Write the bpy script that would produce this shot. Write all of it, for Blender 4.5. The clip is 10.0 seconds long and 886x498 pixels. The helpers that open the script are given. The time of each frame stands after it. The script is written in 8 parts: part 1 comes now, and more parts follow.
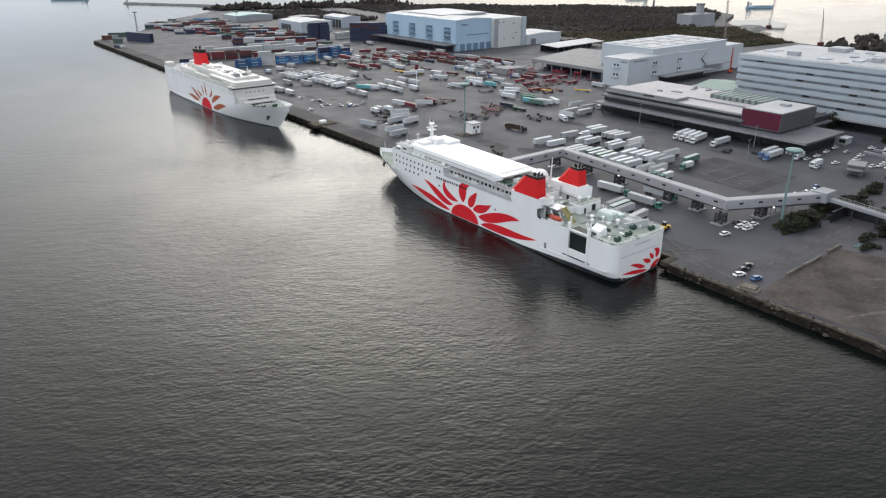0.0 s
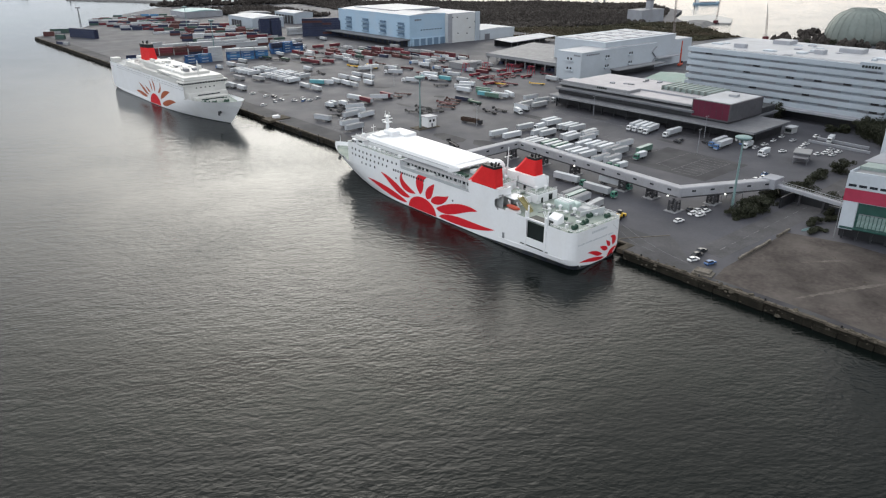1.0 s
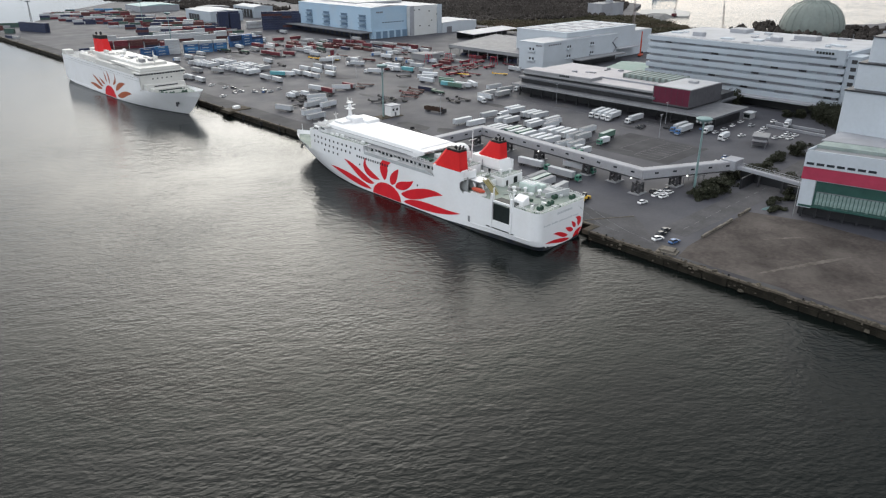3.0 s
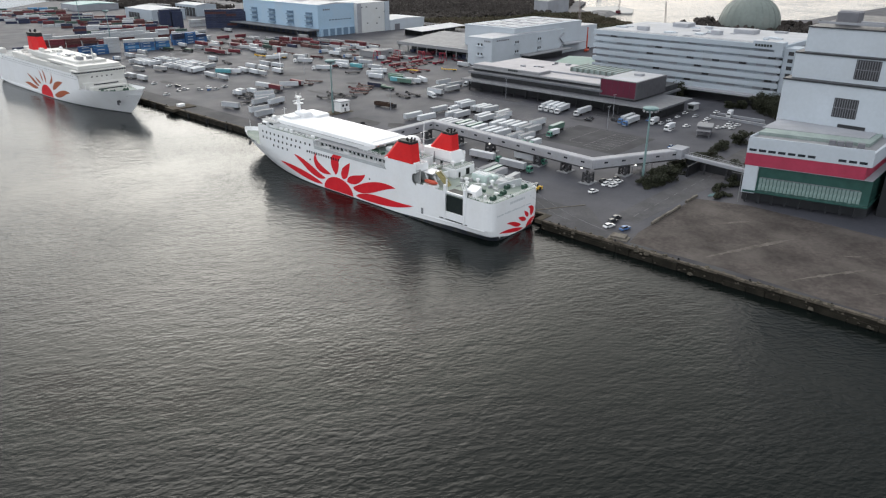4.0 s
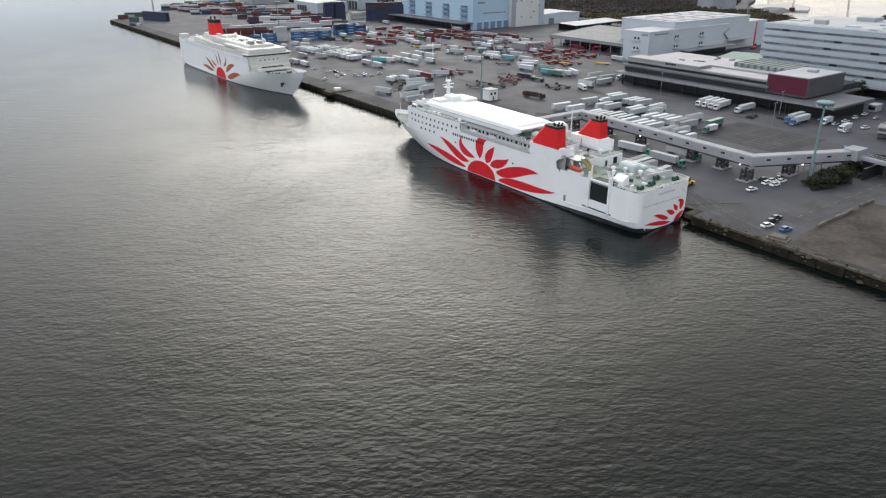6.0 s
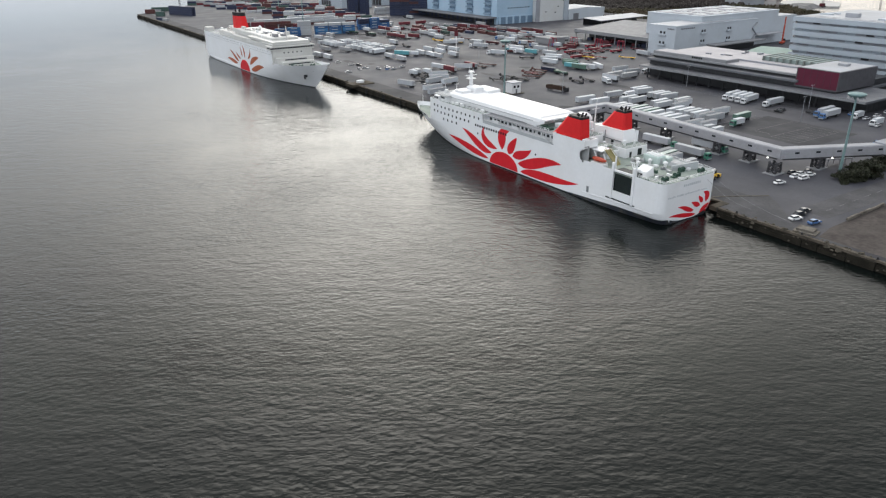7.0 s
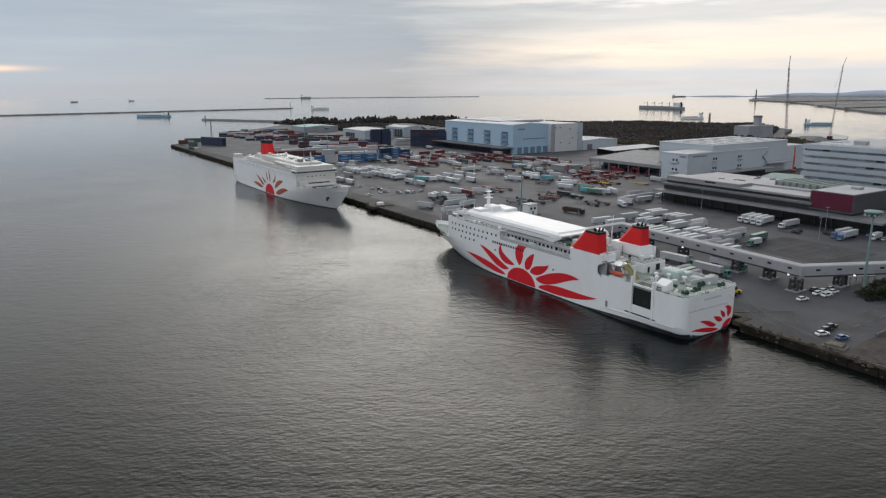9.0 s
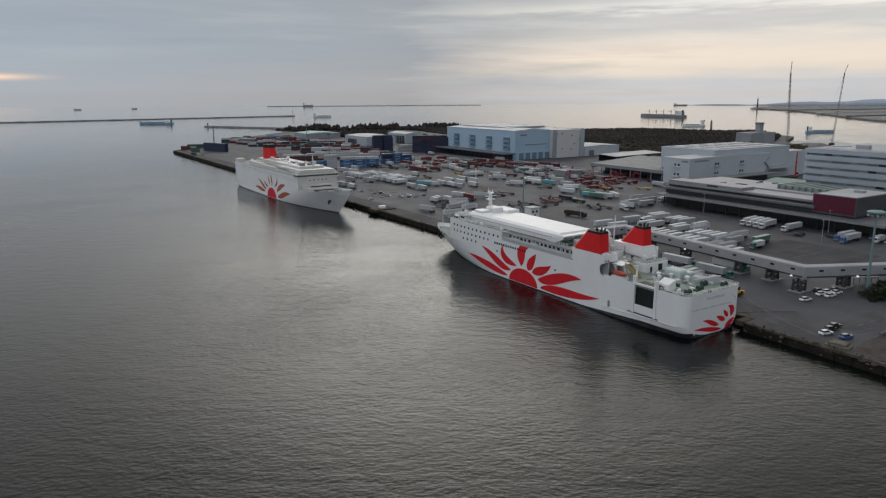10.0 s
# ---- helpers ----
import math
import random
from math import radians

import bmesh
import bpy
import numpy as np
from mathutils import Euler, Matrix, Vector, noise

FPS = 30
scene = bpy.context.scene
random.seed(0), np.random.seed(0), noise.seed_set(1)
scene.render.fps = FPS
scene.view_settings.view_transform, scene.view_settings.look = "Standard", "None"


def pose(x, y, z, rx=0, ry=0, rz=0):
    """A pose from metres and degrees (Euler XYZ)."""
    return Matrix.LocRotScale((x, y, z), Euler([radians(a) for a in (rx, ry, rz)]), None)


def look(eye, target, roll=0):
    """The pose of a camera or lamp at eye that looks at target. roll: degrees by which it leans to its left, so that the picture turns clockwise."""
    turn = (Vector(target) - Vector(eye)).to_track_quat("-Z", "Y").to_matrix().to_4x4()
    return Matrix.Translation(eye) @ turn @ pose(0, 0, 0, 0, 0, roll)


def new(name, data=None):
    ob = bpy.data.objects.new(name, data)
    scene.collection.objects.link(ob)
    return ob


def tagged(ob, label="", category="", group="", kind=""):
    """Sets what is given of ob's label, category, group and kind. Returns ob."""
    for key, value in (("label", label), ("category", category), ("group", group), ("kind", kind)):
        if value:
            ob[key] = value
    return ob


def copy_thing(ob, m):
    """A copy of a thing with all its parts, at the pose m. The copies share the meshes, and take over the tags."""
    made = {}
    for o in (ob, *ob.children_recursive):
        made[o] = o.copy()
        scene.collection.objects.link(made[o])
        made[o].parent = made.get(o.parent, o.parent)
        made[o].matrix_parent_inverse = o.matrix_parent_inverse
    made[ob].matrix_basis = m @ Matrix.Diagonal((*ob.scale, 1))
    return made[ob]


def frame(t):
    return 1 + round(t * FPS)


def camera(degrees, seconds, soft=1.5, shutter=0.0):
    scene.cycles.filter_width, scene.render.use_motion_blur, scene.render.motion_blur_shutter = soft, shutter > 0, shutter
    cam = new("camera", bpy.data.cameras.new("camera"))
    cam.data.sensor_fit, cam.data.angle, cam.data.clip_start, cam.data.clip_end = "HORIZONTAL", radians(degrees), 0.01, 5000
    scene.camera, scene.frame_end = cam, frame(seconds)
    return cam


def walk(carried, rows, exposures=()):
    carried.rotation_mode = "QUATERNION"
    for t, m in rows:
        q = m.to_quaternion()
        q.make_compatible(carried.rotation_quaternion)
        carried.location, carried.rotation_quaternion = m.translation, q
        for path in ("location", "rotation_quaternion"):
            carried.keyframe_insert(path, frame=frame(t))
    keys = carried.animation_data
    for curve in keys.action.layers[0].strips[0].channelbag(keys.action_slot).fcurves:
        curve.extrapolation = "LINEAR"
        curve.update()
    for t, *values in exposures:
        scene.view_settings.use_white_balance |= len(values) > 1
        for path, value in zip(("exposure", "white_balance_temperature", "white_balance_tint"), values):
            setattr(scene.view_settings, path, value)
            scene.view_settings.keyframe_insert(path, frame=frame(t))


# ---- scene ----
cam = camera(64.29, 10.0, soft=1.25)
PATH = [
    (0.0, (-202.45, 27.48, 103.31), (-36.18, 248.21, -13.45), -0.36),
    (0.5, (-202.32, 27.68, 101.95), (-28.83, 242.50, -15.32), -0.21),
    (1.0, (-202.24, 27.84, 100.59), (-22.40, 237.16, -17.07), -0.09),
    (1.5, (-202.17, 27.96, 99.21), (-20.97, 235.94, -18.74), -0.03),
    (2.0, (-202.08, 27.98, 97.84), (-19.15, 234.30, -20.36), -0.03),
    (3.5, (-202.19, 27.83, 93.72), (-4.58, 219.93, -24.80), 0.16),
    (4.0, (-202.31, 27.99, 92.24), (1.79, 213.19, -26.27), 0.22),
    (4.5, (-202.40, 28.17, 90.75), (-6.39, 221.86, -27.85), 0.06),
    (5.0, (-202.40, 28.19, 89.26), (-21.71, 236.23, -29.36), -0.13),
    (5.5, (-202.45, 28.23, 87.79), (-27.11, 240.73, -30.93), -0.15),
    (6.0, (-202.55, 28.35, 86.34), (-41.61, 251.98, -32.34), -0.29),
    (7.5, (-202.35, 28.55, 82.00), (-49.64, 257.83, -36.79), -0.29),
    (8.0, (-202.34, 28.57, 80.76), (-49.17, 262.21, -28.57), -0.24),
    (8.5, (-202.36, 28.52, 79.46), (-47.09, 269.72, -8.39), -0.25),
    (9.0, (-202.41, 28.40, 78.04), (-45.59, 274.95, 10.07), -0.31),
    (9.5, (-202.48, 28.30, 76.48), (-45.62, 275.72, 11.85), -0.29),
    (10.0, (-202.58, 28.26, 74.86), (-45.92, 275.86, 10.41), -0.24),
]
walk(cam, [(t, look(eye, target, roll)) for t, eye, target, roll in PATH],
     exposures=((0.0, -0.29), (7.8, -0.31), (8.5, -0.69), (9.0, -0.96), (9.5, -1.12), (10.0, -1.31)))

# ---- sky and light: overcast evening, a warm gap low over the bay ----
SUN_AZ, SUN_EL = radians(32.0), radians(20.0)   # clockwise from +y
world = bpy.data.worlds.new("overcast_sky")
scene.world = world
world.use_nodes = True
wt = world.node_tree
wt.nodes.clear()


def wnode(kind, **values):
    n = wt.nodes.new(kind)
    for key, value in values.items():
        n.inputs[key].default_value = value
    return n


def wmath(op, a, b=0.5):
    n = wt.nodes.new("ShaderNodeMath")
    n.operation = op
    for i, v in enumerate((a, b)):
        if isinstance(v, (int, float)):
            n.inputs[i].default_value = v
        else:
            wt.links.new(v, n.inputs[i])
    return n.outputs[0]


def wramp(fac, stops):
    n = wt.nodes.new("ShaderNodeValToRGB")
    while len(n.color_ramp.elements) < len(stops):
        n.color_ramp.elements.new(0.5)
    for e, (p, c) in zip(n.color_ramp.elements, stops):
        e.position, e.color = p, (*c, 1)
    wt.links.new(fac, n.inputs[0])
    return n.outputs[0]


def wmix(fac, a, b, blend="MIX"):
    n = wt.nodes.new("ShaderNodeMix")
    n.data_type, n.blend_type = "RGBA", blend
    for i, v in ((0, fac), (6, a), (7, b)):
        if isinstance(v, (int, float)):
            n.inputs[i].default_value = v
        elif isinstance(v, tuple):
            n.inputs[i].default_value = (*v, 1)
        else:
            wt.links.new(v, n.inputs[i])
    return n.outputs[2]


tc = wt.nodes.new("ShaderNodeTexCoord")
sep = wt.nodes.new("ShaderNodeSeparateXYZ")
wt.links.new(tc.outputs["Generated"], sep.inputs[0])
dx, dy, dz = sep.outputs
# cloud deck: grey, a little lighter towards the zenith, lavender haze at the horizon
height = wmath("ADD", wmath("MULTIPLY", dz, 0.5), 0.5)
base = wramp(height, [(0.0, (0.20, 0.21, 0.22)), (0.47, (0.74, 0.78, 0.82)), (0.489, (1.0, 1.07, 1.16)), (0.4995, (1.0, 1.07, 1.17)), (0.503, (1.03, 1.12, 1.24)), (0.53, (0.96, 1.10, 1.26)),
                      (0.56, (0.97, 1.09, 1.22)), (0.62, (1.12, 1.15, 1.20)), (0.75, (1.10, 1.13, 1.18)), (0.85, (1.06, 1.12, 1.20)), (1.0, (1.14, 1.22, 1.36))])
# seaward sky brightened and landward sky dimmed, added to lighten the hull sides
seaward_side = wmath("MAXIMUM", wmath("ADD", wmath("MULTIPLY", dx, -0.88), wmath("MULTIPLY", dy, -0.48)), 0.0)
lift = wmath("ADD", wmath("MULTIPLY", seaward_side, 0.45), wmath("SUBTRACT", 1.0, wmath("MULTIPLY", dx, 0.36)))
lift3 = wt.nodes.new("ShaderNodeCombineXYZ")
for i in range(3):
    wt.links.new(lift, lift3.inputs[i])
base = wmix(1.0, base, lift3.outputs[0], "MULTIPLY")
# the hidden sun's glow in the cloud deck
sun_dir = Vector((math.sin(SUN_AZ) * math.cos(SUN_EL), math.cos(SUN_AZ) * math.cos(SUN_EL), math.sin(SUN_EL)))
dot = wmath("ADD", wmath("ADD", wmath("MULTIPLY", dx, sun_dir.x), wmath("MULTIPLY", dy, sun_dir.y)), wmath("MULTIPLY", dz, sun_dir.z))
lobe = wmath("POWER", wmath("MAXIMUM", dot, 0.0), 20.0)
# a second, weaker thin place in the deck farther over the land
side_dir = Vector((math.sin(radians(62)) * math.cos(radians(20)), math.cos(radians(62)) * math.cos(radians(20)), math.sin(radians(20))))
side_dot = wmath("ADD", wmath("ADD", wmath("MULTIPLY", dx, side_dir.x), wmath("MULTIPLY", dy, side_dir.y)), wmath("MULTIPLY", dz, side_dir.z))
lobe = wmath("ADD", lobe, wmath("MULTIPLY", wmath("POWER", wmath("MAXIMUM", side_dot, 0.0), 14.0), 0.15))
# and a faint broad one high over the bay
bay_dir = Vector((math.sin(radians(10)) * math.cos(radians(47)), math.cos(radians(10)) * math.cos(radians(47)), math.sin(radians(47))))
bay_dot = wmath("ADD", wmath("ADD", wmath("MULTIPLY", dx, bay_dir.x), wmath("MULTIPLY", dy, bay_dir.y)), wmath("MULTIPLY", dz, bay_dir.z))
lobe = wmath("ADD", lobe, wmath("MULTIPLY", wmath("POWER", wmath("MAXIMUM", bay_dot, 0.0), 5.0), 0.178))
thin = wmath("MULTIPLY", lobe, wramp(dz, [(0.125, (0, 0, 0)), (0.25, (1, 1, 1))]))
warm = wmix(thin, base, (8.9, 8.6, 7.95))
# streaky stratus
stretch = wt.nodes.new("ShaderNodeMapping")
stretch.inputs["Scale"].default_value = (1.2, 1.2, 14.0)
wt.links.new(tc.outputs["Generated"], stretch.inputs[0])
cloud = wnode("ShaderNodeTexNoise", Scale=2.2, Detail=7.0, Roughness=0.62)
wt.links.new(stretch.outputs[0], cloud.inputs["Vector"])
streak = wramp(cloud.outputs[0], [(0.34, (0.84, 0.87, 0.92)), (0.52, (1.0, 1.0, 1.0)), (0.66, (1.20, 1.18, 1.14))])
fade = wmath("MINIMUM", wmath("MAXIMUM", wmath("MULTIPLY", dz, 14.0), 0.0), 1.0)
# a break in the cloud: peach low over the landward horizon, a grey bar, cream cloud above
band_az = wmath("ADD", wmath("MULTIPLY", dx, math.sin(radians(66))), wmath("MULTIPLY", dy, math.cos(radians(66))))
fine_cloud = wnode("ShaderNodeTexNoise", Scale=7.0, Detail=6.0, Roughness=0.6)
flat = wt.nodes.new("ShaderNodeMapping")
flat.inputs["Scale"].default_value = (0.8, 0.8, 9.0)
wt.links.new(tc.outputs["Generated"], flat.inputs[0])
wt.links.new(flat.outputs[0], fine_cloud.inputs["Vector"])
low = wmath("ABSOLUTE", dz)
tilt = wmath("ADD", low, wmath("MULTIPLY", wmath("SUBTRACT", fine_cloud.outputs[0], 0.5), 0.045))
band = wmath("MULTIPLY", wramp(low, [(0.0, (0.7, 0.7, 0.7)), (0.02, (0.85, 0.85, 0.85)), (0.05, (1, 1, 1)), (0.16, (1, 1, 1)), (0.30, (0, 0, 0))]),
             wramp(wmath("ADD", band_az, wmath("MULTIPLY", wmath("SUBTRACT", fine_cloud.outputs[0], 0.5), 0.16)), [(0.80, (0, 0, 0)), (0.88, (0.5, 0.5, 0.5)), (0.95, (1, 1, 1))]))
cream = wramp(tilt, [(0.004, (1.85, 1.80, 1.78)), (0.014, (1.62, 1.68, 1.76)), (0.032, (2.25, 1.98, 1.68)), (0.052, (2.45, 2.10, 1.76)), (0.07, (2.15, 1.96, 1.74)), (0.082, (1.66, 1.63, 1.58)), (0.10, (1.66, 1.63, 1.58)), (0.108, (2.45, 2.36, 2.15)), (0.12, (1.72, 1.69, 1.62)), (0.145, (2.2, 2.12, 1.94))])
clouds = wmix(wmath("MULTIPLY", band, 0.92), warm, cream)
# stratus streaks over it all
clouds = wmix(wmath("MULTIPLY", fade, 0.6), clouds, wmix(1.0, clouds, streak, "MULTIPLY"))
# the sun's last streak under the cloud edge
flare_x = wmath("SUBTRACT", dx, -0.005)
flare_z = wmath("SUBTRACT", dz, 0.022)
gauss = wmath("POWER", 2.718, wmath("MULTIPLY", wmath("ADD", wmath("MULTIPLY", wmath("MULTIPLY", flare_x, flare_x), 420.0), wmath("MULTIPLY", wmath("MULTIPLY", flare_z, flare_z), 90000.0)), -1.0))
front = wmath("GREATER_THAN", dy, 0.0)
clouds = wmix(wmath("MULTIPLY", wmath("MULTIPLY", gauss, front), 0.75), clouds, (3.4, 2.2, 1.45))
sky = wt.nodes.new("ShaderNodeTexSky")
sky.sky_type, sky.sun_disc = "NISHITA", False
sky.sun_elevation, sky.sun_rotation = SUN_EL, SUN_AZ
sky_dim = wmix(1.0, sky.outputs[0], (0.10, 0.10, 0.10), "MULTIPLY")
back = wt.nodes.new("ShaderNodeBackground")
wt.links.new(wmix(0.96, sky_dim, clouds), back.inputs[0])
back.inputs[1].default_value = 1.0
out = wt.nodes.new("ShaderNodeOutputWorld")
wt.links.new(back.outputs[0], out.inputs[0])

sun = new("sun", bpy.data.lights.new("sun", "SUN"))
sun.data.energy, sun.data.angle, sun.data.color = 0.35, radians(95), (1.0, 0.97, 0.93)
sun.matrix_world = look(sun_dir * 400, (0, 0, 0))

# ---- materials ----
def material(name, color, rough=0.6, metal=0.0, vary=0.12, scale=0.6, fine=8.0, bump=0.0, dirt=None, dirt_amount=0.3, dirt_scale=0.15,
             random_tint=0.0, coat=0.0, spec=None):
    m = bpy.data.materials.new(name)
    m.use_nodes = True
    nt = m.node_tree
    p = nt.nodes["Principled BSDF"]
    p.inputs["Roughness"].default_value, p.inputs["Metallic"].default_value = rough, metal
    p.inputs["Coat Weight"].default_value = coat
    p.inputs["Specular IOR Level"].default_value = spec if spec is not None else 0.15 if rough > 0.7 else 0.28 if rough >= 0.5 else 0.5
    geo = nt.nodes.new("ShaderNodeTexCoord")

    def noise_at(s, detail=5.0):
        n = nt.nodes.new("ShaderNodeTexNoise")
        n.inputs["Scale"].default_value, n.inputs["Detail"].default_value = s, detail
        nt.links.new(geo.outputs["Object"], n.inputs["Vector"])
        return n.outputs[0]

    def mixed(fac, a, b, blend="MIX"):
        n = nt.nodes.new("ShaderNodeMix")
        n.data_type, n.blend_type = "RGBA", blend
        for i, v in ((0, fac), (6, a), (7, b)):
            if isinstance(v, (int, float)):
                n.inputs[i].default_value = v
            elif isinstance(v, tuple):
                n.inputs[i].default_value = (*v, 1)
            else:
                nt.links.new(v, n.inputs[i])
        return n.outputs[2]

    def spread(value, lo, hi, a, b):
        n = nt.nodes.new("ShaderNodeMapRange")
        n.inputs[1].default_value, n.inputs[2].default_value, n.inputs[3].default_value, n.inputs[4].default_value = lo, hi, a, b
        nt.links.new(value, n.inputs[0])
        return n.outputs[0]

    low = tuple(c * (1 - vary) for c in color)
    high = tuple(min(1.0, c * (1 + vary)) for c in color)
    col = mixed(spread(noise_at(scale), 0.3, 0.7, 0, 1), low, high)
    grain = spread(noise_at(fine, 3.0), 0.3, 0.7, 1 - vary * 0.6, 1 + vary * 0.6)
    comb = nt.nodes.new("ShaderNodeCombineXYZ")
    for i in range(3):
        nt.links.new(grain, comb.inputs[i])
    col = mixed(1.0, col, comb.outputs[0], "MULTIPLY")
    if dirt:
        col = mixed(spread(noise_at(dirt_scale, 6.0), 0.48, 0.72, 0, dirt_amount), col, dirt)
    if random_tint:
        info = nt.nodes.new("ShaderNodeObjectInfo")
        r = spread(info.outputs["Random"], 0, 1, 1 - random_tint, 1 + random_tint * 0.3)
        comb2 = nt.nodes.new("ShaderNodeCombineXYZ")
        for i in range(3):
            nt.links.new(r, comb2.inputs[i])
        col = mixed(1.0, col, comb2.outputs[0], "MULTIPLY")
    nt.links.new(col, p.inputs["Base Color"])
    nt.links.new(spread(noise_at(scale * 2.3), 0.3, 0.7, max(0.03, rough - 0.08), min(1.0, rough + 0.08)), p.inputs["Roughness"])
    if bump:
        b = nt.nodes.new("ShaderNodeBump")
        b.inputs["Strength"].default_value, b.inputs["Distance"].default_value = bump, 0.05
        nt.links.new(noise_at(fine), b.inputs["Height"])
        nt.links.new(b.outputs[0], p.inputs["Normal"])
    return m


M_hull = material("white_ship_paint", (0.76, 0.77, 0.78), 0.38, vary=0.03, scale=0.08, fine=0.9, dirt=(0.62, 0.60, 0.56), dirt_amount=0.22, dirt_scale=0.12)
M_ivory = material("weathered_ivory_paint", (0.57, 0.565, 0.54), 0.5, vary=0.05, scale=0.15, fine=1.5, dirt=(0.5, 0.48, 0.45), dirt_amount=0.4, dirt_scale=0.2)
M_house = material("white_house_paint", (0.74, 0.745, 0.75), 0.45, vary=0.03, scale=0.2, fine=2.0, dirt=(0.6, 0.6, 0.58), dirt_amount=0.15, dirt_scale=0.3)
M_red = material("emblem_red", (0.58, 0.012, 0.022), 0.6, vary=0.08, scale=0.2, fine=1.5, spec=0.3)
M_orange = material("faded_orange", (0.36, 0.09, 0.035), 0.5, vary=0.1, scale=0.2, fine=1.5)
M_funnel = material("funnel_red", (0.58, 0.014, 0.016), 0.65, vary=0.06, scale=0.3, fine=2.0, spec=0.3)
M_black = material("soot_black", (0.012, 0.012, 0.013), 0.6, vary=0.2)
# boot paint, also the painted shade below the near ferry's stern
M_boot = material("boot_and_shade", (0.022, 0.026, 0.036), 0.5, vary=0.2, dirt=(0.12, 0.11, 0.08), dirt_amount=0.5, dirt_scale=0.4)
M_deck = material("green_deck", (0.24, 0.28, 0.25), 0.75, vary=0.18, scale=0.25, fine=3.0, dirt=(0.30, 0.29, 0.25), dirt_amount=0.5, dirt_scale=0.25)
M_deckgrey = material("grey_deck", (0.36, 0.37, 0.37), 0.75, vary=0.12, scale=0.3, fine=3.0, dirt=(0.22, 0.21, 0.2), dirt_amount=0.3)
M_greyscreen = material("pale_grey_screen", (0.40, 0.42, 0.43), 0.6, vary=0.08, scale=0.3, fine=2.0)
M_glass = material("dark_window", (0.018, 0.022, 0.028), 0.12, vary=0.2, scale=1.0)
# near-black, mostly standing for the shade inside openings
M_dark = material("dark_opening", (0.012, 0.018, 0.017), 0.5, vary=0.2)
M_steel = material("grey_steel", (0.24, 0.25, 0.26), 0.5, 0.3, vary=0.15, scale=1.0)
M_darksteel = material("dark_truss_steel", (0.055, 0.055, 0.06), 0.55, 0.2, vary=0.2, scale=1.0)
M_machine = material("dark_green_machinery", (0.035, 0.075, 0.055), 0.5, vary=0.2, scale=1.0)
M_safety = material("safety_orange", (0.40, 0.06, 0.03), 0.5, vary=0.1)
M_yellow = material("machine_yellow", (0.62, 0.38, 0.03), 0.5, vary=0.12, dirt=(0.2, 0.15, 0.08), dirt_amount=0.4, dirt_scale=0.8)
M_ochre = material("ochre_stair", (0.30, 0.26, 0.12), 0.6, vary=0.15)
M_asphalt = material("asphalt", (0.046, 0.0475, 0.058), 0.72, vary=0.16, scale=0.03, fine=1.2, dirt=(0.074, 0.071, 0.078), dirt_amount=0.65, dirt_scale=0.02, bump=0.2, spec=0.24)
M_asphalt2 = material("newer_asphalt", (0.038, 0.038, 0.043), 0.78, vary=0.14, scale=0.05, fine=1.5, dirt=(0.08, 0.08, 0.08), dirt_amount=0.5, dirt_scale=0.05, bump=0.2)
M_worn = material("worn_asphalt", (0.072, 0.071, 0.075), 0.9, vary=0.2, scale=0.1, fine=1.5, dirt=(0.05, 0.05, 0.05), dirt_amount=0.6, dirt_scale=0.15)
M_earth = material("bare_earth", (0.058, 0.050, 0.046), 0.95, vary=0.35, scale=0.09, fine=0.8, dirt=(0.10, 0.089, 0.081), dirt_amount=0.7, dirt_scale=0.06, bump=0.5)
M_track = material("pale_dry_track", (0.105, 0.094, 0.084), 0.95, vary=0.25, scale=0.2, fine=1.5, dirt=(0.06, 0.052, 0.045), dirt_amount=0.9, dirt_scale=0.25)
M_quay = material("quay_concrete", (0.068, 0.057, 0.043), 0.9, vary=0.2, scale=0.15, fine=2.0, dirt=(0.035, 0.032, 0.026), dirt_amount=0.8, dirt_scale=0.2, bump=0.4)
# worn coping, coloured lighter to put its lit top into the tone
M_quaytop = material("worn_lit_quay_edge", (0.095, 0.081, 0.064), 0.9, vary=0.3, scale=0.25, fine=1.5, dirt=(0.04, 0.036, 0.03), dirt_amount=0.8, dirt_scale=0.3, bump=0.4)
M_quaywall = material("dark_quay_wall", (0.017, 0.015, 0.011), 0.85, vary=0.3, scale=0.3, fine=2.0, dirt=(0.03, 0.026, 0.02), dirt_amount=0.5, dirt_scale=0.3, bump=0.5)
M_rubble = material("quay_rubble", (0.075, 0.066, 0.052), 0.9, vary=0.5, scale=0.5, fine=3.0)
M_kerb = material("weathered_kerb", (0.15, 0.135, 0.115), 0.9, vary=0.3, scale=0.4, fine=2.0, dirt=(0.04, 0.035, 0.03), dirt_amount=0.8, dirt_scale=0.35)
M_line = material("road_paint", (0.17, 0.17, 0.175), 0.8, vary=0.15, scale=0.6, dirt=(0.07, 0.07, 0.07), dirt_amount=0.9, dirt_scale=0.5)
M_gangway = material("grey_gangway_sheet", (0.30, 0.305, 0.325), 0.65, vary=0.1, scale=0.15, fine=1.5, dirt=(0.18, 0.175, 0.17), dirt_amount=0.4, dirt_scale=0.3)
M_concrete = material("pale_concrete", (0.29, 0.30, 0.325), 0.8, vary=0.08, scale=0.1, fine=1.2, dirt=(0.22, 0.22, 0.225), dirt_amount=0.4, dirt_scale=0.12)
M_white_wall = material("white_wall_panel", (0.355, 0.40, 0.445), 0.7, vary=0.05, scale=0.06, fine=0.8, dirt=(0.35, 0.37, 0.39), dirt_amount=0.4, dirt_scale=0.07)
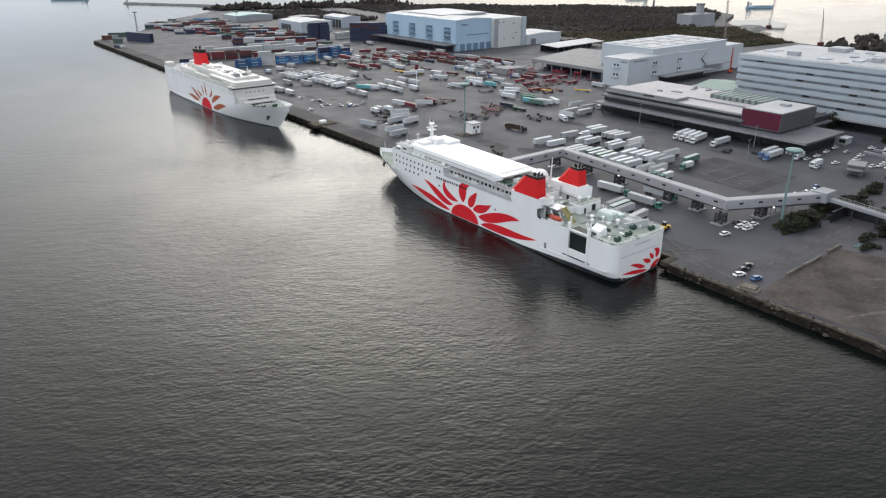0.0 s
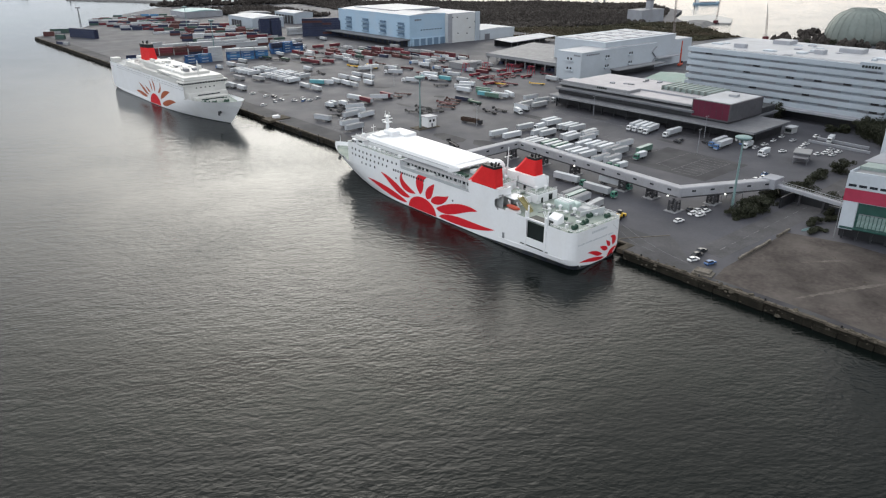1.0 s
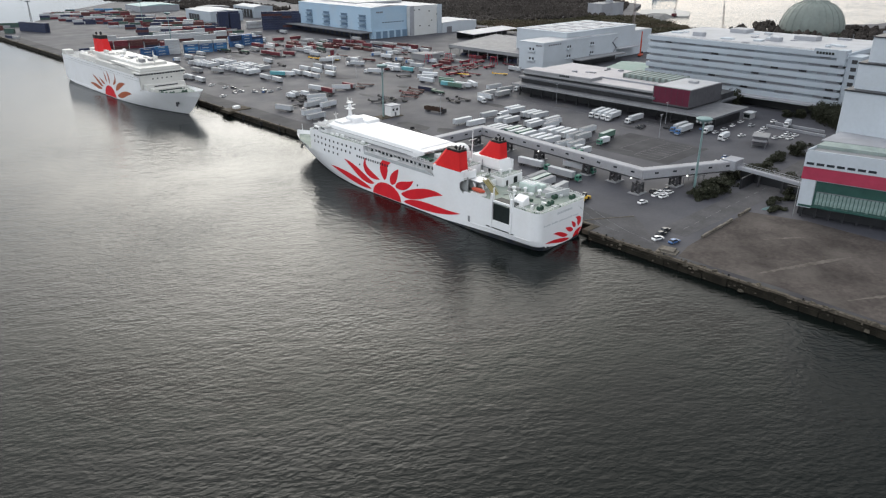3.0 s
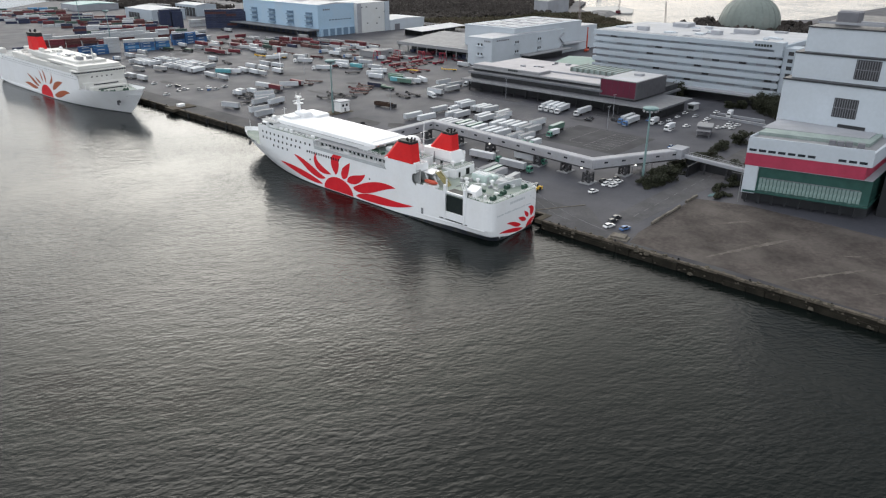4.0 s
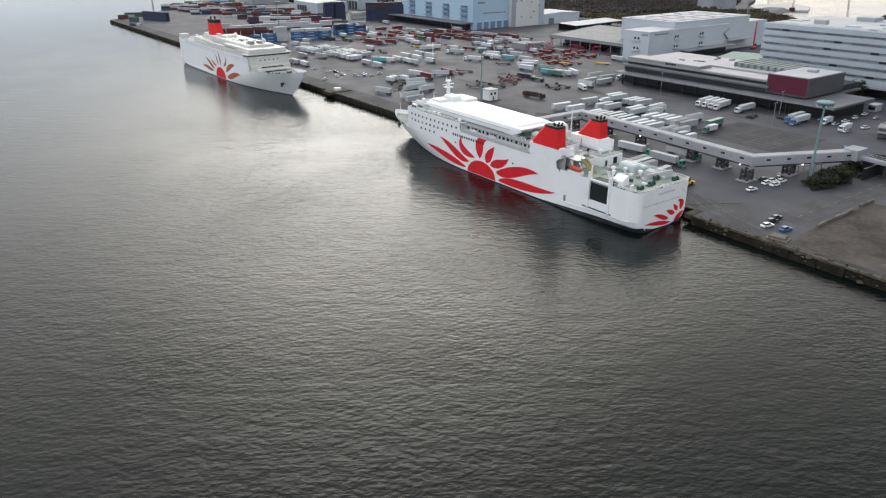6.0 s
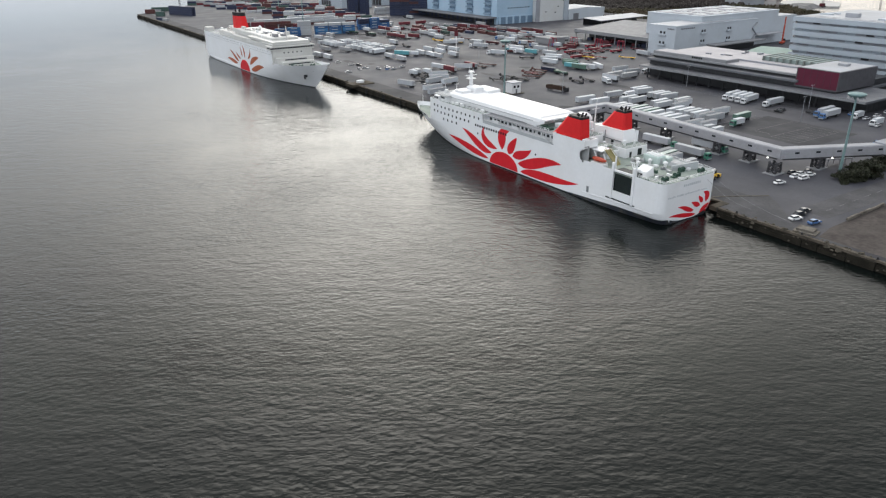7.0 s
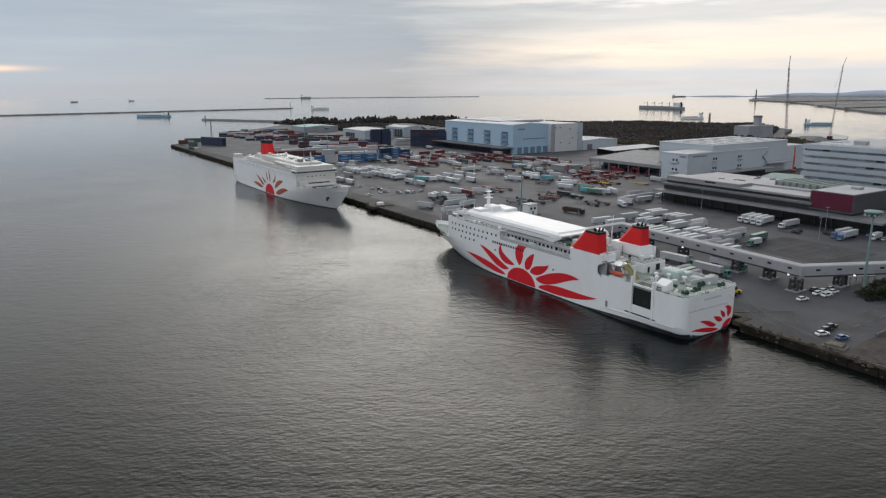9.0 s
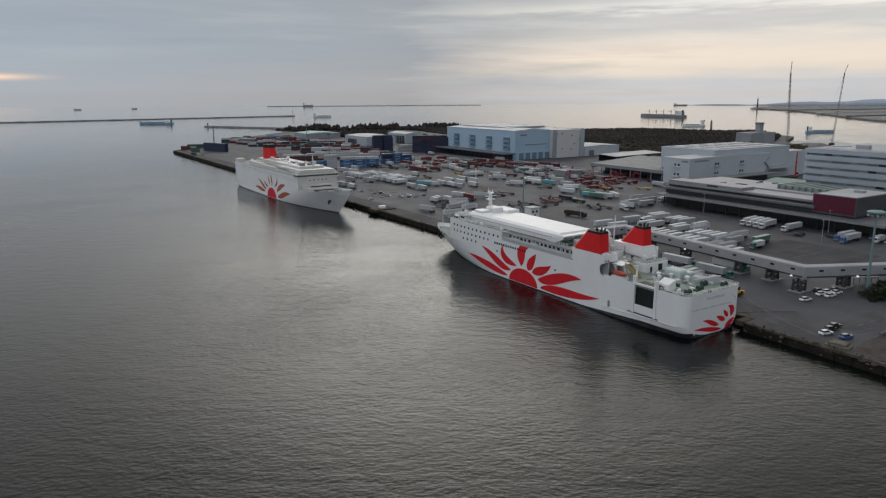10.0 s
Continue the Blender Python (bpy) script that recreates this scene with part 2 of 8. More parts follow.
M_cream = material("pale_wall_panel", (0.53, 0.54, 0.54), 0.7, vary=0.05, scale=0.06, fine=0.8, dirt=(0.46, 0.44, 0.40), dirt_amount=0.35, dirt_scale=0.1)
M_blue_wall = material("pale_blue_wall", (0.33, 0.455, 0.57), 0.65, vary=0.05, scale=0.05, fine=0.8, dirt=(0.35, 0.41, 0.47), dirt_amount=0.5, dirt_scale=0.05)
M_roof = material("pale_metal_roof", (0.335, 0.345, 0.37), 0.55, vary=0.08, scale=0.06, fine=0.8, dirt=(0.28, 0.28, 0.28), dirt_amount=0.5, dirt_scale=0.08)
M_roofgrey = material("grey_roof", (0.215, 0.22, 0.23), 0.7, vary=0.1, scale=0.1, fine=1.0, dirt=(0.2, 0.2, 0.2), dirt_amount=0.4, dirt_scale=0.1)
# near-black for real glazing, and for shade painted into recesses and undersides
M_darkwall = material("dark_glass_and_shade", (0.018, 0.019, 0.022), 0.45, vary=0.2, scale=0.2)
M_roofdark = material("dark_mullion", (0.05, 0.05, 0.055), 0.6, vary=0.15)
M_gantry = material("gantry_crimson", (0.27, 0.018, 0.04), 0.6, vary=0.15, scale=0.5, fine=2.0)
M_crane = material("crane_lattice", (0.22, 0.19, 0.18), 0.6, vary=0.15)
M_grey_panel = material("grey_panel", (0.15, 0.15, 0.165), 0.5, vary=0.08, scale=0.2, fine=1.0)
M_maroon = material("maroon_panel", (0.095, 0.012, 0.030), 0.5, vary=0.08, scale=0.2, fine=1.0)
M_crimson = material("crimson_band", (0.33, 0.035, 0.07), 0.6, vary=0.08, scale=0.2, fine=1.0)
M_greenglass = material("green_glass", (0.028, 0.075, 0.065), 0.15, vary=0.12, scale=0.4)
M_tealroof = material("pale_teal_roof", (0.24, 0.36, 0.36), 0.6, vary=0.12, scale=0.1, fine=1.0, dirt=(0.32, 0.38, 0.38), dirt_amount=0.5, dirt_scale=0.06)
M_greenpale = material("pale_green_blind", (0.18, 0.25, 0.235), 0.4, vary=0.25, scale=0.6, fine=2.0)
M_teal = material("teal_paint", (0.15, 0.23, 0.23), 0.6, vary=0.1, scale=0.6)
M_dome = material("grey_green_dome", (0.165, 0.19, 0.175), 0.6, vary=0.12, scale=0.05, fine=0.3, dirt=(0.20, 0.20, 0.18), dirt_amount=0.7, dirt_scale=0.03)
M_trailer = material("trailer_white", (0.465, 0.49, 0.52), 0.5, vary=0.05, scale=0.4, fine=3.0, dirt=(0.5, 0.5, 0.5), dirt_amount=0.3, dirt_scale=0.5, random_tint=0.3)
M_trailer_grey = material("trailer_grey", (0.34, 0.35, 0.36), 0.55, vary=0.1, scale=0.4, fine=3.0, random_tint=0.3)
M_trailer_green = material("tarpaulin_green", (0.085, 0.15, 0.12), 0.65, vary=0.15, scale=0.4, fine=3.0, random_tint=0.3)
M_trailer_teal = material("box_teal", (0.10, 0.30, 0.34), 0.5, vary=0.1, scale=0.4, fine=3.0)
M_chassis = material("chassis_black", (0.025, 0.025, 0.028), 0.6, vary=0.2)
M_tyre = material("tyre_rubber", (0.02, 0.02, 0.02), 0.85, vary=0.2)
M_cab_white = material("cab_white", (0.66, 0.67, 0.68), 0.35, vary=0.04, random_tint=0.1)
M_cab_blue = material("cab_blue", (0.06, 0.16, 0.36), 0.35, vary=0.06, random_tint=0.2)
M_cab_green = material("cab_green", (0.04, 0.17, 0.12), 0.35, vary=0.06, random_tint=0.2)
M_rusty = material("dark_rusty_steel", (0.05, 0.032, 0.024), 0.8, vary=0.3, scale=0.6, fine=3.0)
M_boxes = {
    "blue": material("container_blue", (0.022, 0.095, 0.24), 0.55, vary=0.1, dirt=(0.15, 0.12, 0.1), dirt_amount=0.3, dirt_scale=0.5, random_tint=0.3),
    "red": material("container_red", (0.125, 0.021, 0.030), 0.55, vary=0.12, dirt=(0.10, 0.045, 0.045), dirt_amount=0.4, dirt_scale=0.5, random_tint=0.35),
    "brown": material("container_brown", (0.090, 0.032, 0.032), 0.6, vary=0.15, dirt=(0.1, 0.07, 0.05), dirt_amount=0.4, dirt_scale=0.5, random_tint=0.35),
    "grey": material("container_grey", (0.33, 0.34, 0.35), 0.6, vary=0.1, dirt=(0.2, 0.16, 0.12), dirt_amount=0.4, dirt_scale=0.5, random_tint=0.4),
    "white": material("container_white", (0.42, 0.44, 0.46), 0.55, vary=0.08, dirt=(0.35, 0.3, 0.25), dirt_amount=0.35, dirt_scale=0.5, random_tint=0.2),
    "green": material("container_green", (0.045, 0.085, 0.075), 0.6, vary=0.12, dirt=(0.12, 0.1, 0.08), dirt_amount=0.4, dirt_scale=0.5, random_tint=0.3),
    "navy": material("container_navy", (0.022, 0.030, 0.065), 0.55, vary=0.12, dirt=(0.08, 0.07, 0.06), dirt_amount=0.3, dirt_scale=0.5, random_tint=0.3),
    "sky": material("container_sky_blue", (0.045, 0.18, 0.36), 0.55, vary=0.1, dirt=(0.15, 0.12, 0.1), dirt_amount=0.3, dirt_scale=0.5, random_tint=0.3),
    "yellow": material("container_yellow", (0.45, 0.33, 0.05), 0.6, vary=0.1, random_tint=0.2),
}
M_car = {k: material("car_" + k, c, 0.25, vary=0.03, coat=0.5) for k, c in
         {"white": (0.78, 0.78, 0.78), "black": (0.02, 0.02, 0.022), "silver": (0.45, 0.46, 0.48), "blue": (0.05, 0.12, 0.28)}.items()}
M_bark = material("bark", (0.06, 0.045, 0.035), 0.9, vary=0.2, scale=2.0)
M_leaf = material("evergreen_leaf", (0.026, 0.029, 0.016), 0.7, vary=0.35, scale=0.4, fine=2.0)
M_wood = material("winter_woodland", (0.036, 0.031, 0.028), 0.85, vary=0.35, scale=0.03, fine=0.2)
M_heath = material("rough_heath", (0.040, 0.036, 0.024), 0.95, vary=0.35, scale=0.03, fine=0.3, dirt=(0.075, 0.055, 0.038), dirt_amount=0.8, dirt_scale=0.02)
M_brush = material("low_brush", (0.036, 0.034, 0.020), 0.9, vary=0.4, scale=0.03, fine=0.3, dirt=(0.06, 0.040, 0.028), dirt_amount=0.8, dirt_scale=0.015)
M_scrub = material("dry_scrub", (0.075, 0.068, 0.038), 0.9, vary=0.3, scale=0.2)
M_rock = material("breakwater_rock", (0.15, 0.15, 0.15), 0.9, vary=0.25, scale=0.1)
# distant land and ships: aerial haze is mixed into these base colours
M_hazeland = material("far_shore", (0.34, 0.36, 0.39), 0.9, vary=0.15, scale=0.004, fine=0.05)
M_hills = material("haze_tinted_hills", (0.36, 0.40, 0.465), 1.0, vary=0.04, scale=0.001, fine=0.01, spec=0.0)
M_spit = material("haze_tinted_land", (0.17, 0.165, 0.165), 0.95, vary=0.2, scale=0.01, fine=0.06, dirt=(0.26, 0.25, 0.24), dirt_amount=0.7, dirt_scale=0.006)
M_palebarge = material("pale_blue_hull", (0.26, 0.40, 0.52), 0.6, vary=0.1, scale=0.1)
M_sand = material("pale_sand", (0.45, 0.44, 0.42), 0.9, vary=0.1, scale=0.05)

# water: dark, glossy, two sizes of ripples
M_water = bpy.data.materials.new("harbour_water")
M_water.use_nodes = True
nt = M_water.node_tree
p = nt.nodes["Principled BSDF"]
p.inputs["Base Color"].default_value = (0.0036, 0.0054, 0.0050, 1)
p.inputs["Roughness"].default_value = 0.08
p.inputs["Specular IOR Level"].default_value = 0.2
p.inputs["IOR"].default_value = 1.333
tex = nt.nodes.new("ShaderNodeTexCoord")
last = None
fetch = nt.nodes.new("ShaderNodeSeparateXYZ")     # the outer basin lies calmer
nt.links.new(tex.outputs["Object"], fetch.inputs[0])
# cat's paws: patches where the breeze ruffles the water more or less
breeze = nt.nodes.new("ShaderNodeTexNoise")
breeze.inputs["Scale"].default_value, breeze.inputs["Detail"].default_value = 0.014, 4.0
nt.links.new(tex.outputs["Object"], breeze.inputs["Vector"])
paws = nt.nodes.new("ShaderNodeMapRange")
for i, value in enumerate((0.35, 0.65, 0.55, 1.35), 1):
    paws.inputs[i].default_value = value
nt.links.new(breeze.outputs[0], paws.inputs[0])
turned = nt.nodes.new("ShaderNodeMapping")
turned.inputs["Rotation"].default_value = (0, 0, radians(32))
nt.links.new(tex.outputs["Object"], turned.inputs[0])
for size, along, strength, dist, detail in ((0.03, 0.75, 0.28, 0.8, 2.0), (0.24, 0.6, 0.5, 0.5, 3.0), (0.9, 0.6, 0.72, 0.25, 5.0)):
    mp = nt.nodes.new("ShaderNodeMapping")
    mp.inputs["Scale"].default_value = (along, 1, 1)
    nt.links.new(turned.outputs[0], mp.inputs[0])
    n = nt.nodes.new("ShaderNodeTexNoise")
    n.inputs["Scale"].default_value, n.inputs["Detail"].default_value = size, detail
    nt.links.new(mp.outputs[0], n.inputs["Vector"])
    b = nt.nodes.new("ShaderNodeBump")
    b.inputs["Distance"].default_value = dist
    calm = nt.nodes.new("ShaderNodeMapRange")
    for i, value in enumerate((250.0, 900.0, strength, strength * 0.22), 1):
        calm.inputs[i].default_value = value
    nt.links.new(fetch.outputs[1], calm.inputs[0])
    gust = nt.nodes.new("ShaderNodeMath")
    gust.operation = "MULTIPLY"
    nt.links.new(calm.outputs[0], gust.inputs[0])
    nt.links.new(paws.outputs[0], gust.inputs[1])
    nt.links.new(gust.outputs[0], b.inputs["Strength"])
    nt.links.new(n.outputs[0], b.inputs["Height"])
    if last:
        nt.links.new(last, b.inputs["Normal"])
    last = b.outputs[0]
nt.links.new(last, p.inputs["Normal"])

M_canopy = material("grey_canopy_sheet", (0.115, 0.12, 0.133), 0.6, vary=0.1, scale=0.1, fine=1.0, dirt=(0.145, 0.145, 0.15), dirt_amount=0.4, dirt_scale=0.1)
M_terrace = material("grey_green_terrace", (0.22, 0.27, 0.255), 0.6, vary=0.12, scale=0.2, fine=1.0, dirt=(0.25, 0.28, 0.27), dirt_amount=0.4, dirt_scale=0.2)
M_bluelouvre = material("blue_grey_louvre", (0.13, 0.20, 0.28), 0.6, vary=0.1)
M_pinkroof = material("pale_rosy_roof", (0.36, 0.345, 0.36), 0.65, vary=0.08, scale=0.08, fine=0.8, dirt=(0.27, 0.26, 0.27), dirt_amount=0.5, dirt_scale=0.07)
M_greenroof = material("faded_green_roof", (0.20, 0.275, 0.245), 0.65, vary=0.08, scale=0.1, fine=0.8, dirt=(0.24, 0.28, 0.26), dirt_amount=0.5, dirt_scale=0.08)
M_stepped = material("bright_wall_panel", (0.44, 0.48, 0.52), 0.7, vary=0.05, scale=0.06, fine=0.8, dirt=(0.40, 0.42, 0.44), dirt_amount=0.35, dirt_scale=0.08)
M_palegreen = material("pale_green_paint", (0.46, 0.55, 0.52), 0.5, vary=0.06, scale=0.3, fine=2.0)
M_darkclad = material("dark_grey_cladding", (0.075, 0.074, 0.082), 0.55, vary=0.1, scale=0.2, fine=1.0)
M_balcony = material("blue_grey_balcony", (0.20, 0.28, 0.36), 0.6, vary=0.08, scale=0.3)
M_lettering = material("grey_lettering", (0.52, 0.55, 0.57), 0.6, vary=0.1)


# ---- building helpers ----
class Geo:
    """Collects vertices and faces for one mesh."""

    def __init__(self):
        self.v, self.f, self.m = [], [], []

    def add(self, verts, faces, mi=0):
        n = len(self.v)
        self.v += [tuple(q) for q in verts]
        self.f += [tuple(n + i for i in face) for face in faces]
        self.m += [mi] * len(faces)
        return self

    def box(self, x0, x1, y0, y1, z0, z1, mi=0):
        v = [(x, y, z) for z in (z0, z1) for y in (y0, y1) for x in (x0, x1)]
        return self.add(v, [(0, 2, 3, 1), (4, 5, 7, 6), (0, 1, 5, 4), (2, 6, 7, 3), (0, 4, 6, 2), (1, 3, 7, 5)], mi)

    def soft(self, x0, x1, y0, y1, z0, z1, c=0.1, mi=0):
        """A box with chamfered upright and top edges."""
        lo = [(x0 + c, y0), (x1 - c, y0), (x1, y0 + c), (x1, y1 - c), (x1 - c, y1), (x0 + c, y1), (x0, y1 - c), (x0, y0 + c)]
        cx, cy = (x0 + x1) / 2, (y0 + y1) / 2
        kx, ky = 1 - 2 * c / max(x1 - x0, 1e-6), 1 - 2 * c / max(y1 - y0, 1e-6)
        top = [(cx + (x - cx) * kx, cy + (y - cy) * ky) for x, y in lo]
        return self.rings([[(x, y, z0) for x, y in lo], [(x, y, z1 - c) for x, y in lo], [(x, y, z1) for x, y in top]], mi)

    def rings(self, rings, mi=0, caps=True):
        n, v, f = len(rings[0]), [], []
        for r in rings:
            v += r
        for k in range(len(rings) - 1):
            for i in range(n):
                j = (i + 1) % n
                f.append((k * n + i, k * n + j, (k + 1) * n + j, (k + 1) * n + i))
        if caps:
            f += [tuple(reversed(range(n))), tuple(range((len(rings) - 1) * n, len(rings) * n))]
        return self.add(v, f, mi)

    def prism(self, poly, z0, z1, mi=0):
        return self.rings([[(x, y, z0) for x, y in poly], [(x, y, z1) for x, y in poly]], mi)

    def tube(self, a, b, r0, r1=None, n=8, mi=0):
        a, b = Vector(a), Vector(b)
        r1 = r0 if r1 is None else r1
        d = (b - a).normalized()
        u = d.orthogonal().normalized()
        w = d.cross(u)
        ring = [(math.cos(2 * math.pi * i / n), math.sin(2 * math.pi * i / n)) for i in range(n)]
        return self.rings([[a + (u * c + w * s) * r0 for c, s in ring], [b + (u * c + w * s) * r1 for c, s in ring]], mi)

    def bar(self, a, b, w, h=None, mi=0):
        """A square bar from a to b."""
        a, b, h = Vector(a), Vector(b), h or w
        d = (b - a).normalized()
        side = d.cross(Vector((0, 0, 1)))
        side = side.normalized() if side.length > 1e-4 else Vector((1, 0, 0))
        up = side.cross(d)
        q = [side * w / 2 * i + up * h / 2 * j for i, j in ((-1, -1), (1, -1), (1, 1), (-1, 1))]
        return self.rings([[a + o for o in q], [b + o for o in q]], mi)

    def mesh(self, name, mats, smooth=False, weld=False):
        me = bpy.data.meshes.new(name)
        me.from_pydata(self.v, [], self.f)
        for m in mats:
            me.materials.append(m)
        me.polygons.foreach_set("material_index", self.m)
        bm = bmesh.new()
        bm.from_mesh(me)
        if weld:
            bmesh.ops.remove_doubles(bm, verts=bm.verts, dist=0.002)
        bmesh.ops.recalc_face_normals(bm, faces=bm.faces)
        bm.to_mesh(me)
        bm.free()
        if smooth:
            me.polygons.foreach_set("use_smooth", [True] * len(me.polygons))
        return me


def part(name, geo, mat, parent=None, label="", at=None, smooth=False, weld=False):
    """One mesh object, under a thing or a part if a parent is given."""
    mats = mat if isinstance(mat, (list, tuple)) else [mat]
    data = geo if isinstance(geo, bpy.types.Mesh) else geo.mesh(name, mats, smooth, weld)
    ob = new(name, data)
    if parent:
        ob.parent = parent
    if at is not None:
        ob.matrix_basis = at
    return tagged(ob, label) if label else ob


def thing(name, label, category, group="", at=None, kind=""):
    ob = new(name)
    ob.empty_display_size = 0.5
    if at is not None:
        ob.matrix_basis = at
    return tagged(ob, label, category, group, kind)


G0 = 3.0  # the yard's level over the water


# ---- water, land and quay ----
water = part("water", Geo().add([(-4900, -1500, 0), (4900, -1500, 0), (4900, 5200, 0), (-4900, 5200, 0)], [(0, 1, 2, 3)]), M_water)
tagged(water, "dark rippled grey-green harbour water", "water", kind="structure")

SHORE = [(-6, -1200), (-6, 159), (0, 161.5), (0, 1018), (70, 1085), (165, 1250), (300, 1400), (440, 1440), (620, 1290), (900, 1010), (1000, 840), (930, 720), (812, 661),
         (745, 600), (690, 540), (640, 470), (622, 400), (680, 380), (760, 400), (860, 330), (1300, 300), (1300, -1200)]
ground = Geo()
ground.prism(SHORE, -6, G0)
ground = part("ground", ground, [M_asphalt])
tagged(ground, "worn grey asphalt of a ferry and container yard", "ground", kind="structure")

rng = random.Random(14)
for x0, y0, y1 in ((0.0, 161.8, 1017.5), (-6.0, -60.0, 158.8)):
    coping = part("quay_coping", Geo().box(x0 - 0.1, x0 + 0.45, y0, y1, 1.5, G0 + 0.03), M_quaywall)
    y = y0
    while y < y1:
        w = min(rng.uniform(2.5, 12), y1 - y)
        part("coping_block", Geo().box(x0 - 0.15 - rng.uniform(0, 0.25), x0 + 0.5 + rng.uniform(0, 0.7), y, y + w - 0.12, 2.3 + rng.uniform(0, 0.3), G0 + rng.uniform(0.05, 0.2)), M_quaytop, coping)
        y += w
    tagged(coping, "weathered dark concrete coping along the quay edge", "quay", kind="structure")
corner = part("quay_corner", Geo().box(-6.35, 0.4, 159.0, 161.7, 1.7, G0 + 0.18), M_quay)
tagged(corner, "dark concrete corner where the quay steps back", "quay", kind="structure")
facing = part("quay_wall", Geo().box(-0.3, -0.02, 161.8, 1017, -3, 1.6).box(-6.3, -6.02, -60, 158.8, -3, 1.6), M_quaywall)
rng = random.Random(4)
y = -60.0
while y < 1016:
    w = rng.uniform(2.5, 10.5)
    if y < 148 or y > 162:
        e = -6.0 if y < 150 else 0.0
        part("wall_block", Geo().box(e - 0.35 - rng.uniform(0, 0.7), e - 0.05, y, min(y + w - 0.25, 1017), -3, rng.uniform(1.3, 2.5)), M_quaywall, facing)
    y += w
tagged(facing, "dark concrete quay wall of uneven blocks", "quay wall", kind="structure")

# quay strip in paler concrete, the road, patches of newer asphalt and the bare lot
strip = part("quay_apron", Geo().box(1.1, 13.5, 160, 1015, 1, G0 + 0.012), M_asphalt2)
tagged(strip, "dark asphalt apron behind the quay edge", "pavement", kind="structure")
apron2 = part("pavement", Geo().prism([(-4.9, -200), (-4.9, 130), (-3.2, 130), (-2.2, 95), (-3.6, 60), (-2.8, -200)], 1, G0 + 0.05), M_asphalt2)
tagged(apron2, "cracked concrete strip along the old quay", "pavement", kind="structure")
lot = part("bare_lot", Geo().prism([(-4.0, -200), (-4.0, 128), (19, 128.6), (54, 129.6), (60, 110), (58, 60), (58, -200)], 1, G0 + 0.02), M_earth)
tagged(lot, "bare brown earth lot with dry patches", "ground", kind="structure")
TRACKS = ((2.8, 102.7, 20.7, 95.3, 37.4, 87.1, 1.5), (3, 77.3, 17.3, 69.8, 28.5, 60.6, 1.3), (30.5, 113.6, 37, 109.5, 44, 104, 1.0), (31.5, 73, 34, 69, 37, 65.5, 0.7), (8, 58, 20, 50, 34, 42, 1.2))
for k, (ax, ay, bx, by, cx, cy, w) in enumerate(TRACKS):
    rt = random.Random(100 + k)
    trail, n = Geo(), 40
    edge = []
    for i in range(n + 1):
        u = i / n
        q = Vector((ax, ay)) * (1 - u) ** 2 + Vector((bx, by)) * 2 * u * (1 - u) + Vector((cx, cy)) * u * u
        o = Vector((-(cy - ay), cx - ax)).normalized() * w * rt.uniform(0.25, 1.0) * math.sin(math.pi * u) ** 0.5
        edge.append((q - o, q + o * rt.uniform(0.4, 1)))
    trail.add([(q.x, q.y, G0 + 0.03 + 0.001 * k) for pair in edge for q in pair], [(2 * i, 2 * i + 1, 2 * i + 3, 2 * i + 2) for i in range(n)])
    tagged(part("wheel_track", trail, M_track), "pale wheel track worn across bare earth", "track", kind="structure")
lot2 = part("verge", Geo().prism([(-4.8, 126), (-4.8, 158), (1.2, 162), (6, 163.5), (18.5, 156.2), (14, 150), (9, 145), (4, 139), (2.5, 132), (6, 128)], 1, G0 + 0.024), M_worn)
tagged(lot2, "worn grey gravel verge by the quay", "ground", kind="structure")
road = part("road", Geo().prism([(14, 133), (14, 143), (60, 142.5), (120, 143), (330, 150), (330, 133), (120, 129), (62, 131)], 1, G0 + 0.03), M_worn)
tagged(road, "dark asphalt access road beside the terminal yard", "road", kind="structure")
square = part("asphalt_patch", Geo().prism([(88, 183), (88, 232), (128, 228), (128, 183)], 1, G0 + 0.016), M_asphalt2)
tagged(square, "darker resurfaced square of yard asphalt", "pavement", kind="structure")

lines = Geo()
for k in range(9):
    lines.box(92 + k * 4.0, 92.15 + k * 4.0, 190, 203, G0, G0 + 0.035)
lines.box(92, 124.2, 203, 203.15, G0, G0 + 0.035).box(92, 124.2, 189.9, 190.05, G0, G0 + 0.035)
lines.box(96, 126, 214, 214.15, G0, G0 + 0.035).box(96, 96.15, 206, 214, G0, G0 + 0.035).box(126, 126.15, 206, 214, G0, G0 + 0.035)
for x in range(20, 320, 8):
    lines.box(x, x + 4, 137.0, 137.18, G0, G0 + 0.045)
for yy in range(262, 400, 4):
    lines.box(15, 27, yy, yy + 0.14, G0, G0 + 0.03)
for yy in range(228, 300, 4):
    lines.box(64, 124, yy - 0.07, yy + 0.07, G0, G0 + 0.03)
for xx in range(150, 158, 7):
    lines.box(xx, xx + 0.15, 212, 330, G0, G0 + 0.03)
lines = part("yard_markings", lines, M_line)
tagged(lines, "worn white parking bay lines on asphalt", "road marking", kind="structure")

# quay furniture
bollard = thing("bollard", "rusty black cast bollard on the quay edge", "bollard", "quay bollards", pose(-5.6, 20, G0 + 0.18))
part("base", Geo().tube((0, 0, -0.05), (0, 0, 0.12), 0.42, 0.36, 10), M_black, bollard)
part("post", Geo().tube((0, 0, 0.1), (0, 0, 0.55), 0.24, 0.22, 10), M_black, bollard)
part("cap", Geo().tube((-0.05, 0, 0.5), (-0.05, 0, 0.68), 0.34, 0.28, 10), M_black, bollard)
for k in range(1, 40):
    copy_thing(bollard, pose(0.4 if k > 6 else -5.6, 20 + k * 22, G0 + 0.18))
fender = thing("quay_fender", "black rubber fender on the quay wall", "fender", "quay fenders", pose(-1.2, 170, 1.2))
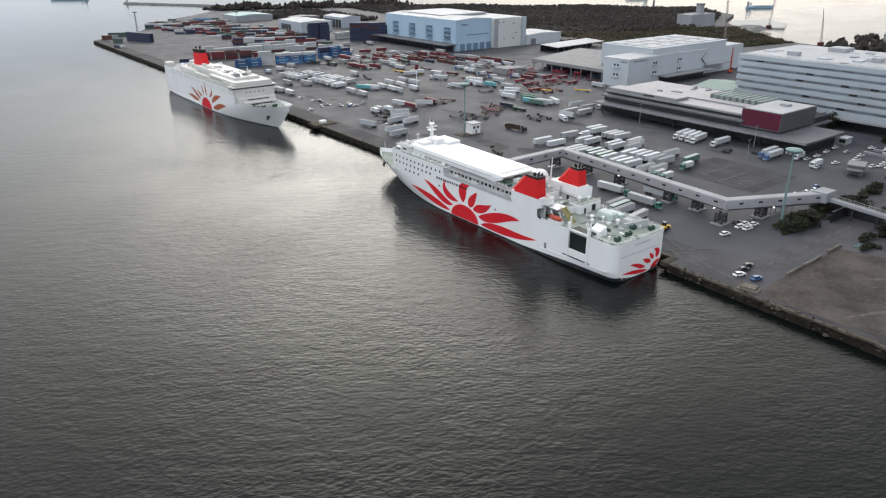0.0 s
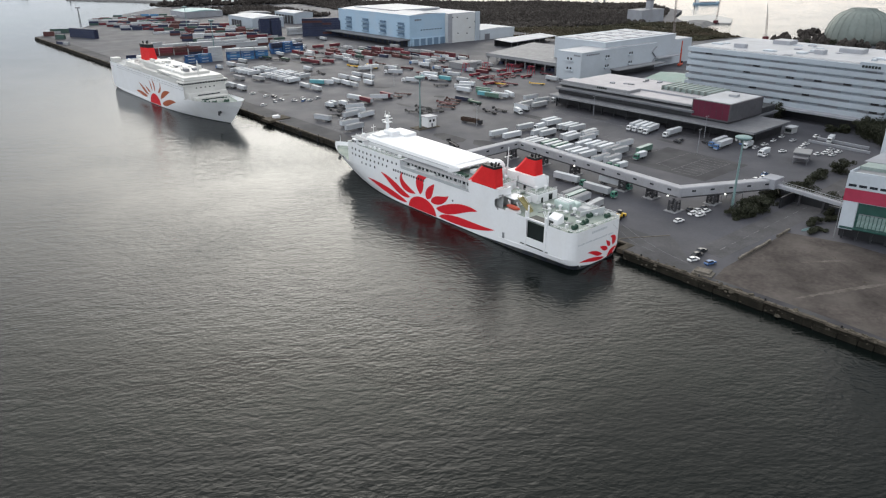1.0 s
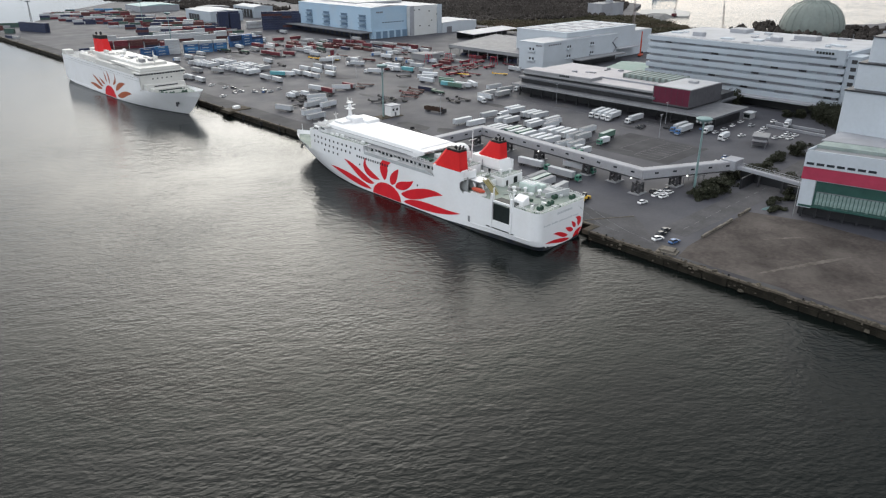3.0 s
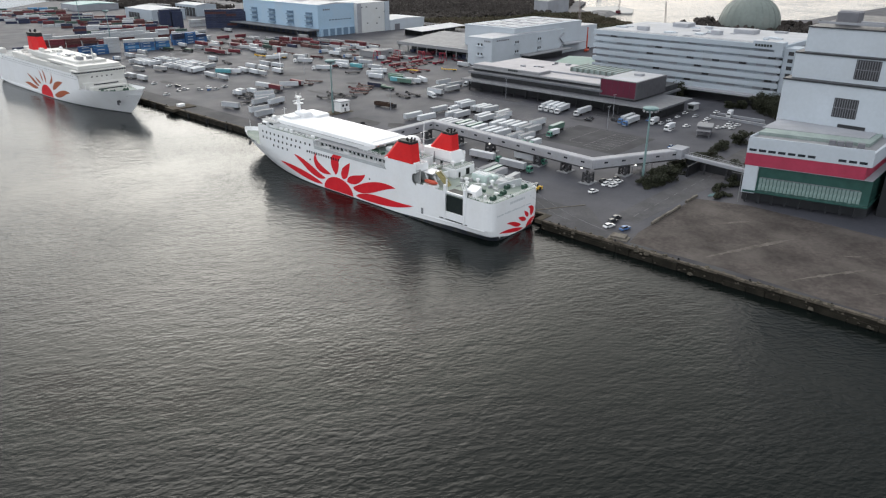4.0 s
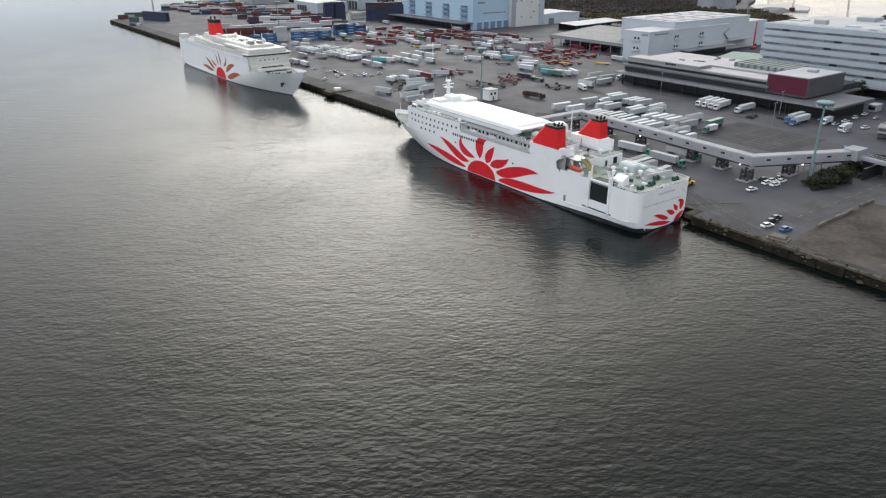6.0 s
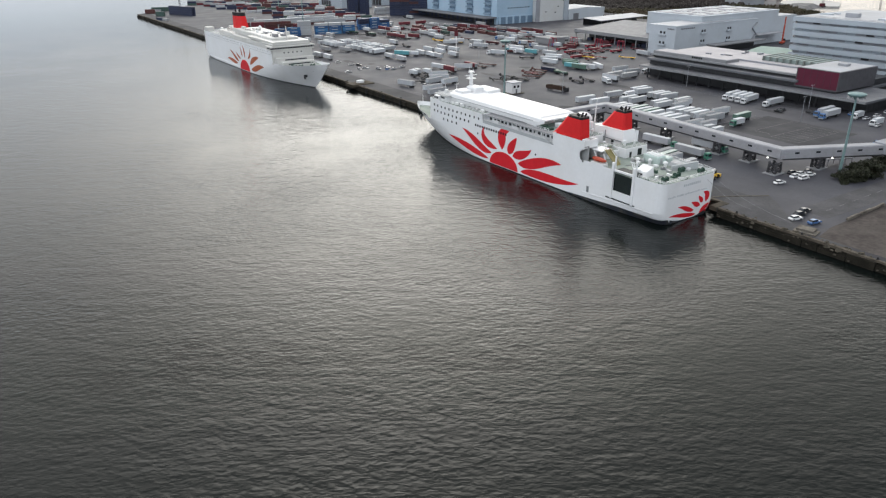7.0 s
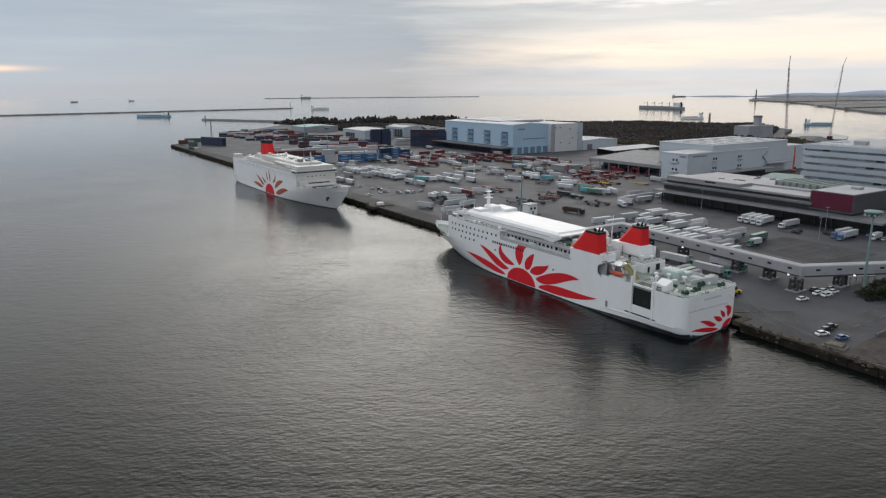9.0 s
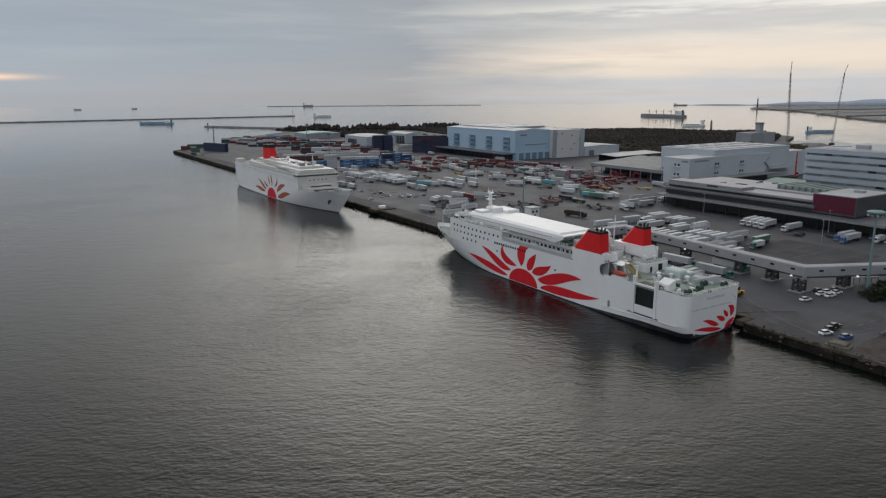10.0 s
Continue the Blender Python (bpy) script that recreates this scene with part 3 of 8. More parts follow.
part("pad", Geo().soft(-0.55, 0.3, -0.6, 0.6, -1.6, 1.2, 0.15), M_tyre, fender)
part("frame", Geo().box(0.2, 0.9, -0.35, 0.35, -1.2, 0.8), M_darksteel, fender)
for k in range(1, 24):
    copy_thing(fender, pose(-1.2, 170 + k * 20, 1.2))

kerb = part("kerb", Geo().bar((1.5, 166.5, G0 + 0.05), (6.5, 163.7, G0 + 0.05), 0.4, 0.3).bar((6.5, 163.7, G0 + 0.05), (18.5, 156.3, G0 + 0.05), 0.4, 0.3), M_kerb)
tagged(kerb, "pale worn kerb between verge and asphalt", "kerb", kind="structure")
rubble = Geo()
rng = random.Random(52)
for k in range(420):
    y = rng.uniform(-20, 160)
    x = -5.9 + rng.gauss(0, 0.55)
    q = rng.uniform(0.12, 0.5) * (1.0 if rng.random() < 0.85 else 1.9)
    z = G0 - 0.1 if x > -6.3 else rng.uniform(0.3, 2.6)
    a = [(x + q * rng.uniform(0.5, 1.2) * math.cos(i * 1.2566), y + q * rng.uniform(0.6, 1.6) * math.sin(i * 1.2566)) for i in range(5)]
    rubble.rings([[(u, v, z) for u, v in a], [(x + (u - x) * 0.7, y + (v - y) * 0.7, z + q * rng.uniform(0.5, 1.1)) for u, v in a]])
rubble = part("rubble", rubble, M_rubble)
tagged(rubble, "loose stones and weeds along the crumbling quay edge", "rubble", kind="stuff")

stain_rng = random.Random(81)
for k in range(34):
    x, y = stain_rng.uniform(16, 160), stain_rng.uniform(170, 640)
    w, d = stain_rng.uniform(2, 9), stain_rng.uniform(2, 16)
    pts = [(x + w * stain_rng.uniform(0.6, 1.1) * math.cos(i * 0.785), y + d * stain_rng.uniform(0.6, 1.1) * math.sin(i * 0.785)) for i in range(8)]
    patch_ = part("asphalt_patch", Geo().prism(pts, 1.5, G0 + 0.008 + 0.0002 * k), M_asphalt2 if k % 3 else M_worn)
    tagged(patch_, "uneven repaired patch in the yard asphalt", "pavement", kind="structure")


# ---- the two ferries ----
def clamp(v, lo, hi):
    return max(lo, min(hi, v))


class Hull:
    """Half breadth of a ship's side: full amidships, drawn in at the stern, flared at the bow. y runs from stern to bow."""

    def __init__(self, half, length, foot, full_low, full_high, deck, quarter=3.0):
        self.half, self.length, self.foot, self.full_low, self.full_high, self.deck = half, length, foot, full_low, full_high, deck
        self.quarter = quarter

    def at(self, s, z):
        u = clamp(z / self.deck, 0, 1.0)
        s0 = self.full_low + (self.full_high - self.full_low) * u
        s1 = self.foot + (self.length - self.foot) * u ** 0.8
        h = self.half
        if s > s0:
            q = clamp((s - s0) / (s1 - s0), 0, 1)
            h = self.half * (1 - q ** (1.85 + 1.45 * u))
        if s < self.quarter:     # rounded corner of the stern
            h -= self.quarter * (1 - math.sqrt(max(0.0, 1 - (1 - s / self.quarter) ** 2)))
        if z < 4 and s < 26:
            h -= 2.6 * (1 - s / 26) ** 1.5 * (1 - clamp(z, -1, 4) / 4) ** 1.6
        return max(h, 0.02)

    def keel(self, s):
        return 0.2 * (1 - s / 14) ** 1.5 - 1.5 * (1 - (1 - s / 14) ** 1.5) if s < 14 else -1.5

    def shell(self, geo, stations, levels, skip=None, sides=(-1, 1), caps=False):
        """Side plating over the stations between the levels; levels may be a function of s."""
        for side in sides:
            rows = []
            for s in stations:
                zs = levels(s) if callable(levels) else levels
                rows.append([(side * self.at(s, z), s, z) for z in zs])
            n = len(rows[0])
            faces = []
            for i in range(len(rows) - 1):
                for j in range(n - 1):
                    mid = ((rows[i][j][1] + rows[i + 1][j][1]) / 2, (rows[i][j][2] + rows[i][j + 1][2]) / 2)
                    if skip and skip(side, *mid):
                        continue
                    faces.append((i * n + j, (i + 1) * n + j, (i + 1) * n + j + 1, i * n + j + 1))
            geo.add([v for r in rows for v in r], faces)
        return geo

    def bow(self, geo, start, levels, n=26):
        """Plating from a station forward to the raked stem."""
        for side in (-1, 1):
            verts, m = [], len(levels(0))
            for i in range(n + 1):
                q = 1 - (1 - i / n) ** 1.4
                for j in range(m):
                    z = levels(q)[j]
                    u = clamp(z / self.deck, 0, 1.0)
                    end = self.foot + (self.length - self.foot) * u ** 0.8
                    s = start + (end - start) * q
                    verts.append((side * (self.at(s, z) if i < n else 0.0), s, z))
            geo.add(verts, [(i * m + j, (i + 1) * m + j, (i + 1) * m + j + 1, i * m + j + 1) for i in range(n) for j in range(m - 1)])
        return geo

    def plan(self, s0, s1, z, inset=0.15, n=14):
        ss = [s0 + (s1 - s0) * i / n for i in range(n + 1)]
        right = [(max(self.at(s, z) - inset, 0.01), s) for s in ss]
        return right + [(-x, s) for x, s in reversed(right)]

    def wall(self, geo, s, z0, z1, thick=0.25, inset=0.0):
        h = self.at(s, (z0 + z1) / 2) - inset
        return geo.box(-h, h, s - thick, s + thick, z0, z1)


def spread(a, b, n):
    return [a + (b - a) * i / n for i in range(n + 1)]


def flame(hull, side, root, c1, c2, tip, width, swell=0.8, lift=0.06):
    """A flame of paint on the side: a bent spine, widest near the root, drawn out to a point."""
    n, rows = 20, []
    r, a, b, t = (Vector(q) for q in (root, c1, c2, tip))
    for i in range(n + 1):
        u = i / n
        q = r * (1 - u) ** 3 + a * 3 * u * (1 - u) ** 2 + b * 3 * u * u * (1 - u) + t * u ** 3
        d = (a - r) * (1 - u) ** 2 + (b - a) * 2 * u * (1 - u) + (t - b) * u * u
        o = Vector((-d.y, d.x)).normalized() * width / 2 * math.sin(math.pi * u ** swell) ** 0.85
        rows.append([q + o * k for k in (-1, -0.5, 0, 0.5, 1)])
    verts = [(side * (hull.at(q.x, q.y) + lift), q.x, q.y) for row in rows for q in row]
    faces = [(i * 5 + j, i * 5 + j + 1, (i + 1) * 5 + j + 1, (i + 1) * 5 + j) for i in range(n) for j in range(4)]
    return Geo().add(verts, faces)


def half_disc(hull, side, s, z, r, rz, lift=0.06, a0=0.0):
    geo, n, k = Geo(), 22, 5
    verts, faces = [], []
    for i in range(n + 1):
        a = a0 + (math.pi - a0) * i / n
        for j in range(k + 1):
            f = j / k
            q = (s + r * f * math.cos(a), z + rz * f * math.sin(a))
            verts.append((side * (hull.at(*q) + lift), *q))
    for i in range(n):
        for j in range(k):
            a = i * (k + 1) + j
            faces.append((a, a + 1, a + k + 2, a + k + 1))
    return geo.add(verts, faces)


def belt(hull, side, s0, s1, z, h=0.5, out=0.35, n=30):
    geo = Geo()
    ss = spread(s0, s1, n)
    verts = []
    for s in ss:
        b = hull.at(s, z)
        verts += [(side * (b - 0.1), s, z - h), (side * (b + out), s, z - h * 0.5), (side * (b + out), s, z + h * 0.5), (side * (b - 0.1), s, z + h)]
    return geo.add(verts, [(4 * i + j, 4 * i + j + 1, 4 * i + j + 5, 4 * i + j + 4) for i in range(n) for j in range(3)])


def rail(points, height=1.1, step=2.2, r=0.035):
    """A ship's rail: posts and three bars along a line of points."""
    geo = Geo()
    for a, b in zip(points, points[1:]):
        a, b = Vector(a), Vector(b)
        n = max(1, int((b - a).length / step))
        for k in range(n + 1):
            q = a.lerp(b, k / n)
            geo.bar(q, q + Vector((0, 0, height)), r * 2)
        for k in (0.35, 0.7, 1.0):
            geo.bar(a + Vector((0, 0, height * k)), b + Vector((0, 0, height * k)), r * 2)
    return geo


def windows_on(ship, hull, side, rows, size, name="window"):
    """Row by row, small dark windows set into the side, all from one mesh."""
    w, h = size
    me = Geo().box(-0.04, 0.10, -w / 2, w / 2, -h / 2, h / 2).mesh(name, [M_glass])
    for s0, s1, n, z in rows:
        for s in spread(s0, s1, n - 1):
            a, b = hull.at(s - 0.4, z), hull.at(s + 0.4, z)
            part(name, me, M_glass, ship, at=pose(side * hull.at(s, z), s, z, 0, 0, math.degrees(math.atan2((a - b) * side, 0.8)) if side > 0 else math.degrees(math.atan2((a - b) * side, 0.8)) + 180))


def funnel(ship, x, y0, y1, z0, z1, w, slope=7.5, label="red funnel with a black sooty top"):
    """Wedge-shaped funnel: upright after face, raked front."""
    top = z1 - 0.8
    def ring(z, c=0.5):
        u = (z - z0) / (z1 - z0)
        a, b = y0 + 0.4 * u, y1 - slope * u ** 0.9
        ww = w * (1 - 0.16 * u)
        return [(x - ww + c, a, z), (x + ww - c, a, z), (x + ww, a + c, z), (x + ww * 0.9, b - 1.4, z), (x + ww * 0.45, b, z), (x - ww * 0.45, b, z),
                (x - ww * 0.9, b - 1.4, z), (x - ww, a + c, z)]
    f = part("funnel", Geo().rings([ring(z) for z in spread(z0, top, 6)]), M_funnel, ship, label)
    part("cap", Geo().rings([ring(top), ring(z1)]), M_black, f)
    exhaust = Geo()
    for i, (ox, oy) in enumerate(((-0.9, 1.6), (0.9, 1.6), (-0.9, 3.2), (0.9, 3.2), (0, 4.6))):
        exhaust.tube((x + ox, y0 + oy, z1 - 0.1), (x + ox, y0 + oy - 0.5, z1 + 0.8 + 0.25 * (i % 2)), 0.34, 0.34, 8)
    part("exhaust_pipe", exhaust, M_black, f)
    return f


def vent(ship, x, y, z, r=0.9, h=2.2):
    geo = Geo().tube((x, y, z), (x, y, z + h * 0.6), r * 0.55, r * 0.55, 10)
    geo.rings([[(x + rr * math.cos(a * math.pi / 5), y + rr * math.sin(a * math.pi / 5), zz) for a in range(10)] for rr, zz in
               ((r * 0.6, z + h * 0.5), (r, z + h * 0.62), (r * 0.95, z + h * 0.88), (r * 0.4, z + h))])
    return part("ventilator", geo, M_house, ship)


def winch(ship, x, y, z, k=0.62):
    geo = Geo().soft(-1.1, 1.1, -0.8, 0.8, 0, 0.4, 0.1)
    geo.tube((-1.0, 0, 0.95), (1.0, 0, 0.95), 0.55, 0.55, 10).tube((-1.15, 0, 0.95), (-0.95, 0, 0.95), 0.95, 0.95, 12)
    geo.tube((0.95, 0, 0.95), (1.15, 0, 0.95), 0.95, 0.95, 12).soft(1.2, 1.9, -0.5, 0.6, 0, 1.3, 0.1)
    return part("mooring_winch", geo, M_machine, ship, at=Matrix.Translation((x, y, z)) @ Matrix.Scale(k, 4))


# -- the ferry with two funnels, bow away --
NEAR = Hull(13.5, 164.6, 149.0, 90.0, 108.0, 10.5)
near = thing("ferry", "white car ferry with red sun emblem and two red funnels", "ferry", at=pose(-16.0, 163.0, 0))
door = (12.4, 20.6, 6.9, 13.9)


def gap(side, s, z):
    return side < 0 and door[0] < s < door[1] and door[2] < z < door[3]


def notch(side, s, z):
    return side < 0 and (s - 35.0) ** 2 + (z - 15.3) ** 2 < 2.1 ** 2


hull = Geo()
aft = [0, 0.05, 0.2, 0.5, 1.0, 1.8, 3, 5, 8, 10, 12.4, 15, 18, 20.6, 24, 28, 32, 35]
NEAR.shell(hull, aft, lambda s: [NEAR.keel(s), NEAR.keel(s) * 0.5 + 0.9, 2.2, 4.0, 6.9, 9.0, 11.5, 13.9], gap)
NEAR.shell(hull, spread(35, 38, 12) + [42, 46, 51], lambda s: [NEAR.keel(s), 0, 2.2, 5, 9, 13.0] + spread(13.5, 18.0, 14) + [20.4], notch)
NEAR.shell(hull, spread(51, 93, 14), [-1.5, 0, 1, 2.2, 4, 6, 8, 10, 12, 14, 16.0])
NEAR.shell(hull, spread(134, 137, 3), [-1.5, 0, 1, 2, 3, 4, 5, 6, 7, 8, 9.6])
NEAR.shell(hull, spread(93, 134, 21), [-1.5, 0, 1, 2.2, 4, 6, 8, 10, 11.5, 12.6, 14, 16, 19.4])
NEAR.bow(hull, 137, lambda q: [-1.5, 0, 1, 2, 3, 4, 5, 6, 7, 8, 9.6 + 0.5 * q])
# transom
zs = [0.2, 1.0, 2.2, 4.0, 6.9, 9.0, 11.5, 13.9]
hull.add([(side * NEAR.at(0, z), 0, z) for z in zs for side in (-1, 1)], [(2 * i, 2 * i + 1, 2 * i + 3, 2 * i + 2) for i in range(len(zs) - 1)])
for side in (-1, 1):
    hull.box(*sorted((side * 6.8, side * 13.45)), 50.8, 51.2, 16.0, 20.4)
hull.box(-13.45, -6.8, 35.2, 35.5, 17.6, 20.4)
NEAR.wall(hull, 93.2, 16.0, 19.4, 0.2)
hull = part("hull", hull, M_hull, near, "white welded steel hull", weld=True)
part("bow_bulwark", NEAR.bow(Geo(), 137.2, lambda q: [9.55 + 0.5 * q, 10.7 + 0.5 * q]), M_hull, near)
# the band rises aft: shade under the stern counter painted in
boot = NEAR.shell(Geo(), [0, 0.2, 0.6, 1.4, 3] + spread(6, 148.5, 50), lambda s: [-1.5, 0.2, 0.28 + 1.45 * clamp((44 - s) / 26, 0, 1)])
boot.v = [(x + math.copysign(0.05 + 0.2 * max(0.0, 1 - y / 30), x), y - (0.12 if y < 0.1 else 0.0), z) for x, y, z in boot.v]
edge = spread(-NEAR.at(0, 0.8), NEAR.at(0, 0.8), 20)
boot.add([(x, -0.09, z) for x in edge for z in (-0.6, 0.1 + 1.3 * (abs(x) / edge[-1]) ** 2.2)], [(2 * i, 2 * i + 1, 2 * i + 3, 2 * i + 2) for i in range(20)])
part("boot_stripe", boot, M_boot, near, "dark waterline band, shade under the stern painted in towards aft")
for side in (-1, 1):
    ledge, ss = Geo(), spread(3.2, 34.5, 36)
    verts = []
    for q in ss:
        z = 3.75 - 0.034 * q
        b = NEAR.at(q, z)
        verts += [(side * (b - 0.05), q, z - 0.35), (side * (b + 0.16), q, z - 0.12), (side * (b + 0.16), q, z + 0.08), (side * (b - 0.05), q, z + 0.12)]
    ledge.add(verts, [(4 * i + j, 4 * i + j + 1, 4 * i + j + 5, 4 * i + j + 4) for i in range(36) for j in range(3)])
    part("rubbing_strake", ledge, M_hull, near)

# decks
part("aft_deck", Geo().prism(NEAR.plan(0.1, 36, 13.0, 0.2), 12.8, 13.0), M_deck, near, "green painted open aft deck")
part("casing_deck", Geo().box(-13.3, -6.8, 35.3, 51, 19.4, 19.6), M_deckgrey, near)
part("casing_wall", Geo().box(-7.0, -6.6, 35.4, 51, 13.0, 20.2), M_house, near)
part("well_deck", Geo().box(-6.6, 6.2, 38, 51, 14.8, 15.0), M_deck, near, "green deck between the funnel casings")
casing = part("starboard_casing", Geo().rings([[(6.2, 34.0, 13.0), (13.3, 34.0, 13.0), (13.3, 51, 13.0), (6.2, 51, 13.0)],
                                               [(6.4, 35.6, 18.0), (13.3, 35.6, 18.0), (13.3, 51, 18.0), (6.4, 51, 18.0)],
                                               [(7.0, 36.6, 20.6), (13.2, 36.6, 20.6), (13.2, 51, 20.6), (7.0, 51, 20.6)]]), M_house, near, "white tapered casing under a funnel")
part("casing_door", Geo().box(6.1, 6.3, 40, 41.1, 15.0, 17.0), M_dark, casing)
part("casing_pipe", Geo().bar((6.0, 36, 17.0), (6.0, 50, 17.4), 0.25).bar((5.9, 44, 15), (5.9, 44, 20), 0.2), M_steel, casing)
part("promenade_deck", Geo().prism(NEAR.plan(51, 93, 15.4, 0.2), 15.2, 15.4), M_deck, near)
part("forward_deck", Geo().prism(NEAR.plan(93, 134, 19.0, 0.2), 18.8, 19.0), M_deck, near)
part("foredeck", Geo().prism(NEAR.plan(133.6, 162.4, 9.4, 0.15), 9.2, 9.4), M_deck, near)

part("mooring_bay", Geo().box(-11.6, -11.2, 34.8, 40, 13.0, 18.4).box(-13.3, -11.2, 39.8, 40.2, 13.0, 18.4).box(-13.3, -11.2, 34.9, 40, 18.2, 18.4), M_deckgrey, near)

# promenade: inner house with windows, deck edge beam, posts
inner = part("promenade_house", Geo().box(-10.9, 10.9, 50.5, 94, 15.4, 19.0), M_house, near)
me = Geo().box(-0.04, 0.04, -0.7, 0.7, -0.5, 0.5).mesh("house_window", [M_glass])
for s in spread(54, 91, 15):
    part("house_window", me, M_glass, inner, at=pose(-10.92, s, 17.5))
    part("house_window", me, M_glass, inner, at=pose(10.92, s, 17.5))
for side in (-1, 1):
    part("awning", Geo().soft(*sorted((side * 9.0, side * 12.9)), 51.3, 94, 18.9, 19.15, 0.08), M_roofgrey, near, "grey promenade awning")
    part("promenade_rail", rail([(side * 13.3, 55, 16.9), (side * 13.3, 92.8, 16.9)], 0.5), M_house, near)
    for s in spread(53, 91, 9):
        part("awning_post", Geo().bar((side * 12.7, s, 15.4), (side * 12.7, s, 18.9), 0.18), M_house, near)

# white top house, sloped at its after end, with the bridge in front
roof = Geo().rings([[(-9.2, 66.0, 19.0), (9.2, 66.0, 19.0), (9.2, 124.5, 19.0), (-9.2, 124.5, 19.0)],
                    [(-9.4, 63.6, 21.0), (9.4, 63.6, 21.0), (9.4, 124.3, 21.2), (-9.4, 124.3, 21.2)],
                    [(-9.1, 63.2, 22.2), (9.1, 63.2, 22.2), (9.1, 124, 22.5), (-9.1, 124, 22.5)],
                    [(-7.8, 64.2, 22.9), (7.8, 64.2, 22.9), (7.8, 122.5, 23.3), (-7.8, 122.5, 23.3)]])
part("top_house", roof, M_house, near, "long smooth white top house")
for x in (-9.0, -4.0, 1.0, 6.0, 9.0):
    part("roof_bracket", Geo().rings([[(x - 0.25, 66.2, 19.0), (x + 0.25, 66.2, 19.0), (x + 0.25, 66.2, 21.9), (x - 0.25, 66.2, 21.9)], [(x - 0.25, 61.0, 21.0), (x + 0.25, 61.0, 21.0), (x + 0.25, 61.0, 21.9), (x - 0.25, 61.0, 21.9)]]), M_house, near)
part("roof_overhang", Geo().soft(-9.0, 9.0, 60.6, 64.5, 21.8, 22.3, 0.1), M_house, near)
part("after_sun_deck", Geo().box(-10.9, 10.9, 50.6, 66.5, 19.0, 19.12), M_terrace, near, "grey-green open deck behind the top house")
part("after_deck_rail", rail([(-10.7, 66, 19.1), (-10.7, 56.5, 19.1)], 1.1), M_house, near)
part("after_deck_rail", rail([(10.7, 66, 19.1), (10.7, 52.5, 19.1)], 1.1), M_house, near)
for x, yy, w, d, h in ((-8.5, 61.5, 1.2, 1.0, 1.2), (-8.4, 58.6, 1.0, 1.4, 0.9), (-2, 60, 1.6, 1.2, 1.4), (4, 61, 1.4, 2.0, 1.1), (8, 58, 0.9, 2.4, 1.3)):
    part("deck_locker", Geo().soft(x - w, x + w, yy - d, yy + d, 19.1, 19.1 + h, 0.15), M_machine if x < -5 else M_house, near)
part("casing_screen", Geo().rings([[(-7.0, 55.5, 19.1), (-6.6, 55.5, 19.1), (-6.6, 49, 19.1), (-7.0, 49, 19.1)], [(-7.0, 53.5, 23.0), (-6.6, 53.5, 23.0), (-6.6, 49, 23.4), (-7.0, 49, 23.4)]]), M_ochre, near, "ochre screen beside the funnel")
part("top_hatch", Geo().soft(2.0, 9.0, 110, 122, 22.9, 24.4, 0.4).soft(-2, 3, 114, 121, 22.9, 25.4, 0.4), M_house, near)
part("top_hatch", Geo().soft(-7.5, -2.5, 116, 122, 23.2, 24.3, 0.2), M_house, near)
bridge = part("bridge", Geo().prism(NEAR.plan(122, 132.4, 19.5, 1.6), 19.0, 21.4), M_house, near, "white navigation bridge")
part("bridge_window_band", Geo().prism(NEAR.plan(123.5, 132.52, 19.5, 1.55), 20.2, 20.95), M_glass, bridge)
part("bridge_roof", Geo().prism(NEAR.plan(121.5, 132.9, 19.5, 1.2), 21.4, 21.6), M_deckgrey, bridge)
for side in (-1, 1):
    part("bridge_wing", Geo().soft(*sorted((side * 8.6, side * 12.9)), 126.6, 130.2, 19.0, 21.3, 0.2), M_house, bridge)
    for q in (127.3, 128.4, 129.5):
        part("wing_window", Geo().box(*sorted((side * 12.8, side * 12.95)), q - 0.42, q + 0.42, 19.9, 20.8), M_glass, bridge)
    part("bridge_rail", rail([(side * 10.4, 122, 21.6), (side * 9.2, 132, 21.6)], 0.9), M_house, bridge)
for x, yy, w, d, h in ((-4, 126, 1.4, 1.0, 1.0), (3, 128, 1.0, 1.6, 0.8), (6, 124.5, 1.6, 0.8, 1.2), (-7, 129, 0.7, 0.7, 1.4)):
    part("bridge_locker", Geo().soft(x - w, x + w, yy - d, yy + d, 21.6, 21.6 + h, 0.1), M_house, near)
part("compass_mast", Geo().tube((0, 131, 21.6), (0, 131, 25.4), 0.16, 0.08, 6).bar((-1.2, 131, 24.4), (1.2, 131, 24.4), 0.12), M_house, near)
part("bow_front_wall", NEAR.wall(Geo(), 134, 9.4, 19.4, 0.2, 0.05), M_house, near)
for z in (11.6, 14.2, 16.9):
    part("front_window_row", Geo().box(-7.5, 7.5, 134.15, 134.3, z - 0.4, z + 0.4), M_glass, near)
part("front_balcony", Geo().soft(-8.5, 8.5, 134.1, 135.6, 14.9, 15.2, 0.05), M_house, near)
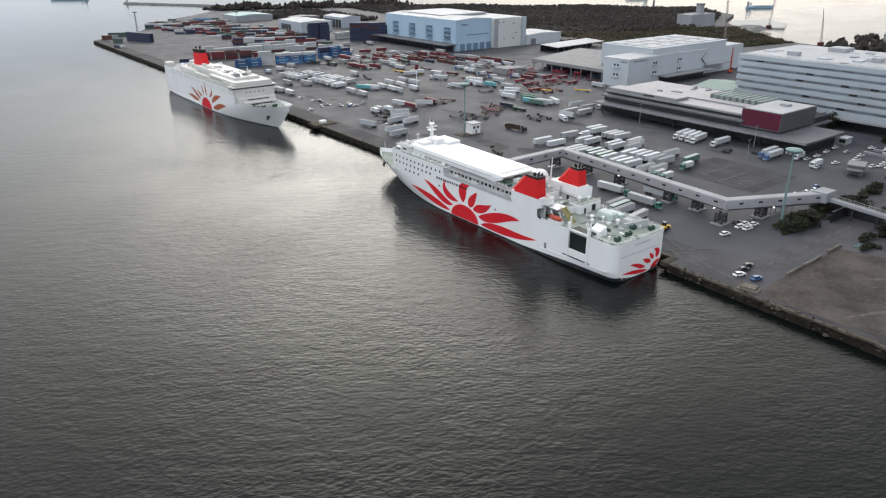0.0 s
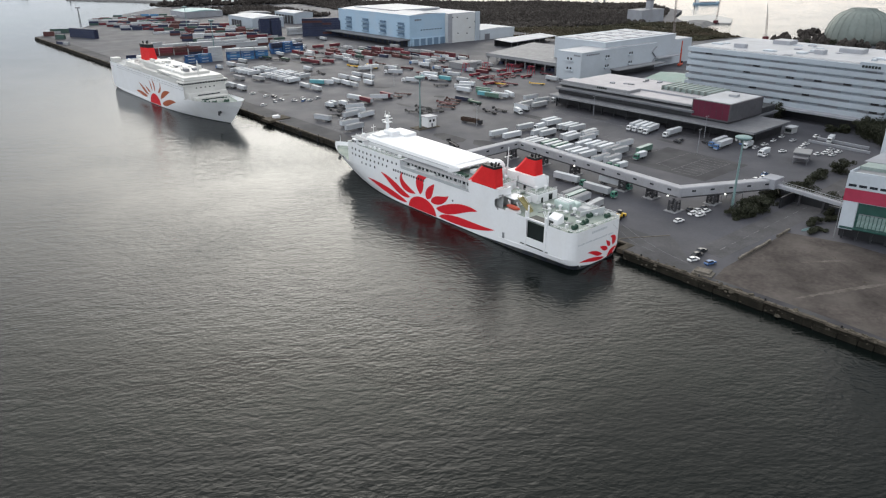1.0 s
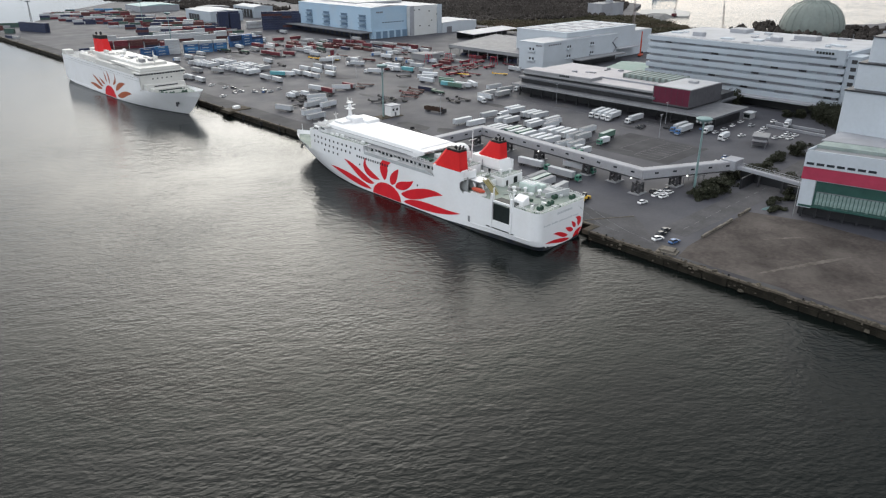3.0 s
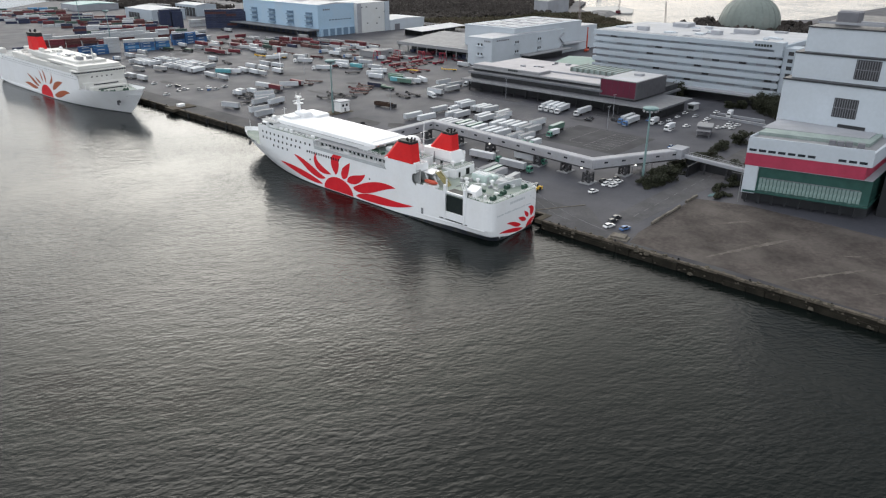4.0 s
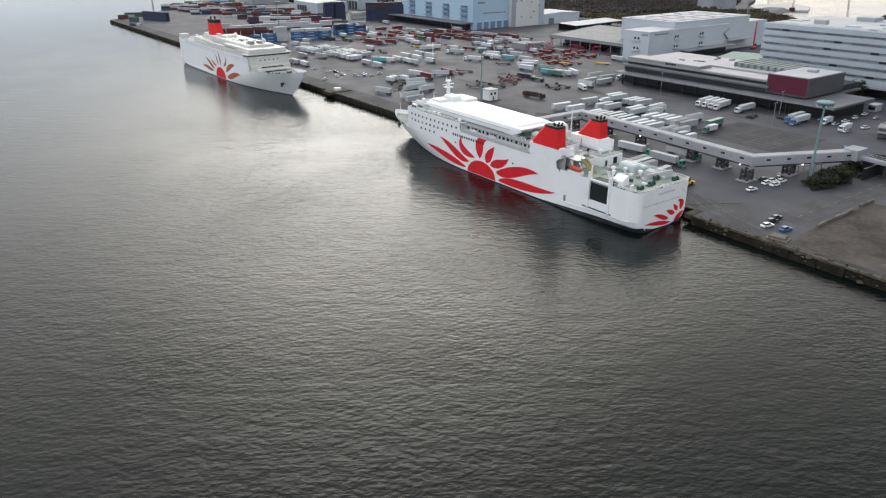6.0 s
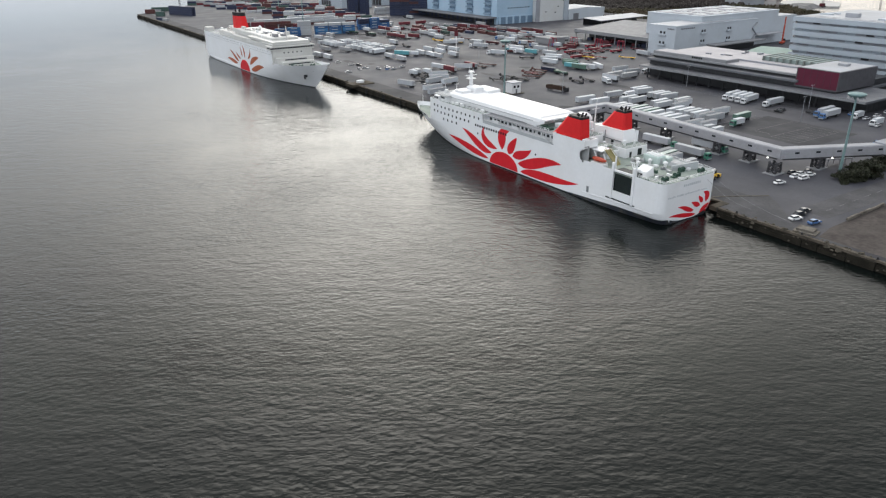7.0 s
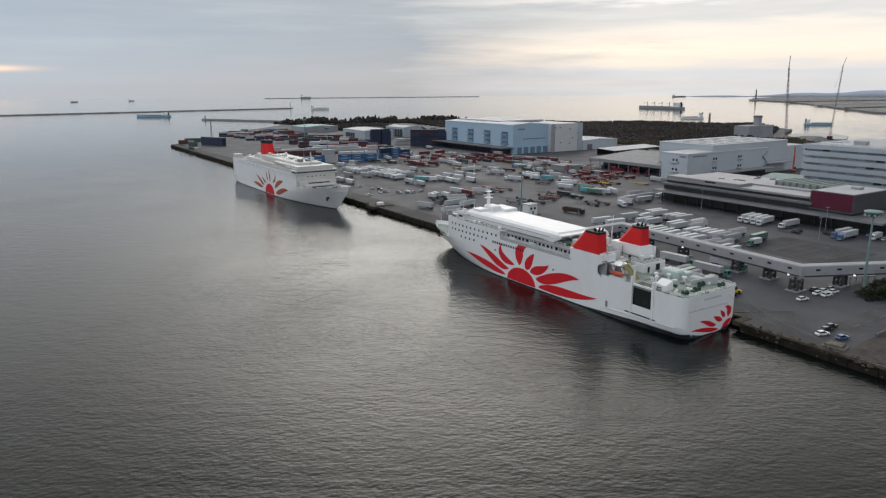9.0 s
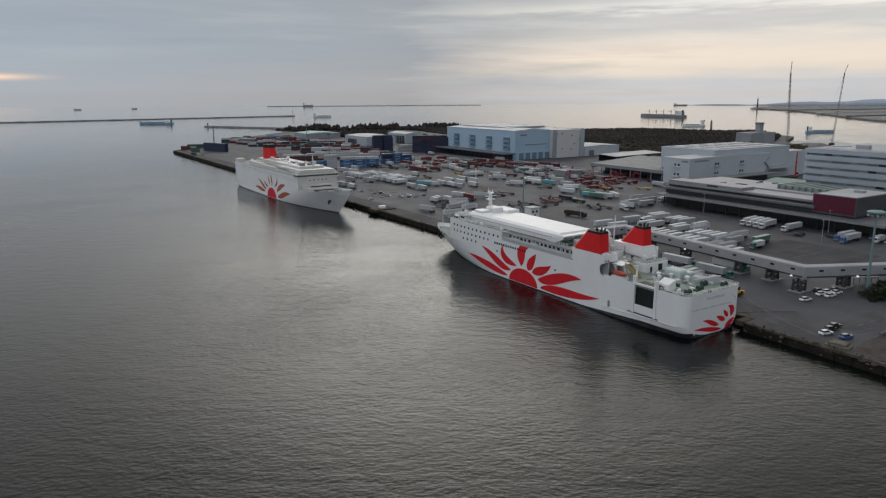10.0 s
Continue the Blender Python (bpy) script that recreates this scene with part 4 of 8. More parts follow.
# side decks beside the top house: lockers, vents and a covered walk
for side in (-1, 1):
    for q in spread(97, 119, 6):
        part("deck_locker", Geo().soft(*sorted((side * 10.4, side * 11.4)), q - 0.9, q + 0.9, 19.0, 19.9 + 0.2 * math.sin(q * 3), 0.1), M_house if int(q) % 2 else M_deckgrey, near)
    part("top_house_gutter", Geo().box(*sorted((side * 9.3, side * 9.55)), 67, 124, 20.95, 21.15), M_trailer_grey, near)
    part("side_pipe", Geo().bar((side * 9.9, 70, 19.5), (side * 9.9, 118, 19.5), 0.22), M_steel, near)
    screen = Geo()
    ss = [50.4, 52.5, 56] + spread(60, 93, 16)
    verts = []
    for q in ss:
        b = NEAR.at(q, 16.5) + 0.12
        top = 16.9 if q > 55 else 16.05 + 0.85 * (q - 50.4) / 5
        verts += [(side * b, q, 15.75), (side * b, q, top), (side * (b - 0.3), q, top), (side * (b - 0.3), q, 15.75)]
    screen.add(verts, [(4 * i + j, 4 * i + (j + 1) % 4, 4 * i + 4 + (j + 1) % 4, 4 * i + 4 + j) for i in range(len(ss) - 1) for j in range(4)])
    part("promenade_screen", screen, M_greyscreen, near, "pale grey screen along the promenade")
part("forward_rail", rail([(-13.0, 94, 19.4), (-12.9, 110, 19.4), (-12.3, 122, 19.4)], 0.9), M_house, near)
part("forward_rail", rail([(13.0, 94, 19.4), (12.9, 110, 19.4), (12.3, 122, 19.4)], 0.9), M_house, near)

# mast and antennas
mast = Geo().tube((0.8, 121, 22.9), (0.8, 121, 31.0), 0.95, 0.6, 8).soft(-0.9, 2.5, 119.6, 122.4, 28.2, 28.5, 0.05).soft(-0.4, 2.0, 120, 122, 30.9, 31.15, 0.05)
mast.bar((-2.2, 121, 29.7), (3.8, 121, 29.7), 0.3).bar((0.8, 119.0, 31.6), (0.8, 123.0, 31.6), 0.28).bar((-0.4, 121.4, 28.9), (2.0, 121.4, 28.9), 0.35)
mast.tube((-0.2, 121, 31.0), (-0.2, 121, 33.6), 0.07).tube((1.9, 121, 31.0), (1.9, 121, 32.8), 0.07)
part("radar_mast", mast, M_house, near, "white radar mast with platforms")
part("aft_pole", Geo().tube((3.4, 47.6, 18.6), (3.4, 47.0, 31.0), 0.34, 0.14, 8).bar((1.4, 47.2, 27.5), (5.4, 47.2, 27.5), 0.18), M_house, near)
part("fore_pole", Geo().tube((-8.2, 128, 21.5), (-8.2, 128, 26.5), 0.12, 0.06, 6), M_house, near)

# funnels on their casings, and the lower house between them
funnel(near, -9.8, 38.6, 53.8, 19.6, 27.6, 2.6, 7.6)
funnel(near, 10.8, 37.6, 49.8, 20.5, 27.4, 2.5, 6.4)
part("funnel_house", Geo().soft(-3.0, 4.6, 43.5, 51, 15.0, 18.6, 0.25), M_house, near, "low white deckhouse between the funnels")
part("funnel_house_deck", Geo().box(-2.8, 4.4, 43.7, 50.8, 18.6, 18.68), M_deck, near)
part("aft_deckhouse", Geo().soft(2.0, 13.2, 30, 36.6, 13.0, 16.4, 0.2).soft(-4, 2, 33, 38.2, 13.0, 15.6, 0.2), M_house, near)
part("aft_deckhouse_top", Geo().box(2.3, 12.9, 30.3, 36.4, 16.4, 16.48).box(-3.8, 1.8, 33.3, 38, 15.6, 15.68), M_deck, near)
part("deckhouse_door", Geo().box(4.0, 5.0, 29.9, 30.02, 13.0, 15.0), M_dark, near)
part("deckhouse_door", Geo().box(8.2, 10.2, 29.9, 30.02, 13.2, 15.6), M_dark, near)
part("funnel_deck_rail", rail([(-2.8, 43.7, 18.6), (4.4, 43.7, 18.6)], 1.0), M_house, near)
part("deckhouse_rail", rail([(12.9, 30.3, 16.4), (2.3, 30.3, 16.4), (2.3, 36.4, 16.4)], 1.0), M_house, near)
for k, (x, yy, zz) in enumerate(((-1.6, 45, 18.6), (1.5, 46.5, 18.6), (3.4, 48, 18.6), (-4.8, 42.5, 15.0), (9.5, 33, 16.4), (5.5, 34, 16.4), (-2.0, 36, 15.6), (2.6, 41, 15.0), (-4.6, 46.5, 15.0))):
    vent(near, x, yy, zz, 0.6 + 0.12 * (k % 3), 1.6 + 0.3 * (k % 2))
dome = Geo().tube((0.4, 50.6, 18.6), (0.4, 50.6, 23.6), 1.2, 1.2, 10).soft(-2.8, 4.4, 48.6, 54, 18.6, 22.4, 0.3)
dome.rings([[(0.4 + q * math.cos(a * math.pi / 8), 50.6 + q * math.sin(a * math.pi / 8), z) for a in range(16)] for q, z in ((2.2, 22.6), (3.4, 23.3), (3.5, 23.9), (2.9, 25.0), (1.9, 25.7), (0.3, 26.1))])
part("satellite_dome", dome, M_house, near, "white satellite dome", smooth=True)

for k, (x, yy, w, d, h) in enumerate(((-7, 44, 1.6, 2.2, 1.4), (-8.4, 41, 1.0, 1.4, 1.2), (-11.4, 36.6, 1.2, 1.2, 1.0))):
    part("deck_box", Geo().soft(x - w, x + w, yy - d / 2, yy + d / 2, 19.55, 19.6 + h, 0.1), M_house, near)
part("casing_rail", rail([(-13.2, 35.4, 20.4), (-6.8, 35.4, 20.4)], 0.9), M_house, near)
part("aft_platform", Geo().soft(-6.3, 2.0, 36.0, 40.6, 16.3, 16.6, 0.05), M_deck, near)
part("aft_platform_rail", rail([(-6.2, 36.1, 16.6), (1.9, 36.1, 16.6)], 1.0), M_house, near)
for s in (72, 84):
    boat = Geo().rings([[(-12.0 + 0.75 * w * math.cos(a * math.pi / 4), s + u, 17.2 + 0.6 * w * math.sin(a * math.pi / 4)) for a in range(8)] for u, w in ((0, 0.1), (0.6, 0.85), (2.2, 1), (3.8, 0.85), (4.4, 0.1))])
    part("life_raft", boat, M_house, near)

# side door: tunnel, frame, folded ramp, hoist posts
# solid near-black box stands for the shade inside the doorway
part("door_tunnel", Geo().box(-12.9, -9.0, door[0] - 0.05, door[1] + 0.05, door[2] - 0.1, door[3]), M_dark, near, "near-black box for the shade inside the open side door")
frame_ = Geo().box(-13.9, -13.2, 11.6, 12.4, 3.9, 16.4).box(-13.9, -13.2, 20.6, 21.4, 3.9, 16.4).box(-13.75, -13.3, 12.4, 20.6, 13.5, 14.2)
part("door_frame", frame_, M_hull, near)
part("folded_ramp", Geo().soft(-13.85, -13.35, 12.5, 20.5, 4.3, 6.9, 0.05), M_hull, near)
part("ramp_gap", Geo().box(-13.72, -13.45, 10.6, 23.4, 3.75, 4.05), M_dark, near)
part("hoist_post", Geo().tube((-12.6, 12.0, 13.0), (-12.6, 12.0, 18.2), 0.3, 0.3, 8), M_house, near)
part("hoist_post", Geo().tube((-12.6, 21.0, 13.0), (-12.6, 21.0, 18.2), 0.3, 0.3, 8), M_house, near)
part("hoist_ladder", Geo().bar((-12.0, 12.5, 13), (-12.0, 14.8, 17.5), 0.2).bar((-11.2, 12.5, 13), (-11.2, 14.8, 17.5), 0.2), M_house, near)
part("pilot_door", Geo().box(-13.64, -13.4, 31.5, 32.5, 2.9, 5.1), M_steel, near)
stair = part("stair", Geo().bar((-6.5, 31, 17.25), (-6.5, 25.4, 12.95), 2.3, 0.12), M_ochre, near, "ochre metal deck stair")
for k in range(12):
    part("step", Geo().box(-7.6, -5.4, 30.6 - k * 0.45, 31.0 - k * 0.45, 17.1 - k * 0.36, 17.3 - k * 0.36), M_ochre, stair)
for x in (-7.7, -5.3):
    part("handrail", Geo().bar((x, 31, 18.4), (x, 25.4, 14.1), 0.12, 0.12).bar((x, 31, 17.6), (x, 25.4, 13.2), 0.15, 0.35), M_ochre, stair)
part("stair_landing", Geo().soft(-9.5, -4.0, 30.8, 36, 16.9, 17.2, 0.05), M_house, near)
boat = Geo()
boat.rings([[(-11.2 + w * math.cos(a * math.pi / 4), 26.5 + u, 14.9 + 0.75 * h * math.sin(a * math.pi / 4)) for a in range(8)] for u, w, h in
            ((0, 0.1, 0.1), (0.8, 0.8, 0.7), (2, 1.1, 1), (4.6, 1.1, 1), (5.8, 0.8, 0.7), (6.6, 0.1, 0.1))])
part("rescue_boat", boat, M_safety, near, "orange rescue boat in its cradle")
part("davit", Geo().bar((-9.6, 27.5, 13), (-11.8, 27.5, 17.4), 0.35).bar((-9.6, 31.8, 13), (-11.8, 31.8, 17.4), 0.35).soft(-12.4, -10.0, 26.8, 32.6, 13.0, 14.0, 0.1), M_house, near)
for x, yy, s in ((-8.6, 14.5, 1.1), (-1.5, 21.0, 0.7), (1.5, 24.0, 0.85), (3.8, 20.5, 0.75), (6.0, 23.5, 0.8), (5.2, 15.0, 0.9), (9.4, 19.0, 0.7)):
    vent(near, x, yy, 13.0, s, 1.5 + s * 0.5)
locker = Geo().rings([[(-9.4, 10.6, 13.0), (-5.6, 10.6, 13.0), (-5.6, 15.6, 13.0), (-9.4, 15.6, 13.0)],
                      [(-9.0, 10.9, 14.6), (-5.8, 10.9, 16.0), (-5.8, 15.3, 16.0), (-9.0, 15.3, 14.6)]])
part("deck_locker", locker, M_house, near)
for x, yy in ((-0.5, 5.5), (5.5, 8.5), (-7.5, 4.5), (-4, 17.5), (10.0, 4.2)):
    winch(near, x, yy, 13.0, 0.85)
rng = random.Random(91)
for k in range(30):
    x, yy = rng.uniform(-10, 11.5), rng.uniform(3, 28)
    if x < -4 and yy > 10:
        continue
    w, d, h = rng.uniform(0.2, 0.8), rng.uniform(0.2, 1.0), rng.uniform(0.3, 1.2)
    part("deck_gear", Geo().soft(x - w, x + w, yy - d, yy + d, 13.0, 13.0 + h, 0.06), (M_house, M_machine, M_steel, M_house, M_deckgrey)[k % 5], near)
for k in range(7):
    x, yy = rng.uniform(-8, 8), rng.uniform(4, 26)
    part("deck_pipe", Geo().bar((x, yy, 13.25), (x + rng.uniform(-1, 4), yy + rng.uniform(-3, 3), 13.25), 0.22), M_house if k % 2 else M_steel, near)
for x, yy in ((-11.8, 8), (-11.6, 3), (11.6, 8), (11.8, 14), (11.9, 22), (0, 2.2)):
    part("mooring_bitt", Geo().tube((x, yy - 0.5, 13.0), (x, yy - 0.5, 13.8), 0.22, 0.22, 8).tube((x, yy + 0.5, 13.0), (x, yy + 0.5, 13.8), 0.22, 0.22, 8).soft(x - 0.4, x + 0.4, yy - 0.9, yy + 0.9, 13.0, 13.1, 0.02), M_machine, near)
part("deck_cover", Geo().rings([[(7.5, 11, 13), (11.5, 11, 13), (11.5, 16, 13), (7.5, 16, 13)], [(8.2, 11.6, 14.4), (10.9, 11.6, 14.3), (10.9, 15.5, 14.5), (8.2, 15.5, 14.2)]]),
     M_trailer_grey, near, "grey tarpaulin over stowed gear")
wh = part("winch_house", Geo().soft(4.6, 8.6, 17.6, 24.4, 13.0, 15.8, 0.3).soft(8.6, 11.6, 17.0, 23.6, 13.0, 15.0, 0.3), M_palegreen, near, "pale green winch house")
for q in spread(18.4, 23.4, 4):
    part("roof_batten", Geo().soft(4.8, 8.4, q - 0.25, q + 0.25, 15.75, 16.1, 0.08), M_house, wh)
part("house_door", Geo().box(5.6, 6.6, 17.5, 17.62, 13.2, 15.2), M_greyscreen, wh)
part("ramp_screen", Geo().rings([[(3.6, 10.9, 13), (3.9, 11.4, 13), (12.2, 7.4, 13), (11.9, 6.9, 13)], [(3.6, 10.9, 14.6), (3.9, 11.4, 14.6), (12.2, 7.4, 15.8), (11.9, 6.9, 15.8)]]), M_greyscreen, near, "grey steel windbreak on the after deck")
part("stern_rail", rail([(-13.1, 10.5, 13.9), (-12.9, 4, 13.9), (-12.2, 0.4, 13.9), (12.2, 0.4, 13.9), (12.9, 4, 13.9), (13.1, 30, 13.9)], 0.9), M_house, near)

# bow gear
for x, yy in ((-3, 146), (3, 146), (0, 152)):
    winch(near, x, yy, 9.4)
part("bow_pole", Geo().tube((0, 160, 9.4), (0, 160, 15), 0.15, 0.08, 6), M_house, near)
for s in (141, 146, 151, 156):
    for side in (-1, 1):
        h = NEAR.at(s, 10.2)
        turn = math.degrees(math.atan2(NEAR.at(s + 0.8, 10.2) - NEAR.at(s - 0.8, 10.2), 1.6))
        part("fairlead", Geo().box(-0.12, 0.12, -0.9, 0.9, -0.32, 0.32), M_dark, near, at=pose(side * h, s, 10.25, 0, 0, -side * turn))
part("anchor", Geo().tube((-5.6, 151.5, 6.9), (-6.6, 151.8, 6.9), 0.6, 0.6, 8).bar((-6.5, 150.9, 6.0), (-6.5, 152.5, 6.0), 0.4, 0.9), M_darksteel, near)

# windows
windows_on(near, NEAR, -1, ((96, 130, 12, 16.9), (103, 130, 10, 14.4), (78, 98, 14, 13.9), (112, 122, 4, 11.9)), (0.75, 0.95))
windows_on(near, NEAR, 1, ((96, 130, 18, 16.9), (104, 130, 13, 14.4)), (0.75, 0.95))
part("porthole", Geo().tube((-13.6, 60, 10.0), (-13.3, 60, 10.0), 0.4, 0.4, 8), M_glass, near)
part("porthole", Geo().tube((-13.6, 96.5, 10.6), (-13.3, 96.5, 10.6), 0.4, 0.4, 8), M_glass, near)

# the red sun on both sides and on the quarter
PETALS = (((88.8, 1.7), (98.0, 2.6), (108.5, 4.8), (118.5, 5.7), 2.9, 0.85), ((86.8, 4.6), (94.0, 4.0), (99.5, 9.0), (107.6, 10.9), 3.2, 0.85),
          ((83.1, 7.0), (88.5, 7.3), (95.2, 8.8), (92.2, 14.3), 3.1, 1.0), ((80.2, 7.4), (79.8, 10.5), (82.8, 15.0), (75.2, 16.1), 5.0, 0.95),
          ((75.6, 6.5), (75.6, 8.4), (73.4, 11.0), (71.2, 14.0), 3.9, 0.8), ((73.4, 6.1), (71.0, 7.6), (66.0, 7.6), (62.4, 11.2), 3.5, 0.85),
          ((70.0, 4.2), (63.0, 4.3), (55.0, 9.6), (45.7, 9.3), 4.2, 0.8), ((68.4, 1.2), (60.0, 3.2), (48.5, 1.8), (36.4, 4.6), 3.3, 0.8))
for side in (-1, 1):
    part("sun_disc", half_disc(NEAR, side, 79.0, 0.45, 9.0, 6.0), M_red, near, "red half sun painted on the side")
    for row in PETALS:
        part("sun_petal", flame(NEAR, side, *row), M_red, near)


class Flat:
    def at(self, x, z):
        return 0.0


def on_transom(g):
    """Lays flat paint on the stern, bent round its starboard corner."""
    out = []
    for _, x, z in g.v:
        flat = NEAR.at(0, z)
        q = max(0.0, x - flat) * 0.7
        out.append((x if x <= flat else NEAR.at(q, z) + 0.03, (-0.05 if x <= flat else q - 0.04), z))
    g.v = out
    return g


T = Flat()
part("stern_sun", on_transom(half_disc(T, 1, 10.4, 0.3, 4.4, 3.3, 0.0)), M_red, near, "red half sun painted on the stern corner")
for row in (((4.4, 0.9), (0, 1.0), (-4, 2.4), (-9.4, 2.5), 1.5, 0.8), ((3.1, 2.5), (0.5, 2.6), (-1.5, 4.6), (-5.3, 5.0), 1.6, 0.8), ((6.1, 3.6), (4.6, 3.9), (3.4, 4.6), (1.4, 5.5), 1.7, 0.8),
            ((7.1, 4.3), (6.9, 5.2), (5.8, 5.8), (4.8, 7.1), 1.6, 0.8), ((8.9, 4.2), (9.0, 5.6), (10.4, 7.2), (7.0, 8.0), 2.3, 1.0)):
    part("stern_petal", on_transom(flame(T, 1, *row, 0.0)), M_red, near)
rng = random.Random(11)
x = -10.6
while x < 8.0:
    w = rng.uniform(0.35, 0.75)
    part("stern_lettering", Geo().box(x, x + w, -0.05, -0.02, 8.75, 8.75 + rng.choice((0.4, 0.4, 0.6))), M_lettering, near)
    x += w + 0.22 + (0.5 if rng.random() < 0.15 else 0)
for k in range(9):
    part("name_lettering", Geo().box(-3.6 + k * 0.95, -2.95 + k * 0.95, -0.05, -0.02, 11.6, 12.4), M_lettering, near)

# mooring lines
for name, a, b in (("mooring_line", (8, 0.2, 12.2), (16.6, -12, 3.3)), ("mooring_line", (12.5, 2, 12.2), (16.6, -26, 3.3)), ("mooring_line", (4, 156, 9.9), (16.4, 173, 3.3)), ("mooring_line", (2, 162, 9.9), (16.4, 190, 3.3))):
    g = Geo()
    a, b = Vector(a), Vector(b)
    pts = [a.lerp(b, k / 10) - Vector((0, 0, 1.4 * math.sin(math.pi * k / 10))) for k in range(11)]
    g.rings([[q + Vector((0.035 * math.cos(k * 1.2566), 0, 0.035 * math.sin(k * 1.2566))) for k in range(5)] for q in pts])
    part(name, g, M_steel, near)

# -- the ferry with one funnel, bow towards the camera --
FAR = Hull(14.0, 200.0, 180.0, 98.0, 142.0, 15.0)
far = thing("ferry", "tall ivory-white ferry with orange sun emblem and one funnel", "ferry", at=pose(-18.0, 627.0, 0, 0, 0, 180))
hull = Geo()
FAR.shell(hull, [0, 1, 3, 5, 9, 14, 20, 26] + spread(30, 100, 14), lambda s: [FAR.keel(s), 0.5 * FAR.keel(s) + 1, 2.4, 5, 8, 11, 14, 17, 20.2])
FAR.shell(hull, spread(100, 147, 20), [-1.5, 0, 1.2, 2.4, 5, 8, 11, 14, 17, 20.2])
FAR.bow(hull, 147, lambda q: [-1.5, 0, 1, 2, 3, 4, 5, 6, 7.5, 9, 10.6 + 2.4 * q, 12.2 + 4.6 * q ** 1.8], 34)
zs = [0.2, 1.1, 2.4, 5, 8, 11, 14, 17, 20.2]
hull.add([(side * FAR.at(0, z), 0, z) for z in zs for side in (-1, 1)], [(2 * i, 2 * i + 1, 2 * i + 3, 2 * i + 2) for i in range(len(zs) - 1)])
part("hull", hull, M_hull, far, "white welded steel hull with a flared bow", weld=True)
part("boot_stripe", FAR.shell(Geo(), spread(10, 180.5, 50), [-1.5, 0.3]), M_boot, far).scale = (1.004, 1, 1)
part("main_deck", Geo().prism(FAR.plan(0.1, 147, 19.6, 0.2), 19.4, 19.6), M_deckgrey, far)
part("foredeck", Geo().prism(FAR.plan(146, 193, 11.2, 0.2), 11.1, 11.3), M_deck, far)
for side in (-1, 1):
    part("rubbing_strake", belt(FAR, side, 1, 80, 1.6, 0.3, 0.35), M_hull, far)
    part("deck_line", belt(FAR, side, 2, 146, 17.2, 0.10, 0.10), M_trailer_grey, far)
part("passenger_house", Geo().prism(FAR.plan(70, 147.5, 18, 0.9), 19.6, 23.0), M_ivory, far, "white passenger house")
part("front_house", Geo().prism(FAR.plan(140, 148.4, 16, 0.15), 11.2, 21.4), M_ivory, far)
for z, s1, inset in ((15.4, 153.0, 1.2), (13.4, 158.5, 3.0)):
    step = part("front_step", Geo().prism(FAR.plan(146, s1, 14, inset), 11.2, z), M_ivory, far, "stepped white deckhouse on the foredeck")
    part("step_rail", rail([(-9.5, s1 - 0.4, z), (9.5, s1 - 0.4, z)], 1.0), M_ivory, step)
    part("step_window", Geo().box(-7.5, 7.5, s1 - 0.02, s1 + 0.06, z - 1.5, z - 0.8), M_glass, step)
part("bridge", Geo().prism(FAR.plan(126, 148, 18, 0.4), 23.0, 23.6), M_ivory, far)
part("bridge_floor", Geo().soft(-15.2, 15.2, 141.5, 148.9, 19.9, 20.7, 0.15), M_ivory, far)
part("bridge_glazing", Geo().box(-14.9, 14.9, 141.8, 148.7, 20.7, 21.8), M_glass, far, "dark row of bridge windows")
part("bridge_roof", Geo().soft(-15.4, 15.4, 139, 149.3, 21.8, 22.5, 0.2), M_ivory, far)
part("bridge_top", Geo().prism(FAR.plan(100, 147.4, 18, 1.2), 23.6, 25.0), M_ivory, far)
for x in spread(-14.2, 14.2, 16):
    part("bridge_mullion", Geo().box(x - 0.09, x + 0.09, 148.55, 148.86, 20.7, 21.8), M_ivory, far)
small_pane = Geo().box(-0.45, 0.45, -0.06, 0.06, -0.35, 0.35).mesh("front_window", [M_glass])
for x in spread(-6, 6, 4):
    part("front_window", small_pane, M_glass, far, at=pose(x, 148.45, 18.2))
part("breakwater_plate", Geo().soft(-8, 8, 166, 166.4, 11.2, 13.0, 0.1), M_ivory, far)
part("upper_house", Geo().soft(-10.5, 10.5, 30, 128, 19.6, 23.0, 0.4).soft(-9.0, 9.0, 64, 138, 23.0, 26.6, 0.4), M_ivory, far)
part("stern_house", Geo().soft(-12, -7, 0.6, 8, 19.6, 22.4, 0.3), M_ivory, far)
part("stern_house", Geo().soft(7, 12.8, 0.6, 8, 19.6, 22.8, 0.3), M_ivory, far)
part("funnel_base", Geo().soft(-5.2, 5.2, 44, 66, 23.0, 25.6, 0.3), M_ivory, far)
def far_ring(z, grow=0.0):
    u = (z - 25) / 11.2
    a, b, w = 46.5 - 0.4 * u - grow, 62.5 - 5.0 * u + grow, 4.6 - 0.7 * u + grow
    return [(-w * 0.9, a, z), (w * 0.9, a, z), (w, a + 1.5, z), (w, b - 7.0, z), (w * 0.5, b, z), (-w * 0.5, b, z), (-w, b - 7.0, z), (-w, a + 1.5, z)]


f = part("funnel", Geo().rings([far_ring(z) for z in (25, 28, 31, 34.2)]), M_funnel, far, "red funnel with a black top")
cap = Geo().rings([far_ring(34.2), far_ring(36.4, 0.3), far_ring(36.7, 0.1)])
for x, yy in ((-1.6, 48.5), (1.6, 48.5), (0, 52)):
    cap.tube((x, yy, 36.5), (x, yy - 0.6, 38.2), 0.6, 0.6, 8)
part("cap", cap, M_black, f)
